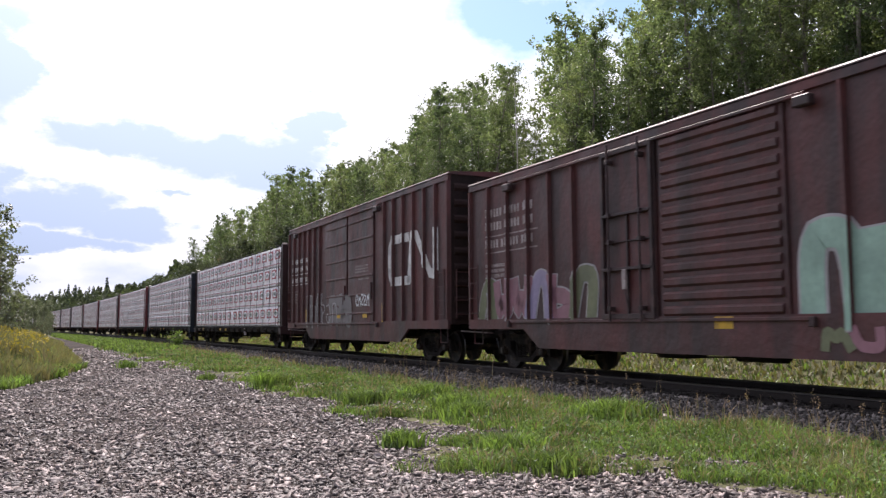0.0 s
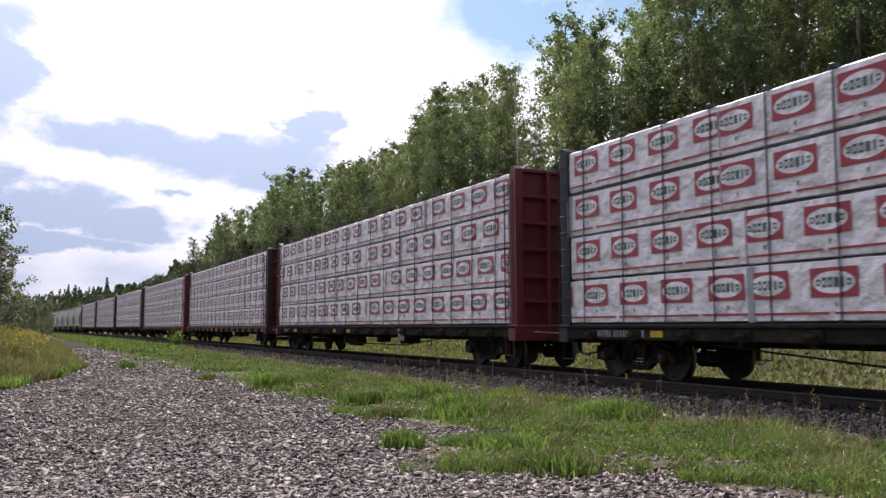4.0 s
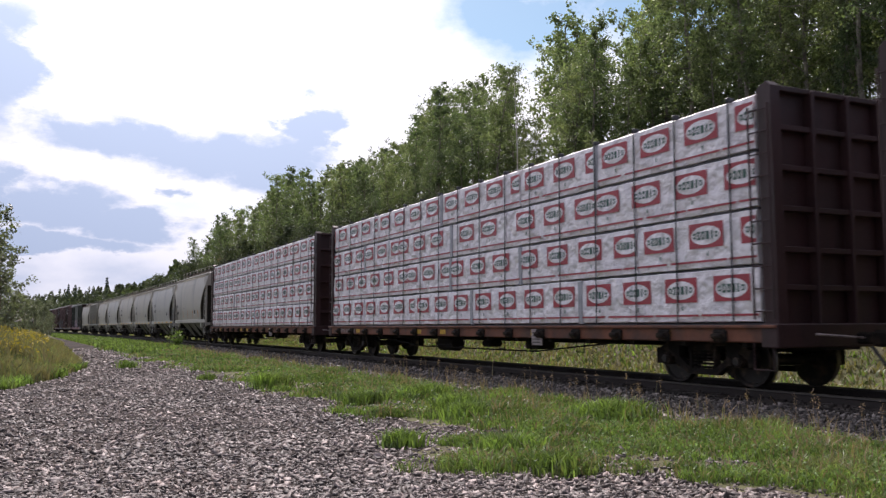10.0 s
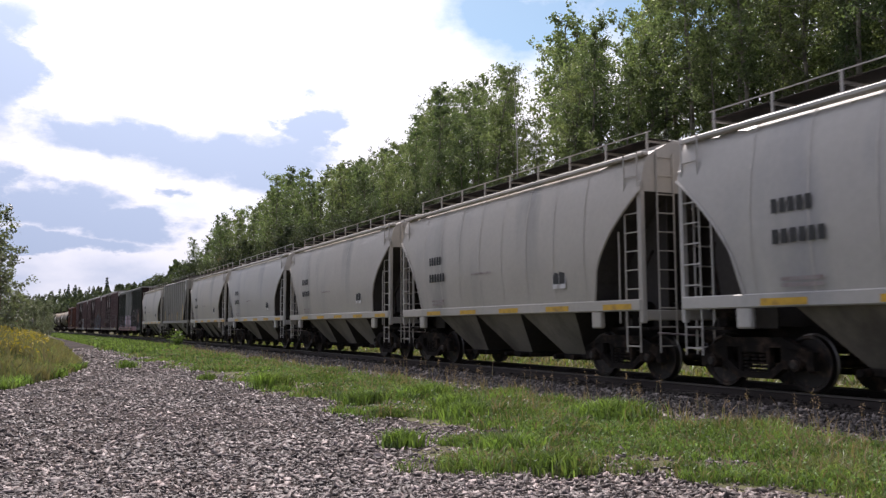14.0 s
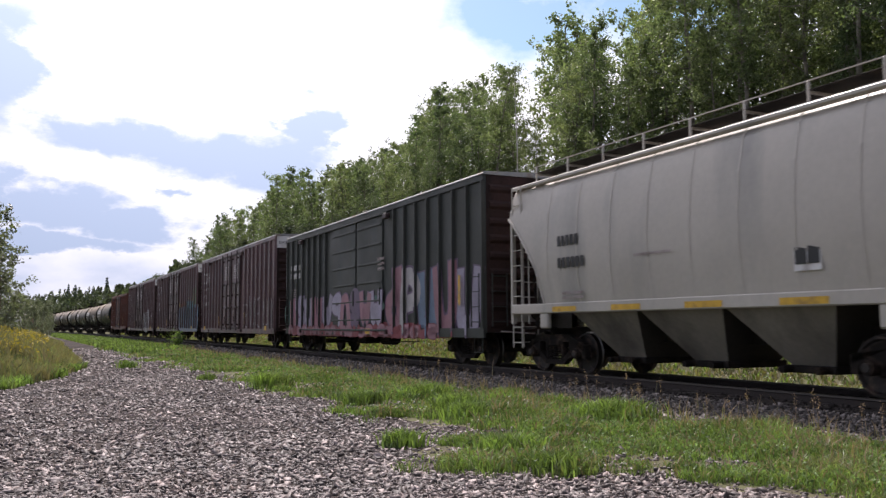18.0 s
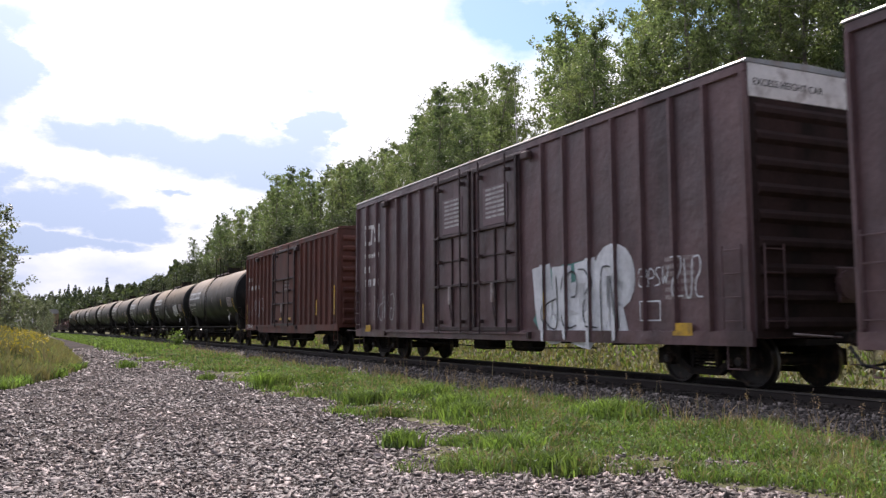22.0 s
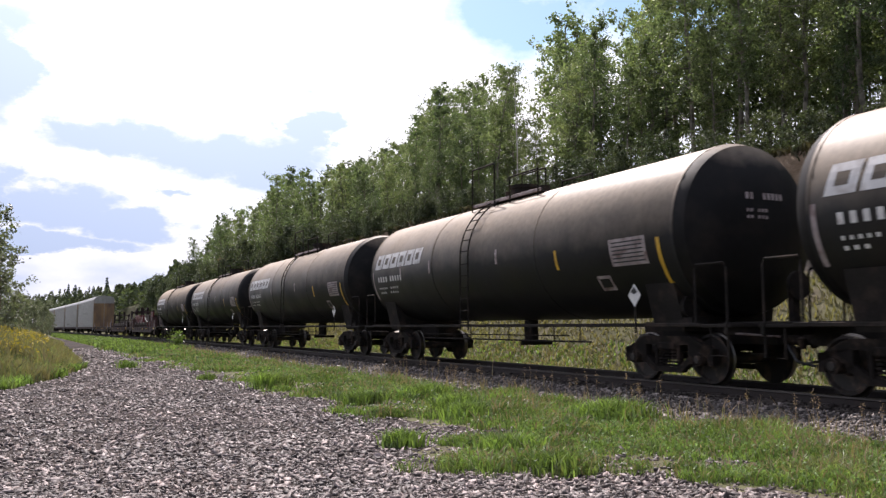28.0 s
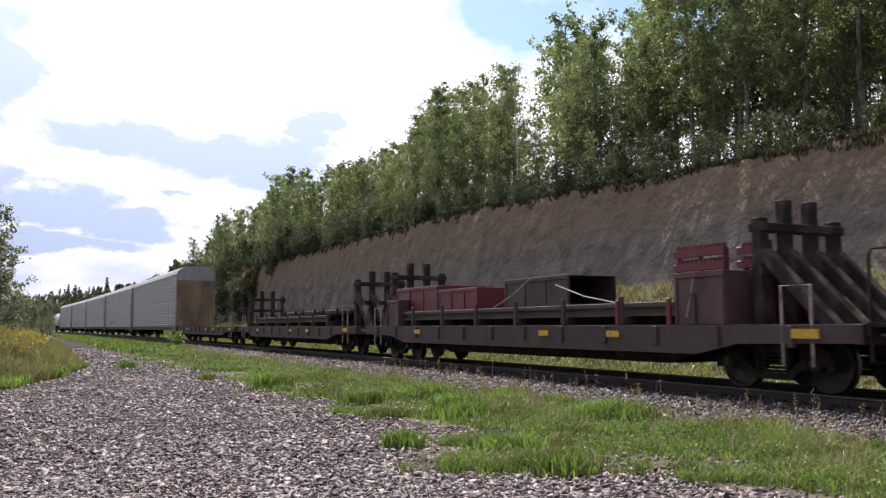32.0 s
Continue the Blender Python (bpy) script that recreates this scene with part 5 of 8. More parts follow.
                for zz in (0.06, 0.29, 0.45, 0.61, 0.93):
                    bar.box(-xw - 0.2, -xw - 0.055, yy - 0.05, yy + 0.05, z0 + (z1 - z0) * zz - 0.045, z0 + (z1 - z0) * zz + 0.045, M_GEAR, 0.01)
                part("lock_bar", bar, d)
            for q0, q1 in ((0.03, 0.28), (0.30, 0.6)):
                part("stiffener", Build().box(-xw - 0.10, -xw - 0.055, ym - 0.025, ym + 0.025, z0 + (z1 - z0) * q0, z0 + (z1 - z0) * q1, M_GEAR, 0.006), d)
            part("handle", Build().box(-xw - 0.19, -xw - 0.14, ym - 0.06, ym + 0.06, z0 + (z1 - z0) * 0.17, z0 + (z1 - z0) * 0.285, M_FADED, 0.01).tube([(-xw - 0.16, ym, z0 + (z1 - z0) * 0.17), (-xw - 0.15, ym - 0.08, z0 + (z1 - z0) * 0.07)], 0.018, M_GEAR, 5), d, "light lock handle")
            if white_end:
                pl = part("placard", Build().box(-xw - 0.075, -xw - 0.055, ym - w * 0.27, ym + w * 0.27, z0 + (z1 - z0) * 0.63, z0 + (z1 - z0) * 0.86, M_PLACARD, 0.006), d, "pale placard with lettering bars")
                bb = Build()
                bars(bb, ym + w * 0.2, z0 + (z1 - z0) * 0.835, w * 0.42, 0.06, M_WHITE, -xw - 0.08, 7, gap=0.9, words=(3, 2, 4))
                part("lettering", bb, pl)
        elif kind == "panel":
            k = 6
            for i in range(k):
                zz = z0 + (z1 - z0) * (i + 0.5) / k
                b = shared(("door_rib", y0, y1, paint.name), lambda: Build().box(-0.035, 0, y0 + 0.06, y1 - 0.06, -0.035, 0.035, paint, 0.012))
                part("door_rib", b, d, m=pose(-xw - 0.053, 0, zz))
            b = Build().box(-xw - 0.11, -xw - 0.05, y0 + 0.1, y0 + 0.17, z0 + 0.8, z0 + 1.35, paint, 0.01)
            part("handle", b, d)
        else:      # corrugated
            k = 13
            rib = shared(("corrugation", y0, y1, paint.name), lambda: Build().prism([(0, -0.09), (-0.05, -0.045), (-0.05, 0.045), (0, 0.09)], y0 + 0.1, y1 - 0.1, paint, "y"))
            for i in range(k):
                part("corrugation", rib, d, m=pose(-xw - 0.053, 0, z0 + (z1 - z0) * (i + 0.5) / k))
    # tracks above and below the doors
    b = Build()
    w = d1 - d0
    b.box(-xw - 0.12, -xw - 0.076, d0 - w * 0.1, min(hb - 0.2, d1 + w * 0.8), sill + 0.14, sill + 0.2, paint, 0.008)
    b.box(-xw - 0.12, -xw - 0.056, d0 - w * 0.1, min(hb - 0.2, d1 + w * 0.8), eave - 0.24, eave - 0.18, paint, 0.008)
    part("door_track", b, car)
    for yy in (d0 - w * 0.1, min(hb - 0.2, d1 + w * 0.8)):
        part("door_stop", Build().box(-xw - 0.2, -xw - 0.05, yy - 0.16, yy + 0.16, eave - 0.42, eave - 0.25, M_GEAR, 0.02).box(-xw - 0.16, -xw - 0.05, yy - 0.05, yy + 0.05, sill + 0.05, sill + 0.2, M_GEAR, 0.01), car)
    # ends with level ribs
    endm = end_paint or M_DARKEND
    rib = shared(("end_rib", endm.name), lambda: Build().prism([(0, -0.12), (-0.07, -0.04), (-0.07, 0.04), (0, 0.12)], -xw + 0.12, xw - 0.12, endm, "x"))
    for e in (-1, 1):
        part("end_sheet", Build().box(-xw + 0.03, xw - 0.03, e * (hb - 0.01), e * (hb + 0.006), sill + 0.14, eave - 0.01, endm, 0.003), car, "" if end_paint else "dark brown end sheet")
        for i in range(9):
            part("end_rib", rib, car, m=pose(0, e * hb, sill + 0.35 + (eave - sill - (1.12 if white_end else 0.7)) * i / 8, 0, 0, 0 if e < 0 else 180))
    if white_end:
        for e in (1, -1):
            part("end_band", Build().box(-xw + 0.01, xw - 0.01, e * hb, e * (hb + 0.02), eave - 0.56, eave - 0.01, M_WHITE, 0.004), car, "white band across the end")
    # ladders, steps, brake gear
    lad = shared(("ladder", paint.name, low_ladder), lambda: ladder_build(1.35 if low_ladder else 3.2, 0.42, 4 if low_ladder else 9, paint))
    for s in (-1, 1):
        for e in (-1, 1):
            part("ladder", lad, car, m=pose(s * (xw + 0.11), e * (hb - 0.36), sill + 0.28))
            part("ladder", lad, car, m=pose(s * (xw - 0.35), e * (hb + 0.1), sill + 0.28, 0, 0, 90))
            part("step", shared(("step", paint.name), lambda: Build().tube([(0, -0.22, 0), (0, -0.22, -0.42), (0, 0.22, -0.42), (0, 0.22, 0)], 0.018, paint, 5)), car, m=pose(s * xw, e * (hb - 0.4), sill + 0.05))
    b = Build()
    b.tube([(0.55, -hb - 0.16, sill + 1.0), (0.55, -hb - 0.1, sill + 1.0)], 0.25, paint, 14)
    b.box(0.35, 0.75, -hb - 0.1, -hb, sill + 0.7, sill + 1.3, paint, 0.02)
    part("brake_wheel", b, car)
    chassis(car, length, length / 2 - 2.55)
    if marks:
        marks(car, hb, xw, sill, eave, ribs)
    return car


def mark_part(car, name, b, label=""):
    if b.v:
        part(name, b, car, label)


def yellow_marks(car, spots, x, material=M_SAFETY):
    for (y, z, w, h) in spots:
        b = Build()
        plate(b, [(y + w / 2, z), (y - w / 2, z), (y - w / 2, z + h), (y + w / 2, z + h)], x, material)
        part("reflector", b, car)


def marks_c0(car, hb, xw, sill, eave, ribs):
    x = -xw - 0.004
    b = Build()
    bars(b, 7.1, 3.75, 2.0, 0.2, M_FADED, x, 1, words=(3, 3, 2), ribs=ribs)
    bars(b, 7.1, 3.42, 2.0, 0.2, M_FADED, x, 1, words=(3, 3, 2), ribs=ribs)
    stroke(b, [(7.1, 3.27), (4.75, 3.27)], 0.03, x, M_FADED, ribs)
    bars(b, 7.1, 2.98, 2.0, 0.2, M_FADED, x, 1, words=(2, 3, 2), ribs=ribs)
    stroke(b, [(7.1, 2.86), (4.75, 2.86)], 0.03, x, M_FADED, ribs)
    bars(b, 7.05, 2.5, 0.8, 0.08, M_FADED, x, 3, ribs=ribs)
    mark_part(car, "marking", b, "faded white lettering bars")
    sprayed(car, 7.5, 1.25, 4.9, 0.85, 6, 3, x - 0.003, ("moss", "rose", "rose", "lilac", "rose", "moss"), "ash", ribs, "faded pink and green sprayed letters", 0.42, None, 0.07)
    sprayed(car, -2.7, 1.1, 4.2, 1.3, 4, 9, x - 0.004, ("mint", "mint", "moss"), "ash", ribs, "mint and white sprayed letters", 0.42, None, 0.1)
    sprayed(car, -3.0, 0.72, 4.6, 0.26, 9, 19, -xw - 0.079, ("moss", "rose", "moss"), None, (), "small faded sprayed shapes on the sill", 0.3)
    yellow_marks(car, ((-1.05, sill + 0.02, 0.42, 0.2),), -xw - 0.08)


def marks_c1(car, hb, xw, sill, eave, ribs):
    x = -xw - 0.004
    b = Build()
    for z in (3.72, 3.38):
        bars(b, 7.4, z, 2.2, 0.18, M_WHITE, x, 1, words=(3, 3, 2), ribs=ribs)
    stroke(b, [(7.4, 3.25), (5.0, 3.25)], 0.03, x, M_WHITE, ribs)
    bars(b, 7.4, 2.92, 2.2, 0.19, M_WHITE, x, 1, words=(2, 3, 2), ribs=ribs)
    stroke(b, [(7.4, 2.82), (5.0, 2.82)], 0.03, x, M_WHITE, ribs)
    bars(b, 7.2, 2.5, 0.7, 0.07, M_FADED, x, 5, ribs=ribs)
    bars(b, -0.6, 3.1, 1.2, 0.06, M_FADED, x - 0.06, 3, words=(2, 1, 3))
    bars(b, -0.9, 2.75, 1.0, 0.06, M_FADED, x - 0.06, 2, words=(2, 3))
    mark_part(car, "marking", b, "white lettering bars and data panel")
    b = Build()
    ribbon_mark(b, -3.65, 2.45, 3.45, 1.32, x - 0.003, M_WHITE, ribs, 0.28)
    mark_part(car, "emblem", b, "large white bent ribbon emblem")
    sprayed(car, 5.3, 1.15, 2.0, 0.95, 3, 5, x - 0.006, ("stone", "stone"), "ash", ribs, "silvery sprayed tag", 0.5, None, 0.1)
    sprayed(car, 2.3, 1.15, 2.6, 0.85, 4, 6, x - 0.07, ("stone", "stone"), None, (), "rubbed grey sprayed tag", 0.55)
    sprayed(car, 3.2, 1.12, 2.0, 0.85, 3, 16, x - 0.085, ("ash", "ash"), None, (), "thin silvery sprayed lines", 0.07)
    sprayed(car, -0.75, 1.75, 1.3, 0.42, 5, 7, x - 0.09, ("white",), None, (), "small white sprayed tag", 0.2)
    yellow_marks(car, ((5.2, 1.25, 0.09, 0.5), (1.15, 1.35, 0.42, 0.18), (-1.6, 1.35, 0.42, 0.18), (-3.2, 1.2, 0.12, 0.6)), x - 0.08)


def marks_green(car, hb, xw, sill, eave, ribs):
    x = -xw - 0.004
    b = Build()
    bars(b, 8.4, 3.45, 1.1, 0.22, M_WHITE, x, 2, words=(2, 2), ribs=ribs)
    bars(b, hb - 0.9, 2.6, 0.6, 0.06, M_FADED, x, 4, ribs=ribs)
    bars(b, -1.9, 3.2, 0.6, 0.1, M_FADED, x - 0.07, 3)
    mark_part(car, "marking", b, "white lettering bars")
    b = Build()
    on_ribs(b, blob(0.6, 0.95, 16.5, 0.5, random.Random(2), 30, 0.1), x - 0.002, PAINTS["wine"], ribs, 0.1, 0.094)
    on_ribs(b, blob(8.9, 1.6, 1.3, 1.1, random.Random(12), 14, 0.2), x - 0.003, PAINTS["deep_teal"], ribs, 0.1, 0.094)
    mark_part(car, "graffiti", b, "wine red sprayed ground along the sill")
    b = Build()
    on_ribs(b, blob(-1.6, 1.7, 1.6, 0.9, random.Random(13), 14, 0.25), x - 0.068, PAINTS["deep_teal"], (), 0.1, 0.094)
    mark_part(car, "graffiti", b, "dark teal sprayed cloud")
    sprayed(car, 8.5, 1.08, 5.4, 1.05, 5, 21, x - 0.005, ("rose", "haze", "haze", "rose", "haze"), "plum", ribs, "faded pink and lilac sprayed letter", 0.40, None, 0.10)
    sprayed(car, 2.7, 1.12, 5.0, 0.95, 5, 22, x - 0.075, ("haze", "rose", "plum", "rose", "haze"), "plum", (), "faded lilac sprayed letter", 0.36, None, 0.1)
    sprayed(car, -2.6, 1.0, 6.2, 1.5, 5, 23, x - 0.005, ("rose", "ash", "blue", "rose", "haze"), "plum", ribs, "large pale sprayed letter", 0.42, None, 0.14)
    sprayed(car, 8.6, 0.80, 15.0, 0.2, 24, 24, -xw - 0.08, ("rose", "wine", "rose"), "wine", (), "small red sprayed letter on the sill", 0.35, None, 0.05)
    yellow_marks(car, ((-1.0, sill + 0.04, 0.45, 0.18), (-hb + 1.3, 1.6, 0.14, 0.8)), -xw - 0.09)


def cn_tall(seed, art):
    def marks(car, hb, xw, sill, eave, ribs):
        x = -xw - 0.004
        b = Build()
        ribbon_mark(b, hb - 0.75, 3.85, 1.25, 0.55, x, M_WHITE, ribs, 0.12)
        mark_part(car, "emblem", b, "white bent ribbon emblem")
        b = Build()
        bars(b, hb - 0.72, 3.35, 1.25, 0.14, M_WHITE, x, 1, words=(3, 4), ribs=ribs)
        bars(b, hb - 0.72, 2.85, 0.52, 0.22, M_WHITE, x, 1, ribs=ribs)
        bars(b, hb - 0.8, 2.4, 1.1, 0.23, M_WHITE, x, 1, words=(3, 3), ribs=ribs)
        bars(b, hb - 0.85, 1.75, 0.4, 0.09, M_FADED, x, 2, ribs=ribs)
        bars(b, -hb + 2.1, 2.2, 0.75, 0.08, M_FADED, x, 6, gap=0.7, words=(2, 2), ribs=ribs)
        mark_part(car, "marking", b, "white lettering bars")
        art(car, hb, x, ribs)
        yellow_marks(car, ((hb - 1.2, sill + 0.16, 0.5, 0.22), (-hb + 1.6, sill + 0.16, 0.5, 0.22), (3.4, 1.15, 0.09, 0.55), (-3.0, 1.2, 0.14, 0.6)), x - 0.08)
    return marks


def art_b2(car, hb, x, ribs):
    sprayed(car, -2.6, 1.0, 5.4, 1.45, 4, 31, x - 0.003, ("ash",), None, ribs, "grey sprayed outline letter", 0.055)
    sprayed(car, -2.5, 0.95, 5.4, 1.6, 4, 37, x - 0.006, ("stone",), None, ribs, "thin grey sprayed outline", 0.04)
    sprayed(car, 8.3, 1.0, 2.6, 1.1, 4, 32, x - 0.004, ("stone",), None, ribs, "thin pale sprayed tag", 0.05)
    sprayed(car, 4.9, 1.3, 1.6, 0.8, 3, 35, x - 0.004, ("stone",), None, ribs, "thin pale sprayed tag", 0.05)
    b = Build()
    on_ribs(b, blob(-8.1, 1.6, 1.0, 1.7, random.Random(3), 14, 0.2), x - 0.008, PAINTS["stone"], ribs, 0.1, 0.094)
    mark_part(car, "graffiti", b, "grey rubbed-out patch of spray paint")


def art_b3(car, hb, x, ribs):
    r = random.Random(4)
    b = Build()
    on_ribs(b, blob(-5.3, 1.85, 8.4, 1.9, r, 44, 0.12), x - 0.002, PAINTS["rust"], ribs, 0.1, 0.094)
    for k in range(60):
        cy, q = -1.6 - 7.2 * r.random(), r.uniform(0.06, 0.3)
        on_ribs(b, blob(cy, 2.3 + (0.25 + 0.12 * (-cy - 1.6)) * r.random() + 0.1 * r.random(), q, q * 0.8, r, 9, 0.25), x - 0.003 - 0.0004 * (k % 5), PAINTS[("rust", "ember", "yellow")[k % 3]], ribs, 0.1, 0.094)
    mark_part(car, "graffiti", b, "orange and yellow sprayed glow")
    b = Build()
    on_ribs(b, blob(-6.9, 2.2, 3.6, 1.3, r, 26, 0.14), x - 0.006, PAINTS["green"], ribs, 0.1, 0.094)
    on_ribs(b, blob(-8.3, 3.1, 0.9, 1.0, r, 16, 0.2), x - 0.004, PAINTS["green"], ribs, 0.1, 0.094)
    mark_part(car, "graffiti", b, "green sprayed cloud")
    b = Build()
    on_ribs(b, blob(-5.5, 1.4, 7.9, 1.25, r, 44, 0.07), x - 0.009, PAINTS["slate"], ribs, 0.1, 0.094)
    on_ribs(b, blob(-7.2, 1.75, 4.0, 1.1, r, 30, 0.08), x - 0.011, PAINTS["dusk"], ribs, 0.1, 0.094)
    mark_part(car, "graffiti", b, "slate blue mural ground")
    sprayed(car, -1.75, 1.0, 7.6, 1.35, 6, 43, x - 0.014, ("dusk", "slate", "blue"), "sea", ribs, "blue-grey mural letter with teal edge", 0.5, "sea", 0.09)
    sprayed(car, -2.2, 0.95, 7.0, 1.3, 5, 46, x - 0.03, ("night", "sea"), None, ribs, "dark line across the mural letters", 0.06)
    sprayed(car, -5.7, 2.3, 2.1, 0.5, 5, 42, x - 0.034, ("sea",), "night", ribs, "small blue sprayed shape", 0.42, None, 0.05)
    b = Build()
    on_ribs(b, blob(-5.8, 0.85, 7.6, 0.2, r, 26, 0.08), x - 0.085, PAINTS["slate"], (), 0.1, 0.094)
    mark_part(car, "graffiti", b, "blue-grey spray paint on the sill")


def art_b4(car, hb, x, ribs):
    b = Build()
    r = random.Random(8)
    on_ribs(b, blob(-4.3, 1.55, 3.3, 1.6, r, 22, 0.16), x - 0.002, PAINTS["teal"], ribs, 0.1, 0.094)
    mark_part(car, "graffiti", b, "teal sprayed ground")
    sprayed(car, -2.85, 0.95, 3.0, 1.25, 3, 51, x - 0.006, ("white", "white"), "white", ribs, "fat white sprayed letter", 0.62, None, 0.12)
    sprayed(car, -2.95, 0.95, 2.8, 1.3, 4, 57, x - 0.02, ("black",), None, ribs, "thin black line on the white letters", 0.045)
    sprayed(car, -6.35, 1.75, 0.75, 0.35, 4, 52, x - 0.004, ("white",), None, ribs, "small white sprayed tag", 0.12)
    sprayed(car, -7.25, 1.5, 0.75, 0.75, 3, 53, x - 0.004, ("white",), None, ribs, "small white sprayed tag", 0.12)
    sprayed(car, hb - 1.5, 1.2, 1.9, 0.9, 4, 55, x - 0.004, ("ash",), None, ribs, "thin white sprayed tag", 0.09)
    b = Build()
    stroke(b, [(-6.4, 1.15), (-6.85, 1.15), (-6.85, 1.5), (-6.4, 1.5), (-6.4, 1.15)], 0.025, x, PAINTS["white"], ribs)
    mark_part(car, "marking", b, "white framed square")


def marks_b5(car, hb, xw, sill, eave, ribs):
    x = -xw - 0.004
    b = Build()
    bars(b, hb - 0.6, 3.35, 0.5, 0.2, M_WHITE, x, 1, words=(1,), ribs=ribs)
    bars(b, hb - 0.65, 2.9, 1.7, 0.22, M_WHITE, x, 1, words=(2, 2, 2), ribs=ribs)
    bars(b, hb - 0.7, 1.75, 0.35, 0.08, M_FADED, x, 2, ribs=ribs)
    bars(b, 0.0, 3.0, 0.8, 0.1, M_FADED, x - 0.06, 3)
    mark_part(car, "marking", b, "white lettering bars")
    sprayed(car, hb - 1.5, 1.85, 0.55, 0.5, 3, 61, x - 0.004, ("ash",), None, ribs, "small white sprayed tag", 0.13)
    sprayed(car, hb - 2.25, 1.5, 1.2, 0.9, 3, 62, x - 0.004, ("ash",), None, ribs, "thin grey sprayed tag", 0.09)
    sprayed(car, hb - 0.5, 0.98, 1.2, 0.18, 5, 63, -xw - 0.082, ("white",), None, (), "small white sprayed tag on the sill", 0.12)
    yellow_marks(car, ((hb - 0.35, 1.2, 0.1, 1.0), (0.45, 1.35, 0.5, 0.1), (-0.9, 1.35, 0.5, 0.1), (-4.8, 1.5, 0.12, 0.6), (-hb + 0.35, 1.5, 0.14, 1.1)), x - 0.08)


# ---- lumber cars ----
def package_build(length, seed):
    """A bundle of boards in wrinkled plastic, seen from its long side."""
    r = random.Random(seed)
    b = Build()
    ny, nz, w, h = int(length / 0.3), 4, 1.12, 0.914
    rings = []
    for i in range(ny + 1):
        y = -length / 2 + 0.015 + (length - 0.03) * i / ny
        ring = [(w, y, 0.02), (w, y, h - 0.01)]
        ring += [(0.06, y, h + r.uniform(-0.008, 0.006)), (0.012, y, h - 0.03 + r.uniform(-0.01, 0.008))]
        for k in range(nz):
            ring.append((r.uniform(-0.009, 0.009), y, h - 0.05 - (h - 0.1) * (k + 0.5) / nz))
        ring += [(0.012, y, 0.03), (0.05, y, 0.012)]
        rings.append(ring)
    b.loft(rings, M_WRAP)
    return b


def print_build(length, seed, shift):
    """What is printed on the wrap: red panels with a white oval, and red lines along the foot."""
    r = random.Random(seed)
    b = Build()
    x = -0.015
    step = 1.22
    n = int(length / step) + 1
    for k in range(-1, n + 1):
        cy = length / 2 - shift - step * k
        w, h = 0.82, 0.43
        lo, hi = max(cy - w / 2, -length / 2 + 0.02), min(cy + w / 2, length / 2 - 0.02)
        if hi - lo < 0.08:
            continue
        plate(b, [(hi, 0.36), (lo, 0.36), (lo, 0.36 + h), (hi, 0.36 + h)], x, M_WRAPRED)
        oval = [(cy + 0.36 * math.cos(t * math.pi / 10), 0.36 + h / 2 + 0.165 * math.sin(t * math.pi / 10)) for t in range(20)]
        plate(b, clip_y(oval, lo, hi), x - 0.004, M_WRAP)
        for c in range(6):
            q = cy + 0.262 - c * 0.105
            s = 0.075 if c != 4 else 0.04
            hh = 0.072 - 0.024 * (abs(c - 2.5) > 2)
            plate(b, clip_y([(q + s / 2, 0.575 - hh), (q - s / 2, 0.575 - hh), (q - s / 2, 0.575 + hh), (q + s / 2, 0.575 + hh)], lo, hi), x - 0.008, M_WRAPINK)
            if c not in (3, 4):
                plate(b, clip_y([(q + s / 5, 0.575 - hh * 0.5), (q - s / 4, 0.575 - hh * 0.5), (q - s / 4, 0.575 + hh * 0.4), (q + s / 5, 0.575 + hh * 0.4)], lo, hi), x - 0.012, M_WRAP)
        if lo < cy - 0.28:
            plate(b, [(cy - 0.02, 0.22), (cy - 0.05, 0.22), (cy - 0.05, 0.29), (cy - 0.02, 0.29)], x, M_WRAPINK)
    y = length / 2 - 0.02
    while y > -length / 2 + 0.1:
        y2 = max(-length / 2 + 0.02, y - r.uniform(0.7, 1.6))
        plate(b, [(y, 0.115), (y2, 0.115), (y2, 0.15), (y, 0.15)], x, M_WRAPRED)
        y = y2 - r.uniform(0.01, 0.12)
    return b


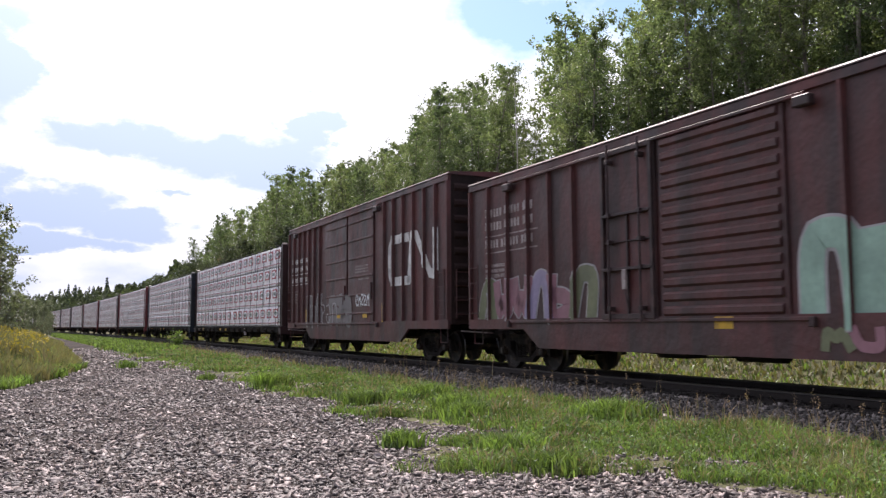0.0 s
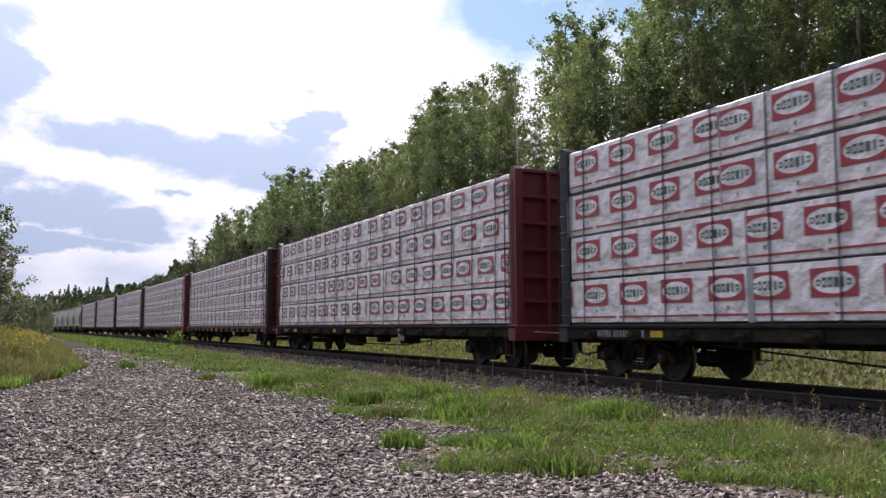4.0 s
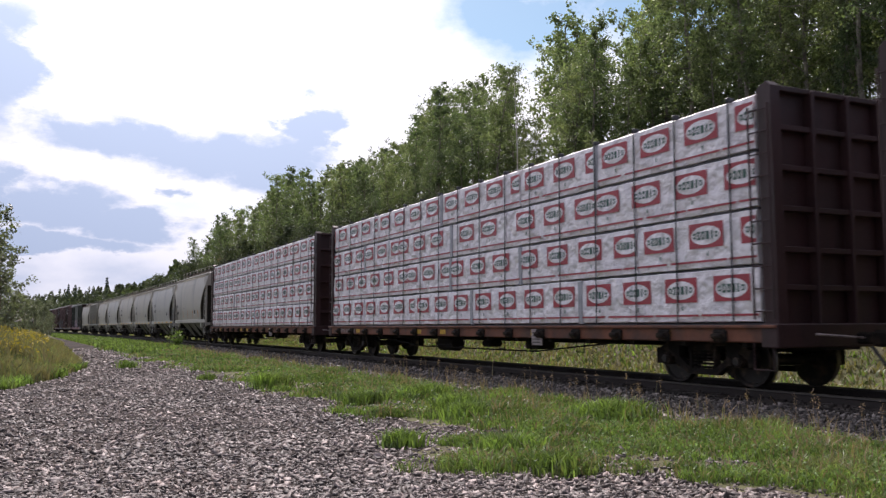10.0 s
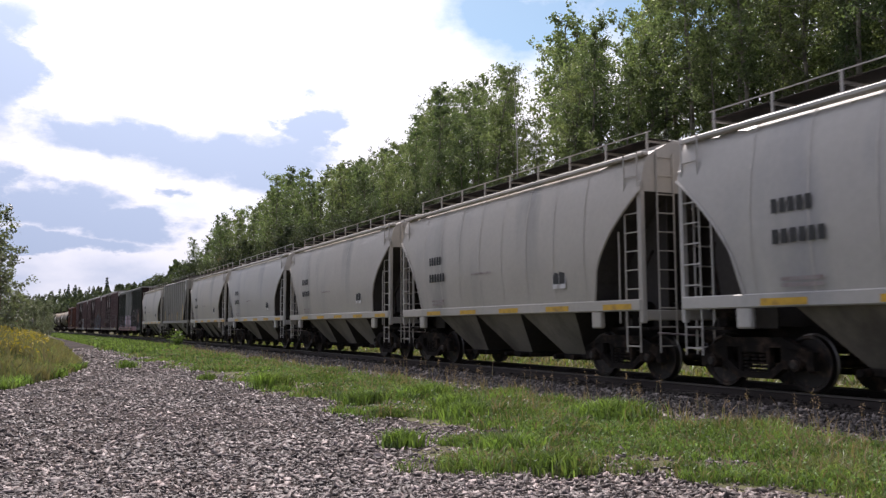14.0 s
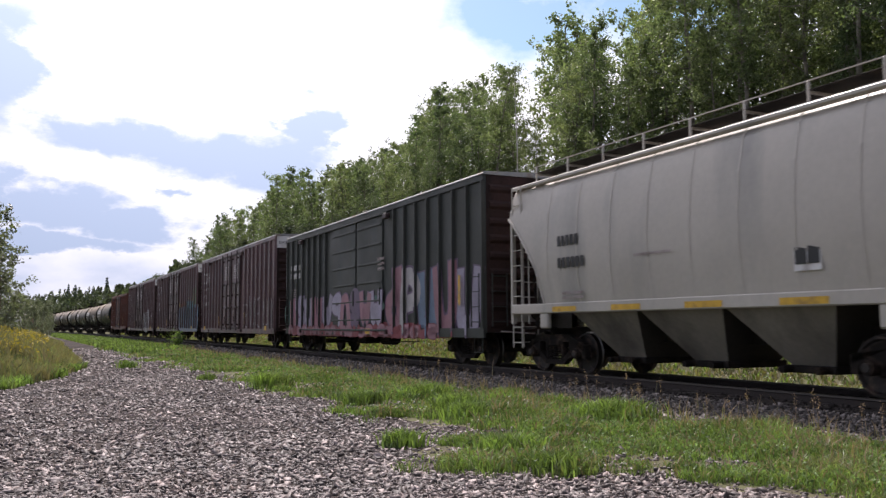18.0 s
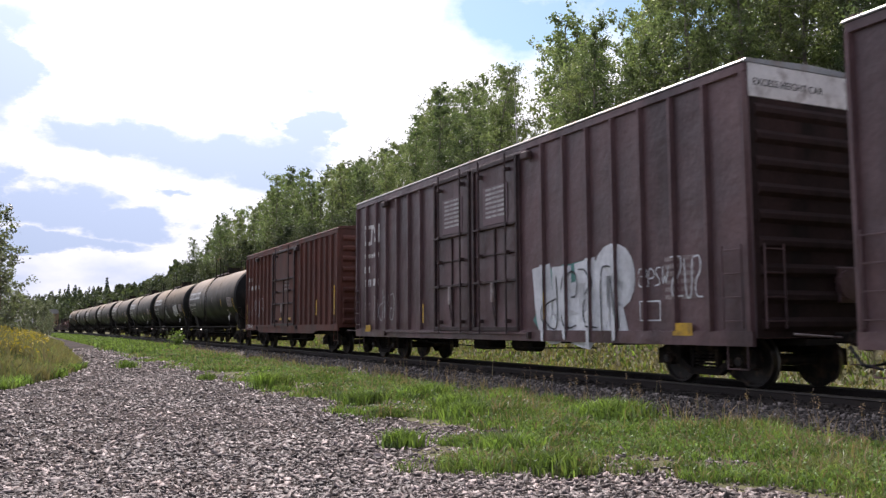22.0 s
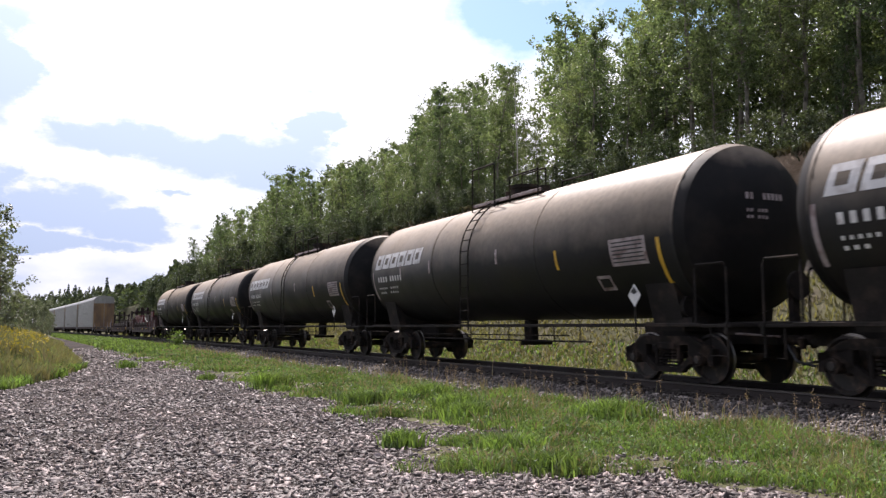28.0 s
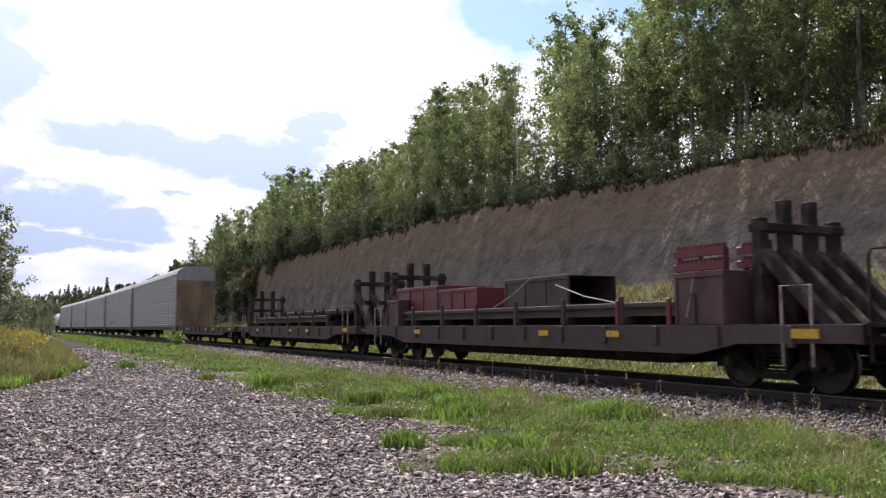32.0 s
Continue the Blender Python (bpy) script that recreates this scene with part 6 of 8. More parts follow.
def lumber_car(label, length, steel, sillmat, seed, front_steel=None):
    r = random.Random(seed)
    car = new_car("lumber_car", label, "railcar", "cars of the freight train")
    hb = length / 2 - 0.95
    deck = 1.06
    b = Build()
    for s in (-1, 1):
        b.box(s * 1.30, s * 1.42, -hb, hb, 0.78, deck - 0.03, sillmat, 0.02)
        b.box(s * 1.26, s * 1.47, -hb, hb, deck - 0.05, deck, sillmat, 0.01)
    b.box(-0.4, 0.4, -hb, hb, 0.66, deck - 0.06, M_UNDER)
    b.box(-1.3, 1.3, -hb + 0.05, hb - 0.05, deck - 0.06, deck - 0.012, M_UNDER)
    for k in range(15):
        y = -hb + 0.8 + k * (2 * hb - 1.6) / 14
        b.box(-1.3, 1.3, y - 0.06, y + 0.06, 0.7, deck - 0.06, M_UNDER)
    part("deck", b, car)
    pocket = shared(("strap_winch", sillmat.name), lambda: Build().box(-0.06, 0.02, -0.16, 0.16, -0.16, 0.06, M_CAST, 0.04).tube([(-0.09, -0.1, -0.05), (-0.09, 0.1, -0.05)], 0.05, M_CAST, 8))
    n = 15
    for k in range(n):
        y = -hb + 1.2 + k * (2 * hb - 2.4) / (n - 1)
        part("strap_winch", pocket, car, m=pose(-1.42, y, 0.93))
    # underneath: rods, hangers, reservoir
    b = Build()
    b.tube([(-1.15, -hb * 0.6, 0.72), (-1.0, -hb * 0.3, 0.46), (-1.0, hb * 0.3, 0.46), (-1.15, hb * 0.6, 0.72)], 0.018, M_UNDER, 5)
    for k in range(7):
        y = -hb * 0.5 + k * hb / 6 + r.uniform(-0.2, 0.2)
        b.tube([(-1.2, y - 0.14, 0.8), (-1.2, y - 0.14, 0.5), (-1.2, y + 0.14, 0.5), (-1.2, y + 0.14, 0.8)], 0.014, M_UNDER, 5)
    b.tube([(-0.8, 1.2, 0.55), (-0.8, 2.2, 0.55)], 0.2, M_UNDER, 10)
    b.box(-0.9, -0.4, -3.2, -2.6, 0.5, 0.75, M_UNDER, 0.04)
    b.box(-0.7, -0.3, -0.5, 0.0, 0.5, 0.7, M_UNDER, 0.06)
    part("brake_rigging", b, car)
    # bulkheads
    for e in (-1, 1):
        st = steel if e < 0 or front_steel is None else front_steel
        y0, y1 = e * (hb - 0.02), e * (hb - 0.30)
        b = Build().box(-1.36, 1.36, e * (hb - 0.2), e * (hb - 0.25), deck, 4.88, st, 0.01)
        bulk = part("bulkhead", b, car, "painted steel end bulkhead")
        for x in (-1.36, 1.16):
            part("bulkhead_post", Build().prism([(y0, deck - 0.3), (y1, deck - 0.3), (y1, 4.84), (e * (hb - 0.10), 4.92), (y0, 4.84)], x, x + 0.2, st, "x"), bulk)
        for x in (-0.45, 0.37):
            part("bulkhead_post", Build().box(x, x + 0.08, y0, e * (hb - 0.2), deck, 4.84, st, 0.01), bulk)
        for z in (1.6, 2.2, 2.85, 3.5, 4.15, 4.78):
            part("bulkhead_rib", Build().box(-1.16, 1.16, e * (hb - 0.06), e * (hb - 0.2), z, z + 0.09, st, 0.01), bulk)
        part("end_sill", Build().box(-1.44, 1.44, e * (hb + 0.02), e * (hb - 0.32), 0.7, deck + 0.02, st, 0.02), car)
        part("ladder", shared(("tall_ladder", st.name), lambda: ladder_build(3.4, 0.40, 10, st)), car, m=pose(-1.43, e * (hb - 0.24), 1.15))
        part("step", shared(("step", st.name), lambda: Build().tube([(0, -0.2, 0), (0, -0.2, -0.42), (0, 0.2, -0.42), (0, 0.2, 0)], 0.018, st, 5)), car, m=pose(-1.4, e * (hb - 0.3), 0.78))
    b = Build()
    b.box(-0.09, 0.09, -hb + 0.3, hb - 0.3, 4.55, 4.78, steel, 0.02)
    b.box(-0.02, 0.02, -hb + 0.3, hb - 0.3, deck, 4.55, steel)
    part("centre_beam", b, car)
    # the load: four layers on either side, slightly leaning inwards
    run0, run1 = -hb + 0.36, hb - 0.36
    total = run1 - run0
    for layer in range(4):
        cuts = [0.0]
        lens = [4.9, 4.9, 4.3, 3.7, 4.9, 3.05]
        while cuts[-1] < total - 2.2:
            q = r.choice(lens)
            rest = total - cuts[-1] - q
            if rest < 2.2:
                q = total - cuts[-1]
            q = min(q, 6.1)
            cuts.append(cuts[-1] + q)
        if total - cuts[-1] > 0.3:
            cuts.append(total)
        z = deck + 0.03 + layer * 0.923
        lean = -0.012 * layer
        for a, c in zip(cuts, cuts[1:]):
            q = round(c - a - 0.04, 1)
            y = run0 + (a + c) / 2
            v = r.randrange(3)
            pk = part("lumber_package", shared(("lumber_package", q, v), lambda: package_build(q, v + int(q * 10))), car, m=pose(-1.37 - lean + r.uniform(-0.012, 0.012), y, z + r.uniform(0, 0.01)))
            part("wrap_print", shared(("wrap_print", q, v), lambda: print_build(q, v, 0.35 + 0.28 * v)), pk)
            if r.random() < 0.28:
                part("seam", shared("seam", lambda: Build().box(-0.022, 0.05, -0.07, 0.07, 0.0, 0.89, M_TAPE, 0.006)), pk, m=pose(0, q / 2 + 0.01, 0))
            far = part("lumber_package", shared(("lumber_package", q, v), lambda: package_build(q, v + int(q * 10))), car, m=pose(1.37 + lean, y, z, 0, 0, 180))
        # bearers between the layers
        part("bearer", shared(("bearer", round(total, 1)), lambda: Build().box(-1.33, -0.1, -total / 2, total / 2, 0, 0.03, M_STRAP)), car, m=pose(0, 0, z - 0.034))
    strap = shared("load_strap", lambda: Build().box(-0.008, 0.004, -0.014, 0.014, -0.1, 3.71, M_STRAP).box(-0.02, 1.3, -0.014, 0.014, 3.71, 3.722, M_STRAP).box(-0.02, 0.12, -0.035, 0.035, 3.68, 3.76, M_STRAP, 0.01))
    n = 17
    for k in range(n):
        y = run0 + 0.6 + (total - 1.2) * k / (n - 1) + r.uniform(-0.05, 0.05)
        part("load_strap", strap, car, m=pose(-1.405, y, deck + 0.02, 0, 0.55, 0))
    x = -1.425
    b = Build()
    bars(b, hb - 1.2, 0.84, 1.6, 0.13, M_FADED, x, words=(2, 3))
    part("marking", b, car)
    for y in (hb - 3.2, hb - 8.4, 0.9, -hb + 7.0, -hb + 2.6):
        yellow_marks(car, ((y, 0.84, 0.34, 0.12),), x - 0.002)
    b = Build()
    b.box(-1.46, -1.42, -hb * 0.35, -hb * 0.35 - 0.42, 0.62, 0.98, M_FADED, 0.01)
    for k in range(4):
        plate(b, [(-hb * 0.35 - 0.05, 0.68 + 0.07 * k), (-hb * 0.35 - 0.37, 0.68 + 0.07 * k), (-hb * 0.35 - 0.37, 0.70 + 0.07 * k), (-hb * 0.35 - 0.05, 0.70 + 0.07 * k)], -1.463, M_DARKMARK)
    part("data_plate", b, car)
    chassis(car, length, length / 2 - 3.0)
    return car


# ---- covered hoppers ----
def hopper(label, length, paint, style, seed, stripe=M_SAFETY):
    car = new_car("covered_hopper", label, "railcar", "cars of the freight train")
    r = random.Random(seed)
    hb = length / 2 - (1.08 if style == "ribbed" else 0.52)
    he = hb + (0.5 if style == "ribbed" else 0.0)       # end of the frame
    ribbed = style == "ribbed"
    tall = {"ribbed": 1.10, "orange": 1.14}.get(style, 1.07)

    def up(z):
        """Heights over the side sill, stretched to the car's own height."""
        return 1.5 + (z - 1.5) * tall
    if ribbed:
        sec = [(1.48, 1.5), (1.48, 2.0), (1.48, 3.0), (1.48, 3.6), (1.48, 4.12), (1.40, 4.2), (0.75, 4.40), (0.0, 4.46)]
        reach, low_end, power = 1.5, 3.55, 1.0
    else:
        sec = [(1.46, 1.5), (1.50, 1.8), (1.56, 2.3), (1.56, 2.8), (1.50, 3.4), (1.36, 3.95), (1.26, 4.12), (0.75, 4.36), (0.0, 4.42)]
        reach, low_end, power = 1.5, 3.45, 0.52
    sec, low_end = [(x, up(z)) for x, z in sec], up(low_end)
    zs, xs = [p[1] for p in sec], [p[0] for p in sec]

    def ring(y, inset=0.0):
        e = max(0.0, (abs(y) - (hb - reach)) / reach)
        zmin = 1.5 + (low_end - 1.5) * e ** power
        top = [zmin + (zs[-1] - zmin) * k / 12 for k in range(13)]
        half = [(float(np.interp(z, zs, xs)) - inset, z) for z in top]
        return [(-x, y, z) for x, z in half] + [(x, y, z) for x, z in half[::-1][1:]]
    ys = sorted(set([-hb, -hb + 0.1, -hb + 0.3, -hb + 0.6, -hb + 0.95, -hb + 1.2, -hb + 1.35, -hb + 1.44, -hb + reach] + [hb - q for q in (0, 0.1, 0.3, 0.6, 0.95, 1.2, 1.35, 1.44, reach)] + [k * 0.5 for k in range(-int((hb - reach) * 2), int((hb - reach) * 2) + 1)]))
    b = Build()
    rings = [ring(y) for y in ys]
    b.loft(rings, paint, closed=False, caps=False)
    part("body", b, car, smooth=True)
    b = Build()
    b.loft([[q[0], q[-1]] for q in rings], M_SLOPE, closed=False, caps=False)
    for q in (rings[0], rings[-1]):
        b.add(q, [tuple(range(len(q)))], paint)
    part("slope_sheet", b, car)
    # edge beads of the side sheets, seams, eaves
    b = Build()
    for s in (-1, 1):
        for e in (-1, 1):
            edge = []
            for k in range(10):
                y = e * (hb - reach * k / 9)
                q = ring(y)
                p = q[0] if s < 0 else q[-1]
                edge.append((p[0] + s * 0.01, p[1], p[2]))
            b.tube(edge, 0.03, paint, 5)
        b.box(s * 1.24, s * (1.50 if ribbed else 1.40), -hb, hb, up(4.09), up(4.17), paint, 0.02)
    part("eave", b, car)
    if ribbed:
        post = shared(("hopper_post", paint.name), lambda: Build().prism([(-0.05, 0), (-0.03, -0.07), (0.03, -0.07), (0.05, 0)], 1.5, up(4.1), paint, "z"))
        n = 11
        for k in range(n):
            y = -hb + reach * 0.62 + (2 * hb - reach * 1.24) * k / (n - 1)
            e = max(0.0, (abs(y) - (hb - reach)) / reach)
            if e > 0:
                zb = 1.5 + (low_end - 1.5) * e
                me = shared(("hopper_post", paint.name, round(zb, 1)), lambda: Build().prism([(-0.05, 0), (-0.03, -0.07), (0.03, -0.07), (0.05, 0)], zb, up(4.1), paint, "z"))
            else:
                me = post
            part("side_post", me, car, m=pose(-1.48, y, 0, 0, 0, -90))
            part("side_post", me, car, m=pose(1.48, y, 0, 0, 0, 90))
    else:
        n = 8
        seam = shared(("weld_seam", paint.name, tall), lambda: Build().loft([[(-x - 0.006, yy, z) for x, z in zip(xs[:7], zs[:7])] for yy in (-0.02, 0.02)], paint, closed=False, caps=False))
        for k in range(n):
            y = -hb + reach + 0.25 + (2 * hb - 2 * reach - 0.5) * k / (n - 1)
            part("weld_seam", seam, car, m=pose(0, y, 0))
    # side sills and end frames
    b = Build()
    for s in (-1, 1):
        b.box(s * 1.36, s * 1.50, -he + 0.05, he - 0.05, 1.33, 1.55, paint, 0.02)
        for e in (-1, 1):
            b.box(s * 1.36, s * 1.47, e * hb, e * (hb - 0.10), 1.1, low_end + 0.2, paint, 0.02)
            b.box(s * 1.36, s * 1.49, e * (hb - 1.3), e * (hb - 1.62), 1.0, 1.34, paint, 0.03)
    part("side_sill", b, car)
    b = Build()
    for e in (-1, 1):
        b.box(-1.36, 1.36, e * he, e * (he - 0.08), 1.15, 1.35, paint, 0.02)
        b.box(-1.36, 1.36, e * he, e * (hb - 0.9), 0.98, 1.03, M_UNDER)
        b.box(-0.12, 0.12, e * (hb - 0.3), e * (hb - 0.45), 1.03, low_end, M_UNDER, 0.02)
        b.box(-0.55, -0.2, e * (hb - 0.2), e * (hb - 0.7), 1.03, 1.5, M_UNDER, 0.03)
    b.box(-0.35, 0.35, -he, he, 0.72, 1.02, M_UNDER)
    part("end_frame", b, car)
    # shear plates under the slope sheets, and the brake gear on the end decks
    for e in (-1, 1):
        edge = [(e * (hb - reach * k / 8), ring(e * (hb - reach * k / 8))[0][2] - 0.02) for k in range(9)]
        for x in (-0.75, 0.75):
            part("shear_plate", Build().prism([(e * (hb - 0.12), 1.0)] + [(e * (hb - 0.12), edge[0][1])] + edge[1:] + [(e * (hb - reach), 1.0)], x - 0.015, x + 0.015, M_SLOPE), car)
        part("brake_cylinder", Build().tube([(-1.0, e * (hb - 0.95), 1.35), (-1.0, e * (hb - 0.4), 1.35)], 0.17, M_CAST, 12).box(-1.15, -0.8, e * (hb - 0.75), e * (hb - 0.55), 1.03, 1.3, M_CAST, 0.02), car)
        part("brake_pipe", Build().tube([(-1.05, e * (hb - 0.5), 1.5), (-1.1, e * (hb - 0.45), 2.1), (-0.95, e * (hb - 0.3), 2.5)], 0.03, M_CAST, 6), car)
    # hopper bays
    bays = 2 if style == "two" or ribbed else 3
    span = (2 * hb - 2 * 2.35) / bays
    for k in range(bays):
        y = -hb + 2.35 + span * (k + 0.5)
        b = Build()
        w = span * 0.5
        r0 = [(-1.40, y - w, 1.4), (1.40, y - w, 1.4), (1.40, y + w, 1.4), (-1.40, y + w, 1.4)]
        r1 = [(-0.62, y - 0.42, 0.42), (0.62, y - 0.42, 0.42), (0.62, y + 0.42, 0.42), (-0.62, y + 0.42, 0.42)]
        # end faces of a bay take the darker colour, their shade painted in
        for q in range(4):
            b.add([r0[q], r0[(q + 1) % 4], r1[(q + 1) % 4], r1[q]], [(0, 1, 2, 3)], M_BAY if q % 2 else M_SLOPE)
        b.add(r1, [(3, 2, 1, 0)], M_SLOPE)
        bay = part("hopper_bay", b, car)
        b = Build()
        b.box(-0.72, 0.72, y - 0.5, y + 0.5, 0.30, 0.42, M_UNDER, 0.02)
        b.tube([(-0.95, y - 0.35, 0.36), (-0.6, y - 0.35, 0.36)], 0.06, M_CAST, 8)
        b.tube([(-0.95, y + 0.35, 0.36), (-0.6, y + 0.35, 0.36)], 0.06, M_CAST, 8)
        part("outlet_gate", b, bay)
    # roof: hatches, running board and its posts
    for k in range(4):
        y = -hb * 0.72 + hb * 0.48 * k
        part("hatch", Build().box(-0.32, 0.32, y - hb * 0.2, y + hb * 0.2, up(4.42), up(4.55), paint, 0.03), car)
    b = Build()
    for s in (-1, 1):
        b.box(s * 0.42, s * 0.95, -hb + 0.3, hb - 0.3, up(4.47), up(4.49), M_UNDER, 0.005)
        b.tube([(s * 0.95, -hb + 0.3, up(4.62)), (s * 0.95, hb - 0.3, up(4.62))], 0.014, paint, 5)
        n = 9
        for k in range(n):
            y = -hb + 0.4 + (2 * hb - 0.8) * k / (n - 1)
            b.box(s * 0.93, s * 0.97, y - 0.022, y + 0.022, up(4.2), up(4.62), paint, 0.006)
            b.box(s * 0.4, s * 0.95, y - 0.02, y + 0.02, up(4.43), up(4.47), paint)
    part("running_board", b, car)
    lad = shared(("hopper_ladder", paint.name, tall), lambda: ladder_build(up(4.15), 0.40, 11, paint, 0.55))
    for e in (-1, 1):
        part("ladder", lad, car, m=pose(-1.46, e * (he - 0.30), 0.0))
        part("ladder", lad, car, m=pose(-0.9, e * (he + 0.03), 0.0, 0, 0, 90))
        part("brace", shared(("hopper_brace", paint.name), lambda: Build().tube([(-1.42, 0, 1.1), (-1.42, 0, 2.6), (-1.36, 0.1, 3.0)], 0.02, paint, 5)), car, m=pose(0, e * (hb - 0.75), 0))
    chassis(car, length, length / 2 - 1.75)

    def side_x(z):
        return -float(np.interp(z, zs, xs)) - 0.012
    b = Build()
    y, lift = hb - (1.2 if style == "orange" else 2.2), 0.0 if style in ("orange", "ribbed") else 0.3
    for (z, w, h, q) in ((2.45 + lift, 0.8, 0.22, 1), (1.98 + lift, 1.02, 0.22, 1)):
        bars(b, y, z, w, h, M_DARKMARK, min(side_x(z), side_x(z + h)) - 0.014, 1)
    bars(b, y - 0.1, 1.72, 0.75, 0.06, M_FADED, side_x(1.95) - 0.012, 2, words=(2, 2))
    bars(b, y - 2.6, 2.35, 1.0, 0.05, M_FADED, side_x(2.35) - 0.012, 1, words=(2, 3))
    part("marking", b, car, "black lettering bars")
    b, qy = Build(), -hb + (3.65 if style == "orange" else 4.2 if ribbed else 2.95)
    plate(b, [(qy, 1.85), (qy - 0.5, 1.85), (qy - 0.5, 2.2), (qy, 2.2)], side_x(2.0) - 0.004, M_WHITE)
    for q in (0, 1):
        plate(b, [(qy - 0.03 - q * 0.235, 1.95), (qy - 0.24 - q * 0.235, 1.95), (qy - 0.24 - q * 0.235, 2.17), (qy - 0.03 - q * 0.235, 2.22)], side_x(2.0) - 0.012, M_DARKMARK)
    part("data_panel", b, car, "small black and white data panel")
    if style == "orange":
        spots = [(hb - 3.8 - 1.9 * k, 1.68, 0.13, 0.5) for k in range(4)]
        for (yy, z, w, h) in spots:
            bb = Build()
            bb.add([(side_x(z) - 0.006, yy + w / 2, z), (side_x(z) - 0.006, yy - w / 2, z), (side_x(z + h) - 0.006, yy - w / 2, z + h), (side_x(z + h) - 0.006, yy + w / 2, z + h)], [(0, 1, 2, 3)], M_ORANGE)
            part("reflector", bb, car)
    elif ribbed:
        yellow_marks(car, [(hb - 1.35, 1.56, 0.14, 0.75), (hb - 3.4, 1.56, 0.09, 0.5), (0.6, 1.56, 0.09, 0.5), (-1.7, 1.56, 0.16, 0.6), (-4.0, 1.56, 0.14, 1.1)], -1.556)
        bb = Build()
        plate(bb, [(-hb + 1.0, 3.75), (-hb + 0.55, 3.75), (-hb + 0.55, 4.15), (-hb + 1.0, 4.15)], -1.49, M_WHITE)
        part("data_panel", bb, car)
    else:
        yellow_marks(car, [(hb - 2.3 - 2.1 * k, 1.36, 0.9, 0.11) for k in range(5)], -1.506)
    return car


# ---- tank cars ----
def tank_car(label, length, seed, tag=None, paint=M_TANK, logo=M_WHITE, wide=False):
    car = new_car("tank_car", label, "railcar", "cars of the freight train")
    r = random.Random(seed)
    hb = length / 2 - 0.8
    R, zc = (1.60, 2.80) if wide else (1.55, 2.77)
    prof = [(-hb, 0.0), (-hb + 0.02, 0.55), (-hb + 0.09, 0.95), (-hb + 0.22, 1.25), (-hb + 0.40, R - 0.07), (-hb + 0.62, R)]
    prof = prof + [(-y, q) for y, q in prof[::-1]]
    n = 48
    b = Build()
    rings = [[(q * math.sin(2 * math.pi * k / n), y, zc + q * math.cos(2 * math.pi * k / n)) for k in range(n)] for y, q in prof]
    rings[0] = [(1e-3 * math.sin(2 * math.pi * k / n), -hb, zc + 1e-3 * math.cos(2 * math.pi * k / n)) for k in range(n)]
    rings[-1] = [(1e-3 * math.sin(2 * math.pi * k / n), hb, zc + 1e-3 * math.cos(2 * math.pi * k / n)) for k in range(n)]
    k = len(rings) // 2
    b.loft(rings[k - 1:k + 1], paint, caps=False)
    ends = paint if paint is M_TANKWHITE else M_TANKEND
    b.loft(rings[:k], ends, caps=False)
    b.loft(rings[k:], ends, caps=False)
    part("tank", b, car, smooth=True)
    band = shared(("tank_band", paint.name, wide), lambda: Build().loft([[((R + dr) * math.sin(2 * math.pi * k / 40), dy, zc + (R + dr) * math.cos(2 * math.pi * k / 40)) for k in range(40)] for dy, dr in ((-0.04, 0), (-0.03, 0.012), (0.03, 0.012), (0.04, 0))], paint, caps=False), True)
    for y in (-hb + 0.66, -hb * 0.34, hb * 0.34, hb - 0.66):
        part("weld_band", band, car, m=pose(0, y, 0))
    # sills, saddles, walkway
    for e in (-1, 1):
        part("sill", Build().box(-0.36, 0.36, e * (length / 2 - 0.35), e * (hb - 3.0), 0.72, 1.12, M_UNDER, 0.02), car)
        part("saddle", Build().prism([(-1.05, 0.95), (1.05, 0.95), (1.28, 1.85), (0.9, 1.42), (0, 1.17), (-0.9, 1.42), (-1.28, 1.85)], e * (hb - 1.0), e * (hb - 1.8), M_UNDER, "y"), car)
        part("end_platform", Build().box(-1.42, 1.42, e * (length / 2 - 0.3), e * (hb - 0.35), 1.02, 1.08, M_UNDER, 0.01).box(-1.44, 1.44, e * (length / 2 - 0.36), e * (length / 2 - 0.44), 0.9, 1.1, M_UNDER, 0.01), car)
    for s in (-1, 1):
        part("side_rail", Build().box(s * 1.36, s * 1.44, -hb + 0.2, hb - 0.2, 1.03, 1.10, M_UNDER, 0.01), car)
    b = Build()
    b.tube([(-1.25, -hb * 0.55, 0.72), (-1.25, hb * 0.5, 0.72)], 0.02, M_UNDER, 5)
    b.tube([(-1.25, -hb * 0.45, 0.84), (-1.25, hb * 0.5, 0.84)], 0.014, M_UNDER, 5)
    for k in range(9):
        y = -hb * 0.5 + k * hb * 0.125
        b.tube([(-1.25, y, 1.05), (-1.25, y, 0.7)], 0.016, M_UNDER, 5)
    b.tube([(0, 0, 1.2), (0, 0, 0.6)], 0.18, M_UNDER, 10)
    b.tube([(-0.45, -0.25, 0.62), (0.45, -0.25, 0.62)], 0.06, M_UNDER, 6)
    part("piping", b, car)
    b = Build()
    b.tube([(-0.95, -hb + 0.9, 1.4), (-0.95, -hb + 1.75, 1.4)], 0.21, M_UNDER, 14)
    b.box(-1.1, -0.75, -hb + 0.75, -hb + 1.45, 1.08, 1.2, M_UNDER)
    part("air_reservoir", b, car)
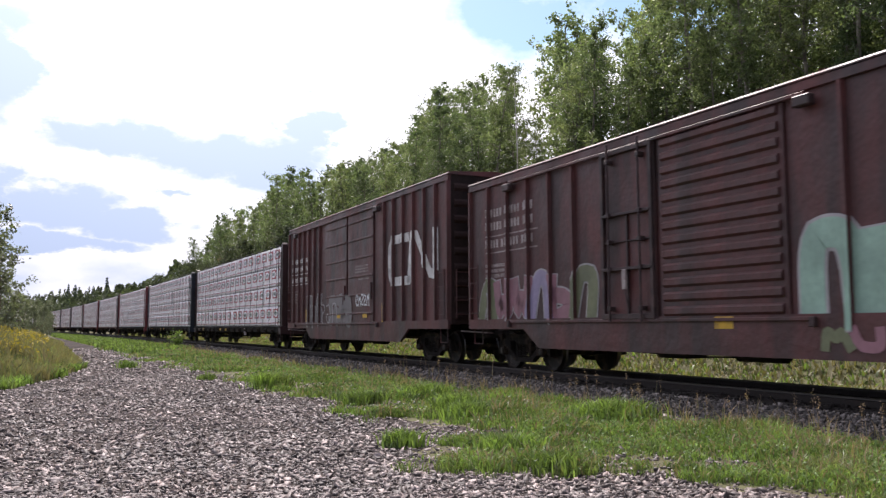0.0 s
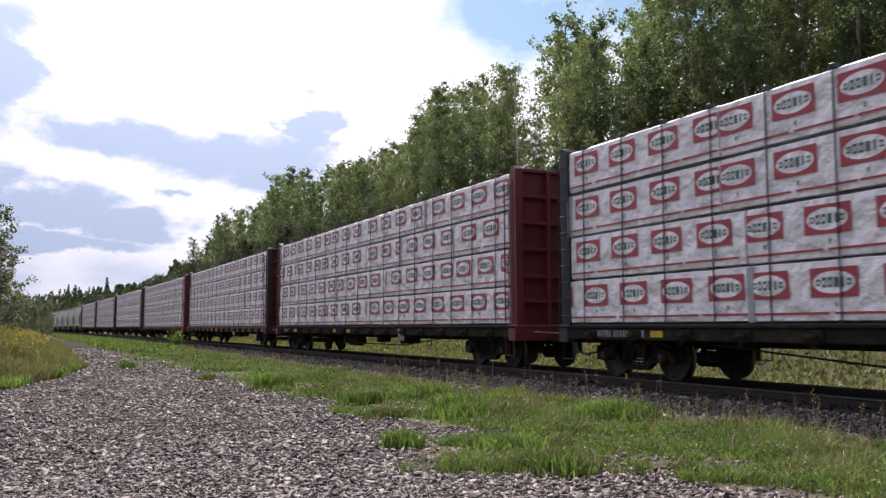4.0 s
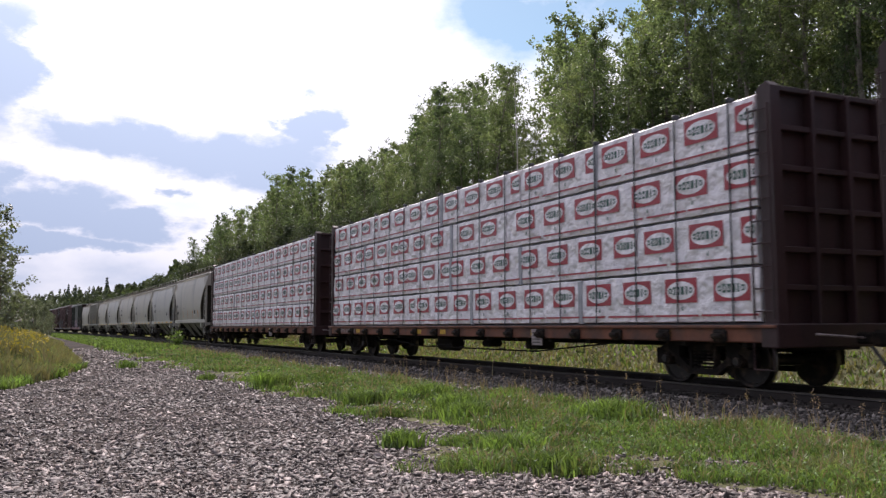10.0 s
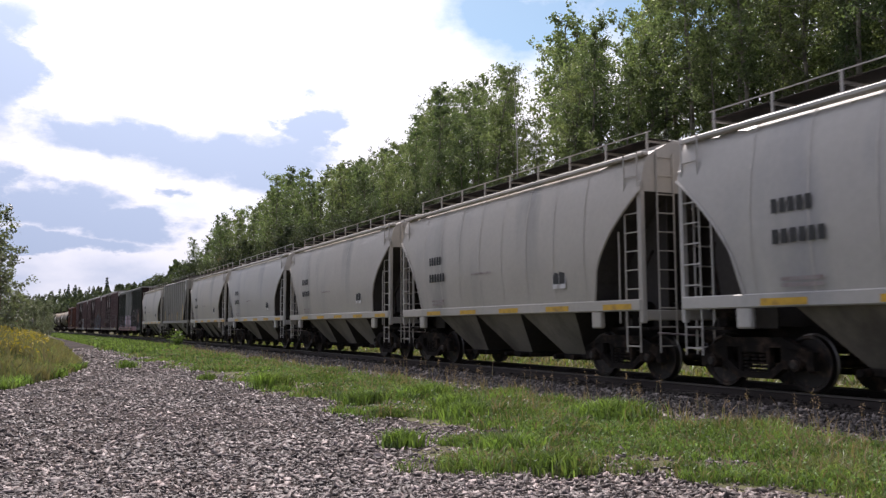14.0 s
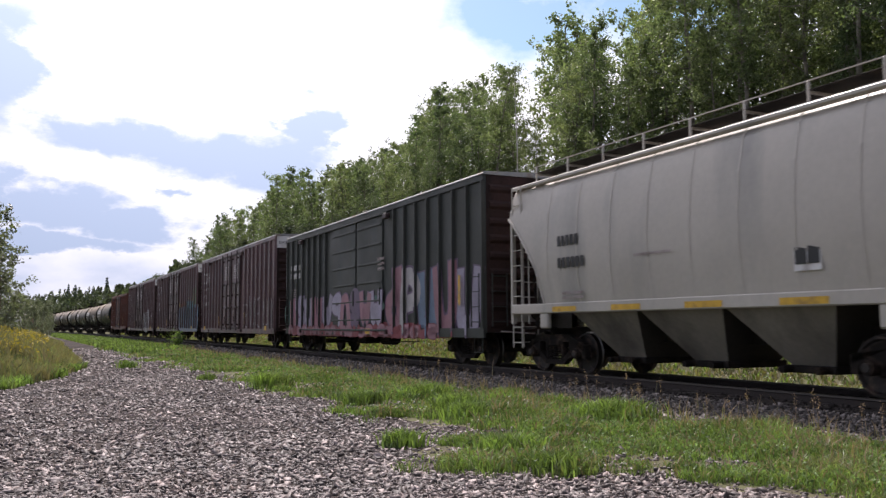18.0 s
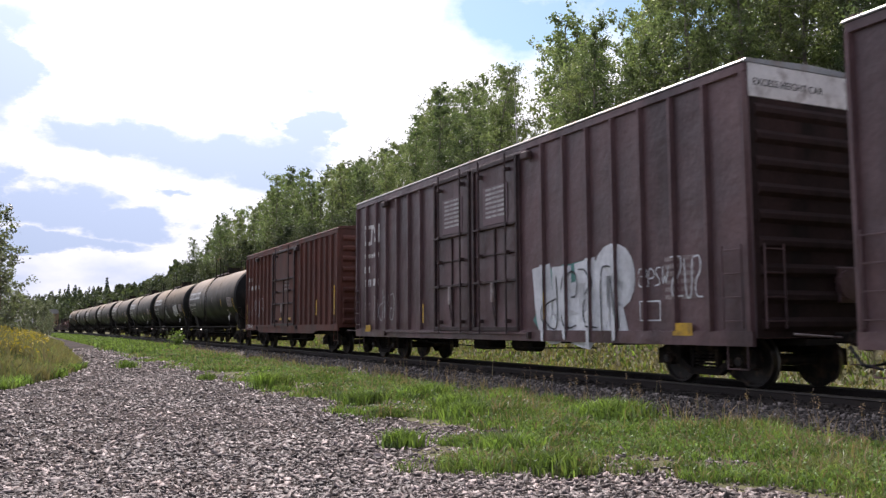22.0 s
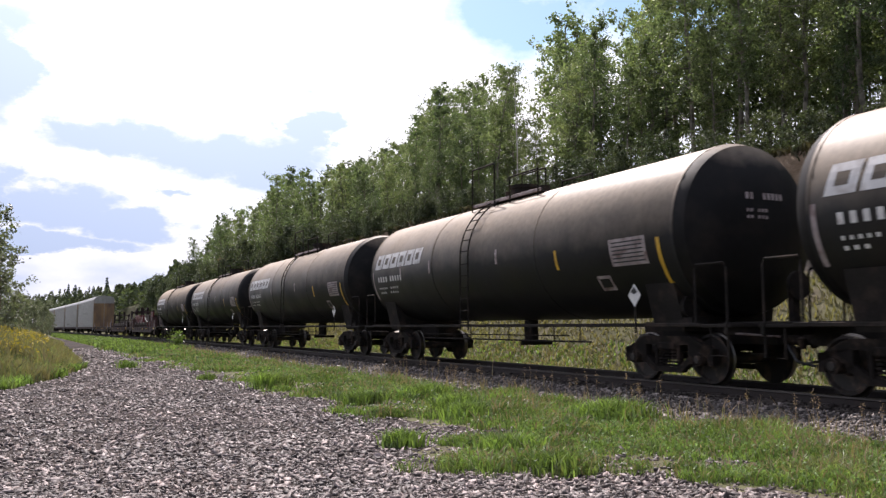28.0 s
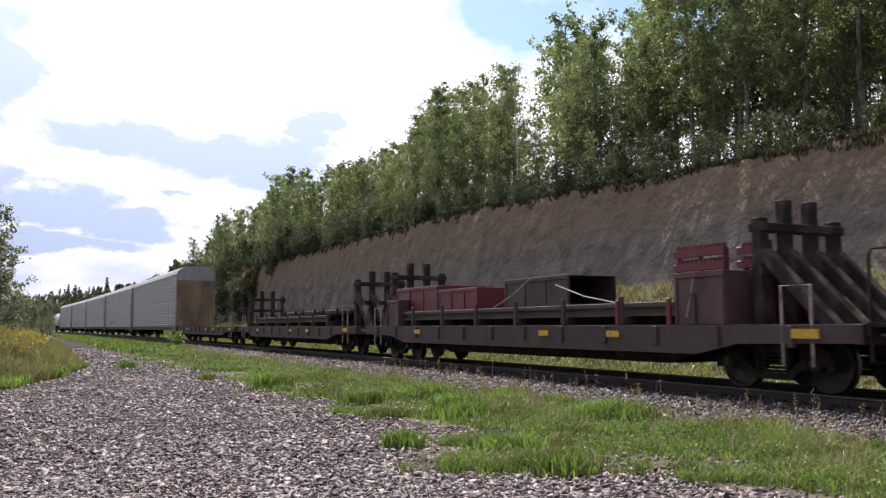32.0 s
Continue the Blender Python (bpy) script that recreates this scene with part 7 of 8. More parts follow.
    # rails at the ends
    for e in (-1, 1):
        y = e * (hb + 0.40)
        for s in (-1, 1):
            b = Build()
            b.tube([(s * 1.38, y - e * 0.75, 1.06), (s * 1.38, y - e * 0.75, 2.0), (s * 1.38, y - e * 0.70, 2.1), (s * 1.38, y - e * 0.05, 2.1), (s * 1.38, y, 2.0), (s * 1.38, y, 0.55), (s * 1.38, y - e * 0.4, 0.55), (s * 1.38, y - e * 0.4, 1.05)], 0.024, M_UNDER, 6)
            part("end_railing", b, car)
    b = Build()
    b.tube([(0.5, -hb - 0.22, 1.75), (0.5, -hb - 0.16, 1.75)], 0.26, M_UNDER, 14)
    b.box(0.4, 0.6, -hb - 0.15, -hb - 0.02, 1.05, 1.9, M_UNDER, 0.02)
    part("brake_wheel", b, car)
    # top platform, valves and ladders
    b = Build()
    zt = zc + R
    for s in (-1, 1):
        b.box(s * 0.45, s * 0.72, -1.7, 1.7, zt - 0.10, zt - 0.075, M_UNDER, 0.005)
        for y, q in ((1.7, 0.95), (0.45, 0.95), (-0.35, 0.45), (-1.7, 0.45)):
            b.tube([(s * 0.8, y, zt - 0.24), (s * 0.8, y, zt + q)], 0.024, M_UNDER, 6)
        b.tube([(s * 0.8, 1.7, zt + 0.95), (s * 0.8, 0.45, zt + 0.95)], 0.022, M_UNDER, 6)
        b.tube([(s * 0.8, -0.35, zt + 0.45), (s * 0.8, -1.7, zt + 0.45)], 0.022, M_UNDER, 6)
        b.box(s * 0.74, s * 0.78, -1.75, 1.75, zt - 0.1, zt - 0.02, M_FADED, 0.006)
    part("platform", b, car)
    b = Build()
    b.tube([(0, 0.25, zt - 0.05), (0, 0.25, zt + 0.28)], 0.36, M_UNDER, 18)
    b.tube([(0, 0.25, zt + 0.28), (0, 0.25, zt + 0.36)], 0.40, M_UNDER, 18)
    part("valve_dome", b, car, smooth=True)
    part("valve", Build().tube([(0, -0.75, zt - 0.05), (0, -0.75, zt + 0.22)], 0.14, M_UNDER, 10), car)
    part("valve", Build().tube([(-0.1, 0.95, zt - 0.05), (-0.1, 0.95, zt + 0.3)], 0.07, M_UNDER, 8), car)
    b = Build()
    for y in (-0.22, 0.22):
        pts = []
        for k in range(10):
            pts.append((-(R + 0.10) * math.cos(radians(66 * k / 9)), y, zc + (R + 0.10) * math.sin(radians(66 * k / 9))))
        b.tube([(-R - 0.10, y, 0.95)] + pts, 0.02, M_UNDER, 5)
    for k in range(13):
        if k < 6:
            p = (-R - 0.10, 1.15 + k * 0.30)
        else:
            a = radians(6 + 60 * (k - 6) / 6)
            p = (-(R + 0.10) * math.cos(a), zc + (R + 0.10) * math.sin(a))
        b.tube([(p[0], -0.22, p[1]), (p[0], 0.22, p[1])], 0.015, M_UNDER, 5)
    part("ladder", b, car, m=pose(0, 0.5, 0))

    def skin(poly, material, bld, off=0.006):
        """A painted shape wrapped on the near side: cut in level strips that follow the round."""
        z0, z1 = min(p[1] for p in poly), max(p[1] for p in poly)
        m = max(1, int((z1 - z0) / 0.1))
        for i in range(m):
            lo, hi = z0 + (z1 - z0) * i / m, z0 + (z1 - z0) * (i + 1) / m
            piece = [(q[1], q[0]) for q in clip_y([(p[1], p[0]) for p in poly], lo, hi)]
            if len(piece) >= 3:
                bld.add([(-math.sqrt(max(1e-4, (R + off) ** 2 - (p[1] - zc) ** 2)), p[0], p[1]) for p in piece], [tuple(range(len(piece)))], material)
    # maker's name as slanted plain blocks
    b = Build()
    yl = hb - 0.95
    for c in range(6):
        y1 = yl - c * 0.6
        z0, h, s = 2.88, 0.46, 0.10
        out = [(y1, z0), (y1 - 0.53, z0), (y1 - 0.53 - s, z0 + h), (y1 - s, z0 + h)]
        skin(out, logo, b)
        inner = [(y1 - 0.17, z0 + 0.13), (y1 - 0.40, z0 + 0.13), (y1 - 0.40 - s * 0.4, z0 + h - 0.13), (y1 - 0.17 - s * 0.4, z0 + h - 0.13)]
        skin(inner, paint, b, 0.010)
    part("emblem", b, car, "row of slanted white blocks")
    b = Build()
    for (y, z, w, h, k) in ((yl - 0.2, 2.46, 0.85, 0.17, 4), (yl - 1.2, 2.46, 1.0, 0.17, 5), (yl - 0.2, 2.24, 0.7, 0.06, 5), (yl - 1.1, 2.24, 0.7, 0.06, 4), (yl - 0.2, 2.1, 0.5, 0.06, 3), (yl - 1.0, 2.1, 0.7, 0.06, 4)):
        b = Build()
        for c in range(k):
            q = y - w * c / k
            skin([(q, z), (q - w / k * 0.5, z), (q - w / k * 0.5, z + h), (q, z + h)], logo, b)
        part("marking", b, car, "small white lettering bars")
    b = Build()
    skin([(-hb + 2.5, 2.2), (-hb + 1.4, 2.2), (-hb + 1.4, 2.72), (-hb + 2.5, 2.72)], M_FADED, b)
    panel = part("data_panel", b, car, "printed grey data panel")
    for k in range(6):
        b = Build()
        skin([(-hb + 2.42, 2.26 + 0.075 * k), (-hb + 1.48, 2.26 + 0.075 * k), (-hb + 1.48, 2.285 + 0.075 * k), (-hb + 2.42, 2.285 + 0.075 * k)], M_DARKMARK, b, 0.010)
        part("print_bar", b, panel)
    b = Build()
    skin([(-hb + 3.15, 1.76), (-hb + 2.7, 1.76), (-hb + 2.7, 2.05), (-hb + 3.15, 2.05)], M_FADED, b)
    skin([(-hb + 3.09, 1.82), (-hb + 2.76, 1.82), (-hb + 2.76, 1.99), (-hb + 3.09, 1.99)], paint, b, 0.010)
    part("data_panel", b, car, "small framed grey panel")
    for (y, z, h) in ((hb * 0.62, 2.55, 0.36), (hb * 0.36, 2.55, 0.36), (-0.6 - hb * 0.05, 2.55, 0.36), (-hb * 0.45, 2.25, 0.42), (-hb + 1.05, 1.7, 0.95), (hb - 0.75, 1.9, 0.9)):
        b = Build()
        skin([(y + 0.05, z), (y - 0.05, z), (y - 0.05, z + h), (y + 0.05, z + h)], M_SAFETY if y < -hb * 0.2 else M_FADED, b)
        part("reflector", b, car)
    if paint is not M_TANKWHITE:
        b = Build()
        y, z = -hb + 1.75, 1.62
        plate(b, [(y, z - 0.22), (y - 0.19, z), (y, z + 0.22), (y + 0.19, z)], -R + 0.02, M_WHITE)
        plate(b, [(y, z + 0.02), (y - 0.1, z + 0.06), (y, z + 0.16), (y + 0.1, z + 0.06)], -R + 0.014, M_DARKMARK)
        b.box(-R + 0.024, -R + 0.05, y - 0.02, y + 0.02, z - 0.7, z, M_UNDER)
        part("placard", b, car, "white diamond placard")
    # bars on the round ends
    b = Build()
    for (z, w, h, k) in ((3.28, 0.9, 0.12, 9), (3.05, 0.5, 0.06, 6), (2.93, 0.5, 0.06, 6)):
        for c in range(k):
            q = -0.45 + w * c / k
            if 0.22 < c / k < 0.36:
                continue
            yy = -hb + 0.02
            b.add([(q, yy, z), (q + w / k * 0.7, yy, z), (q + w / k * 0.7, yy, z + h), (q, yy, z + h)], [(0, 1, 2, 3)], M_FADED)
    b.v = [(x, y - 0.035 + (math.hypot(x, z - zc) ** 2) * 0.088, z) for x, y, z in b.v]
    part("end_marking", b, car)
    if tag:
        b = Build()
        rr = random.Random(seed + 100)
        for (y, z, w, h, k, lw) in tag:
            for q in range(k):
                pts = glyph_line(y - w * q / k, z, w / k * 0.7, h * rr.uniform(0.8, 1.15), rr)
                for (y0, z0), (y1, z1) in zip(pts, pts[1:]):
                    d = math.hypot(y1 - y0, z1 - z0)
                    ny, nz = -(z1 - z0) / d * lw / 2, (y1 - y0) / d * lw / 2
                    skin([(y0 + ny, z0 + nz), (y1 + ny, z1 + nz), (y1 - ny, z1 - nz), (y0 - ny, z0 - nz)], M_WHITE, b, 0.012)
        part("graffiti", b, car, "white sprayed tags")
    chassis(car, length, length / 2 - 2.3)
    return car


# ---- flat cars with racks, and auto racks ----
def rack_end(car, y, lean, top):
    """Four upright posts with cross bars; lean: braces that slope down along the car."""
    for x in (-0.86, -0.3, 0.3, 0.86):
        h = top if abs(x) < 0.5 else top - 0.32
        part("rack_post", shared(("rack_post", round(h, 2)), lambda: Build().box(-0.1, 0.1, -0.10, 0.10, 1.05, h, M_OLDWOOD, 0.015)), car, m=pose(x, y, 0))
        if lean:
            b = Build()
            w = 0.09
            b.add([(dx, dy + q * lean, z) for q, z in ((0.0, top - 0.85), (1.0, 1.07)) for dx in (-w, w) for dy in (-0.15, 0.15)],
                  [(0, 1, 3, 2), (4, 6, 7, 5), (0, 4, 5, 1), (2, 3, 7, 6), (0, 2, 6, 4), (1, 5, 7, 3)], M_OLDWOOD)
            part("rack_brace", b, car, m=pose(x, y, 0))
    for z in (top - 0.56, 1.85):
        part("cross_bar", shared("cross_bar", lambda: Build().box(-1.0, 1.0, -0.13, -0.09, 0, 0.15, M_OLDWOOD, 0.012).box(-1.0, 1.0, 0.09, 0.13, 0, 0.15, M_OLDWOOD, 0.012)), car, m=pose(0, y, z))


def toothed_rail(y0, y1, x, z):
    b = Build().box(x - 0.05, x + 0.03, y0, y1, z, z + 0.13, M_BOXRED, 0.006)
    n = int(abs(y1 - y0) / 0.11)
    for k in range(n):
        y = min(y0, y1) + 0.11 * k
        b.prism([(y, z + 0.128), (y + 0.08, z + 0.128), (y + 0.06, z + 0.2), (y + 0.02, z + 0.2)], x - 0.05, x + 0.03, M_BOXRED)
    return b


def flat_car(label, length, kind, seed):
    car = new_car("flat_car", label, "railcar", "cars of the freight train")
    r = random.Random(seed)
    hb = length / 2 - 0.5
    b = Build()
    for s in (-1, 1):
        b.prism([(-hb, 0.80), (-hb, 1.06), (hb, 1.06), (hb, 0.80), (hb * 0.76, 0.76), (hb * 0.66, 0.57), (-hb * 0.66, 0.57), (-hb * 0.76, 0.76)], s * 1.36, s * 1.46, M_FLATSILL)
    b.box(-1.37, 1.37, -hb, hb, 1.0, 1.065, M_OLDWOOD, 0.005)
    b.box(-0.4, 0.4, -hb, hb, 0.6, 1.0, M_UNDER)
    b.prism([(-hb * 0.6, 0.6), (-hb * 0.5, 0.34), (hb * 0.5, 0.34), (hb * 0.6, 0.6)], -0.7, 0.7, M_UNDER)
    for e in (-1, 1):
        b.box(-1.46, 1.46, e * hb, e * (hb - 0.14), 0.78, 1.07, M_FLATSILL, 0.02)
    part("deck", b, car)
    post = shared("stake", lambda: Build().box(-0.05, 0.03, -0.06, 0.06, 0.72, 1.05, M_FLATSILL, 0.012))
    n = 12
    for k in range(n):
        part("stake", post, car, m=pose(-1.47, -hb + 1.2 + k * (2 * hb - 2.4) / (n - 1), 0))
    for e in (-1, 1):
        part("grab_rail", Build().tube([(-1.44, e * (hb - 0.85), 0.45), (-1.44, e * (hb - 0.85), 1.65), (-1.44, e * (hb - 1.4), 1.65), (-1.44, e * (hb - 1.4), 0.45)], 0.022, M_FADED, 6), car)
        part("grab_rail", Build().tube([(0.9, e * (hb - 0.1), 1.06), (0.9, e * (hb - 0.1), 2.3), (0.9, e * (hb - 0.55), 2.3), (0.9, e * (hb - 0.55), 1.06)], 0.022, M_FADED, 6), car)
    if kind != "plain":
        # long welded track material lying on bolsters
        for k in range(8):
            y = -hb + 3.4 + k * (2 * hb - 5.2) / 7
            part("bolster", shared("bolster", lambda: Build().box(-1.34, 1.34, -0.1, 0.1, 1.068, 1.24, M_OLDWOOD, 0.01).box(-1.4, -1.33, -0.06, 0.06, 1.068, 1.62, M_FLATSILL, 0.01)), car, m=pose(0, y, 0))
        for k in range(7):
            x = -1.12 + k * 0.36
            b = Build()
            y0, y1 = -hb + 4.0, hb - 2.6
            b.box(x - 0.14, x + 0.14, y0, y1, 1.24, 1.27, M_CRATE)
            b.box(x - 0.04, x + 0.04, y0, y1, 1.27, 1.40, M_CRATE)
            b.box(x - 0.12, x + 0.12, y0, y1, 1.40, 1.50, M_CRATE, 0.012)
            part("steel_beam", b, car, "rust-brown steel beam lying lengthwise")
        if kind == "boxes":
            rack_end(car, 8.5, 0.0, 3.16)
            rack_end(car, -7.36, -1.35, 3.16)
            for (y0, y1, x0, x1, z0, z1, m, nm) in ((8.1, 4.95, -0.95, 0.9, 1.51, 2.26, M_BOXRED, "steel_bin"), (4.9, 2.45, -0.95, 0.9, 1.51, 2.1, M_BOXRED, "steel_bin"), (7.9, 6.95, -1.36, -1.02, 1.07, 1.88, M_SALMON, "tool_box"),
                                                    (1.0, -1.85, -0.95, 0.35, 1.51, 2.2, M_CRATE, "dark_crate"), (-5.8, -7.04, -1.36, -0.5, 1.07, 1.98, M_SALMON, "tool_box"), (-6.55, -7.2, -0.45, 0.9, 1.07, 2.2, M_BOXRED, "steel_bin")):
                b = Build()
                t = 0.03
                b.box(x0, x0 + t, y0, y1, z0, z1, m, 0.008)
                b.box(x1 - t, x1, y0, y1, z0, z1, m, 0.008)
                b.box(x0 + t, x1 - t, y0 - t, y0, z0, z1, m, 0.008)
                if nm != "dark_crate":
                    b.box(x0 + t, x1 - t, y1, y1 + t, z0, z1, m, 0.008)
                b.box(x0 + t, x1 - t, y0 - t, y1 + t, z0, z0 + t, m)
                if nm != "steel_bin":
                    b.box(x0 + t, x1 - t, y0 - t, y1 + t, z1 - t, z1, m, 0.008)
                k = max(2, int((y0 - y1) / 0.8) + 1)
                for q in range(k):
                    yy = y0 - 0.05 + (y1 - y0 + 0.1) * q / (k - 1)
                    b.box(x0 - 0.025, x0, yy - 0.035, yy + 0.035, z0, z1 - 0.1, m, 0.006)
                b.box(x0 - 0.03, x0, y0, y1, z1 - 0.1, z1, m, 0.008)
                part(nm, b, car, {"steel_bin": "red open-topped steel bin with worn paint", "dark_crate": "dark rusty crate, open at one end"}.get(nm, "faded red tool box"))
            for zz in (2.0, 2.24):
                part("toothed_rail", toothed_rail(-7.04, -5.8, -1.31, zz), car, "red toothed steel rail")
                part("toothed_rail", toothed_rail(-7.25, -6.5, -0.5, zz + 0.05), car)
            for y in (-7.0, -6.4, -5.85):
                part("rail_post", shared("rail_post", lambda: Build().box(-1.30, -1.24, -0.04, 0.04, 1.98, 2.36, M_BOXRED, 0.006)), car, m=pose(0, y, 0))
            for y in (-5.7, -4.2):
                part("bracket", shared("bracket", lambda: Build().box(-1.44, -1.38, -0.05, 0.05, 0.95, 1.55, M_BOXRED, 0.012)), car, m=pose(0, y, 0))
            b = Build()
            for (y0, z0, y1, z1) in ((8.2, 1.2, 7.3, 2.0), (-0.9, 2.15, 0.9, 1.5), (-1.95, 1.95, -4.1, 1.5), (-6.3, 1.95, -6.1, 1.2)):
                b.tube([(-1.36, y0, z0), (-1.36, (y0 + y1) / 2, (z0 + z1) / 2 - 0.06), (-1.36, y1, z1)], 0.014, M_GALV, 5)
            part("chain", b, car)
        else:
            for k in range(3):
                part("covered_pallet", shared("covered_pallet", lambda: Build().box(-1.05, 1.05, -1.3, 1.3, 1.505, 1.72, M_OLDWOOD, 0.05).box(-1.1, 1.1, -0.9, -0.8, 1.505, 1.75, M_UNDER, 0.01).box(-1.1, 1.1, 0.8, 0.9, 1.505, 1.75, M_UNDER, 0.01)), car, m=pose(0.02 * k, -5.2 + 2.9 * k, 0))
            rack_end(car, hb - 0.4, 0.0, 3.0)
            rack_end(car, -7.8, -1.2, 3.1)
    yellow_marks(car, ((-hb + 0.9, 0.86, 0.5, 0.14), (-hb + 5.5, 0.84, 0.4, 0.12), (-hb + 8.0, 0.84, 0.4, 0.12), (hb - 4.5, 0.84, 0.4, 0.12)), -1.535)
    chassis(car, length, length / 2 - 2.5)
    return car


def auto_rack(label, length, seed):
    car = new_car("auto_rack", label, "railcar", "cars of the freight train")
    r = random.Random(seed)
    hb = length / 2 - 0.45
    top = 5.15
    b = Build()
    b.box(-1.46, 1.46, -hb, hb, 0.80, 1.08, M_FLATSILL, 0.02)
    part("deck", b, car)
    b = Build()
    b.box(-1.38, 1.38, -hb + 0.05, hb - 0.05, 1.08, top, M_GALV, 0.01)
    part("body", b, car)
    b = Build()
    rp = [(-1.47, top - 0.1), (-1.46, top), (-1.3, top + 0.3), (-0.9, top + 0.52), (0, top + 0.6), (0.9, top + 0.52), (1.3, top + 0.3), (1.46, top), (1.47, top - 0.1)]
    b.prism(rp, -hb, hb, M_GALV, "y")
    part("roof", b, car)
    bays = 14
    w = 2 * (hb - 0.35) / bays

    def panel():
        """One corrugated sheet: four groups of level ribs."""
        line, h = [(0.0, 1.10)], (top - 0.12 - 1.12) / 4
        for k in range(4):
            z0 = 1.12 + k * h + 0.05
            for j in range(5):
                z = z0 + j * (h - 0.08) / 5
                line += [(-0.005, z), (-0.06, z + 0.035), (-0.06, z + 0.085), (-0.005, z + 0.12)]
            line.append((-0.005, 1.12 + (k + 1) * h))
        return Build().loft([[(x, y, z) for x, z in line] for y in (-w / 2 + 0.03, w / 2 - 0.03)], M_GALV, closed=False, caps=False)
    me = shared(("side_panel", round(w, 2)), panel)
    pst = shared("rack_side_post", lambda: Build().box(-0.05, 0, -0.025, 0.025, 1.08, top - 0.05, M_GALV, 0.012))
    for k in range(bays):
        part("side_panel", me, car, m=pose(-1.38, -hb + 0.35 + w * (k + 0.5), 0))
        part("side_post", pst, car, m=pose(-1.38, -hb + 0.35 + w * k, 0))
    part("side_post", pst, car, m=pose(-1.38, hb - 0.35, 0))
    for e in (-1, 1):
        for s in (-1, 1):
            b = Build()
            b.box(s * 0.03, s * 1.42, e * hb, e * (hb - 0.06), 1.12, top - 0.55, M_RACKEND, 0.01)
            for q in (0.3, 0.6, 0.9, 1.2):
                b.box(s * q - 0.03, s * q + 0.03, e * hb, e * (hb + 0.03), 1.12, top - 0.6, M_RACKEND, 0.006)
            d = part("end_door", b, car, "weathered tan end door")
        b = Build()
        b.prism([(-1.42, top - 0.54), (-1.4, top), (-1.26, top + 0.28), (-0.9, top + 0.48), (0, top + 0.56), (0.9, top + 0.48), (1.26, top + 0.28), (1.4, top), (1.42, top - 0.54)], e * hb, e * (hb + 0.02), M_GALV, "y")
        part("end_cap", b, car)
        b = Build()
        b.box(-1.46, -1.38, e * hb, e * (hb - 0.32), 1.08, top, M_RACKEND, 0.01)
        part("corner_post", b, car)
        part("ladder", shared("rack_ladder", lambda: ladder_build(4.2, 0.4, 12, M_GALV, 0.6)), car, m=pose(-1.5, e * (hb - 0.35), 0))
    b = Build()
    bars(b, hb - 5.0, 1.5, 6.0, 0.25, M_DARKMARK if seed % 2 else M_FADED, -1.425, 1, words=(3, 4))
    part("marking", b, car)
    chassis(car, length, length / 2 - 3.3)
    return car


# ---- the train ----
SPEED, GAIN, FADE = 17.0079, 0.00745, -1.705e-5


def run(t):
    """How far the train has come after t seconds."""
    return SPEED * t + GAIN * t * t - FADE * t ** 3


TRAIN = []       # car, front and rear along the line at the start


def couple(car, front, rear, slack=0.0):
    """slack: how far a car hangs back in its couplings."""
    TRAIN.append((car, front + slack, rear + slack))


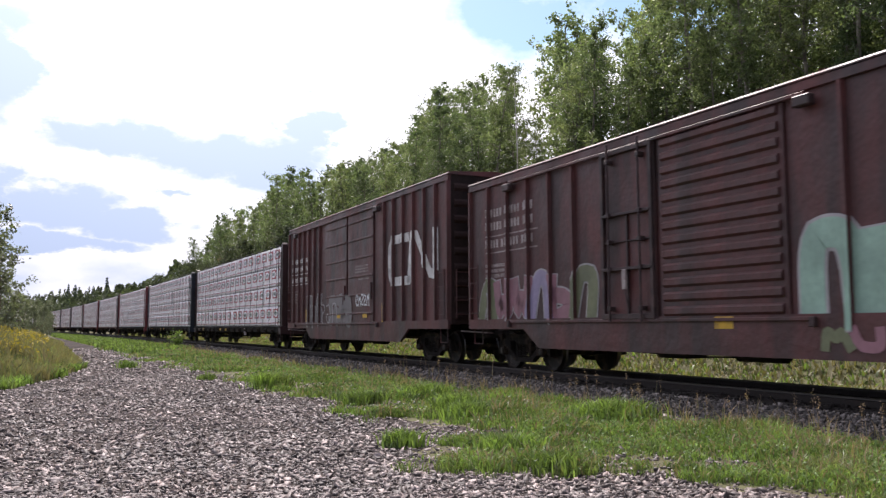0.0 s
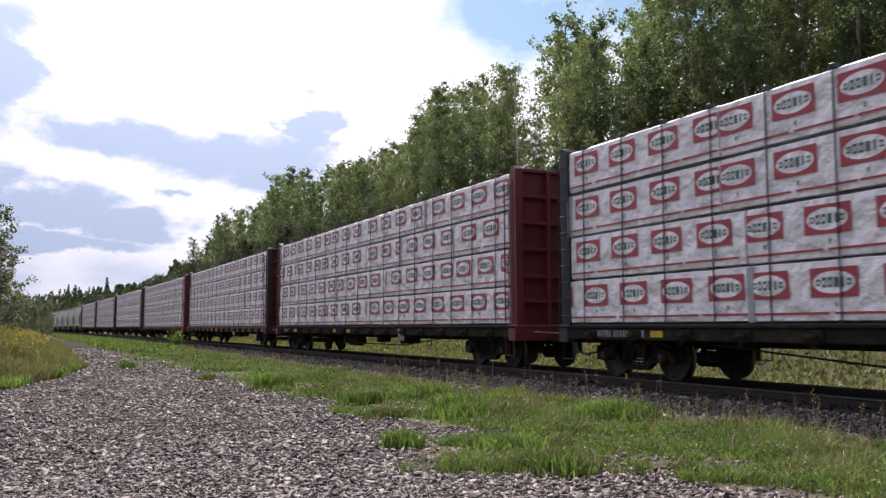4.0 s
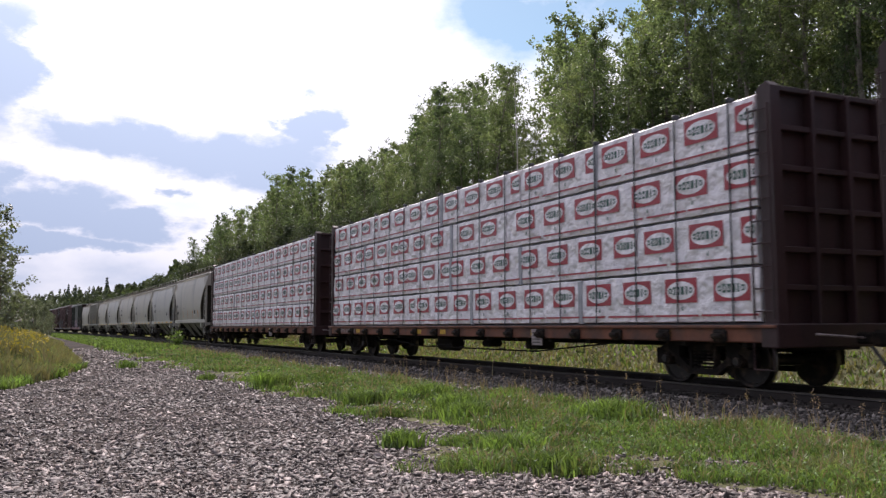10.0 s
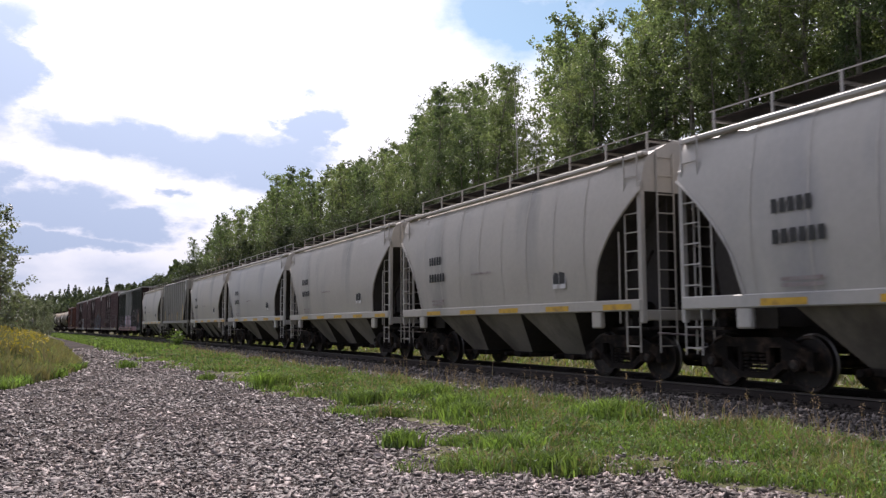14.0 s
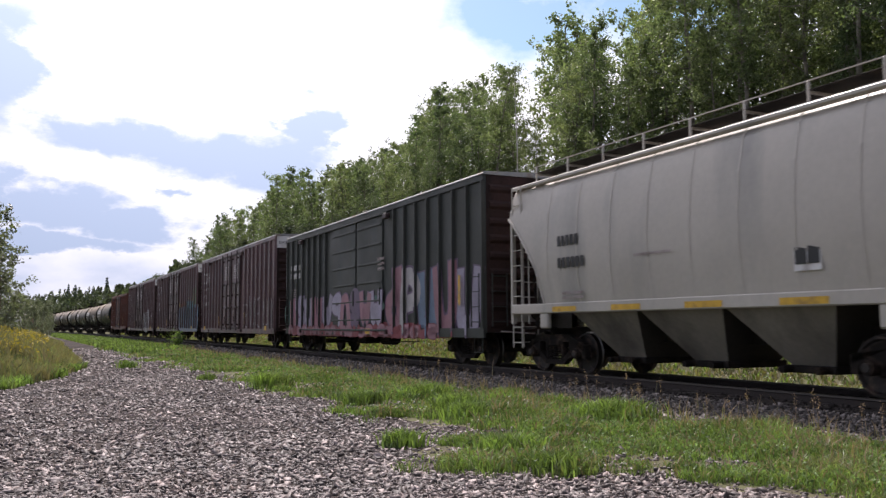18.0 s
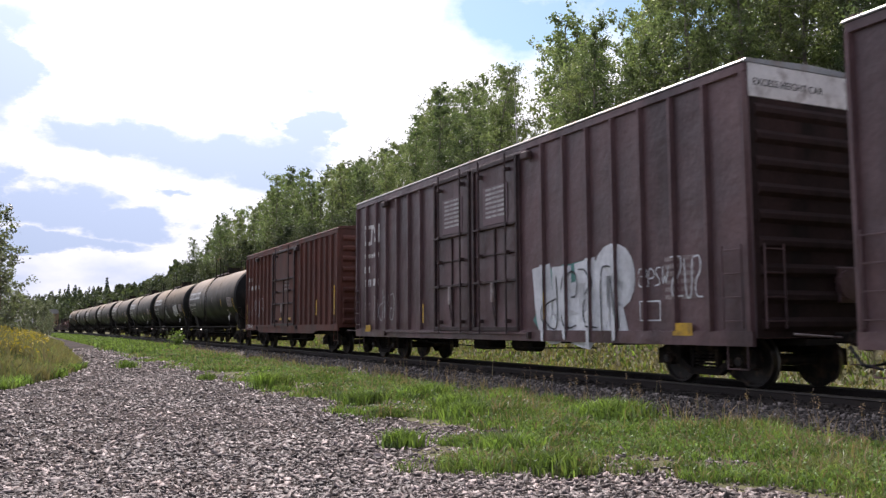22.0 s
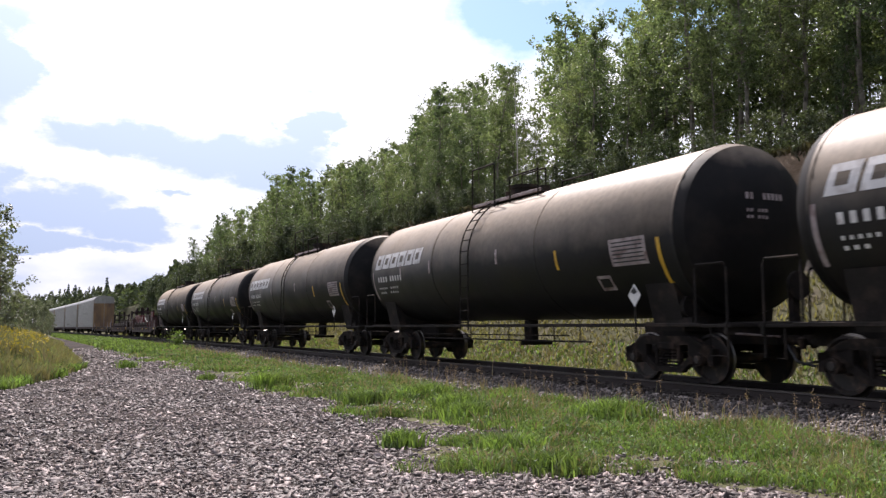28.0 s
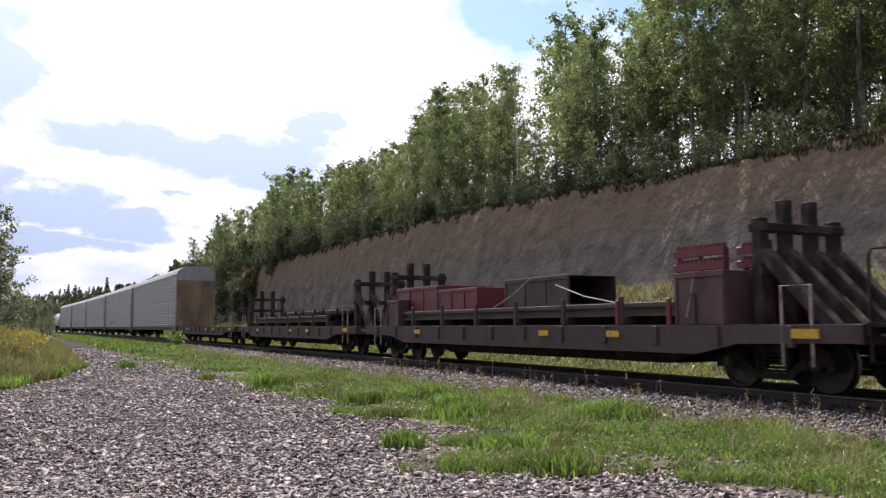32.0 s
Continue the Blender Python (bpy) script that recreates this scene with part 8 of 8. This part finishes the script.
def make_train():
    f = 3.1
    # two brown box cars
    couple(boxcar("rust-brown ribbed boxcar with faded lettering and pink graffiti", 17.27, 4.80, M_BROWN, ((0.62, 2.2, "plug"), (-2.4, 0.5, "corrugated")), 0.92, sill=0.98, belly=0.42, peaked=0.08, roof=M_BROWN, marks=marks_c0), f, 20.37)
    couple(boxcar("red-brown ribbed boxcar with big white ribbon emblem", 17.21, 5.36, M_BROWN, ((0.35, 2.7, "panel"), (-2.3, 0.2, "panel")), 0.8, sill=0.98, belly=0.40, peaked=0.08, roof=M_BROWN, marks=marks_c1), 20.37, 37.58)
    at = 37.58
    styles = ((M_MAROON, M_UNDER, "maroon"), (M_NAVY, M_UNDER, "dark blue"), (M_RED, M_UNDER, "red"), (M_MAROON, M_RUSTDECK, "maroon"), (M_RED, M_RED, "red"), (M_MAROON, M_UNDER, "maroon"), (M_MAROON, M_RUSTDECK, "maroon"), (M_MAROON, M_RUSTDECK, "maroon"))
    for i, (steel, sillm, word) in enumerate(styles):
        rear = (61.13, 84.8, 108.4, 132.04, 155.84, 179.58, 203.33, 226.56)[i]
        couple(lumber_car(f"centre-beam flatcar with {word} bulkheads stacked with white-wrapped lumber", rear - at, steel, sillm, 100 + i), at, rear)
        at = rear
    hop = ((239.4, M_HOP, "orange"), (251.9, M_HOP2, "three"), (264.39, M_HOP, "three"), (276.92, M_HOP, "three"), (289.6, M_HOP2, "two"), (301.6, M_HOP, "three"), (314.39, M_HOP3, "ribbed"), (326.86, M_HOP, "three"))
    for i, (rear, paint, style) in enumerate(hop):
        words = {"ribbed": "steel-grey ribbed covered hopper with dark end openings", "orange": "light grey round-sided covered hopper with orange reflectors"}.get(style, "light grey round-sided covered hopper with roof walkway")
        couple(hopper(words, rear - at, paint, style, 200 + i), at, rear)
        at = rear
    dbl = ((0.42, 2.6, "plug"), (-2.0, 0.26, "plug"))
    couple(boxcar("dark green boxcar with long pink and lilac graffiti", 346.7 - at, 5.03, M_GREEN, ((0.28, 2.75, "panel"), (-2.25, 0.14, "panel")), 0.82, overhang=0.78, sill=0.76, peaked=0.06, roof=M_ROOF, marks=marks_green), at, 346.7)
    at = 346.7
    for rear, art, words in ((366.66, art_b2, "grey graffiti outlines"), (386.8, art_b3, "a large blue graffiti mural"), (406.91, art_b4, "white and teal graffiti")):
        couple(boxcar(f"tall dark brown double-door boxcar with {words}", rear - at, 5.42, M_BROWN2, dbl, 0.92, overhang=0.95, sill=0.72, peaked=0.06, roof=M_ROOF, white_end=True, marks=cn_tall(1, art)), at, rear, 0.3)
        at = rear
    couple(boxcar("old red-brown ribbed boxcar with yellow reflectors", 422.93 - at, 4.82, M_BROWN3, ((-1.7, 1.9, "plug"),), 0.74, end_paint=M_BROWN3, overhang=0.68, sill=0.9, belly=0.12, peaked=0.12, roof=M_BROWN3, marks=marks_b5), at, 422.93, 0.65)
    at = 422.93
    tags = {1: ((1.3, 1.75, 0.9, 0.75, 5, 0.05), (-2.6, 1.9, 1.9, 0.9, 9, 0.09)), 2: ((-1.0, 1.7, 1.2, 0.5, 5, 0.05),)}
    for i, rear in enumerate((439.73, 456.9, 474.25, 491.6, 509.2, 526.7, 543.52, 560.11)):
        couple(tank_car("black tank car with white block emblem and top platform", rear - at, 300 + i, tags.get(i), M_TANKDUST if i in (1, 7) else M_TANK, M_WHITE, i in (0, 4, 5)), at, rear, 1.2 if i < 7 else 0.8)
        at = rear
    couple(flat_car("weathered flat car with timber end racks, red bins and steel beams", 580.48 - at, "boxes", 1), at, 580.48)
    couple(flat_car("weathered flat car with post racks and covered pallets", 599.82 - 580.48, "pallets", 2), 580.48, 599.82)
    couple(flat_car("plain low flat car without load", 619.72 - 599.82, "plain", 3), 599.82, 619.72)
    at = 619.72
    for i, rear in enumerate((647.5, 674.8, 702.1, 729.4, 756.7)):
        couple(auto_rack("silver galvanised auto rack with tan end doors", rear - at, 400 + i), at, rear)
        at = rear
    couple(tank_car("white tank car far back in the train", 17.8, 340, None, M_TANKWHITE, M_DARKMARK), at, at + 17.8)
    # words on the white end bands of the tall cars
    for car, a, c in TRAIN:
        for o in car.children:
            if o.name.startswith("end_band") and max(v.co.y for v in o.data.vertices) < 0:
                cu = bpy.data.curves.new("end_words", "FONT")
                cu.body, cu.size, cu.extrude = "EXCESS HEIGHT CAR", 0.17, 0.002
                tmp = new("end_words", cu)
                me = bpy.data.meshes.new_from_object(tmp.evaluated_get(bpy.context.evaluated_depsgraph_get()))
                bpy.data.objects.remove(tmp)
                me.materials.clear()
                me.materials.append(M_DARKMARK)
                y0 = min(v.co.y for v in o.data.vertices)
                part("end_words", me, car, m=Matrix.Translation((-1.35, y0 - 0.005, 4.93)) @ Euler((radians(90), 0, 0)).to_matrix().to_4x4())


make_train()


# ---- what moves ----
def line_pose(s):
    x = float(track_x(s))
    return Matrix.Translation((x, s, 0)) @ Euler((0, 0, track_turn(s))).to_matrix().to_4x4()


def motions():
    for car, front, rear in TRAIN:
        mid = (front + rear) / 2
        walk(car, [(float(t), line_pose(mid - run(t))) for t in range(33)])
    # the wheels roll while they pass by
    place = {car: (front + rear) / 2 for car, front, rear in TRAIN}
    for wheel, car, off, q in WHEELS:
        s0 = place[car] + off
        rows, last = [(0.0, 0.0)], 0.0
        for k in range(1, 961):
            t = k / 30
            s = s0 - run(t)
            if -6 < s < 75:
                last += (run(t) - run(t - 1 / 30)) / 0.457
                rows.append((t, last))
            elif rows and (k == 960 or (-6 < s0 - run(t + 1 / 30) < 75)):
                rows.append((t, last))
        walk(wheel, [(t, pose(0, q, 0.457, math.degrees(a))) for t, a in rows])


motions()
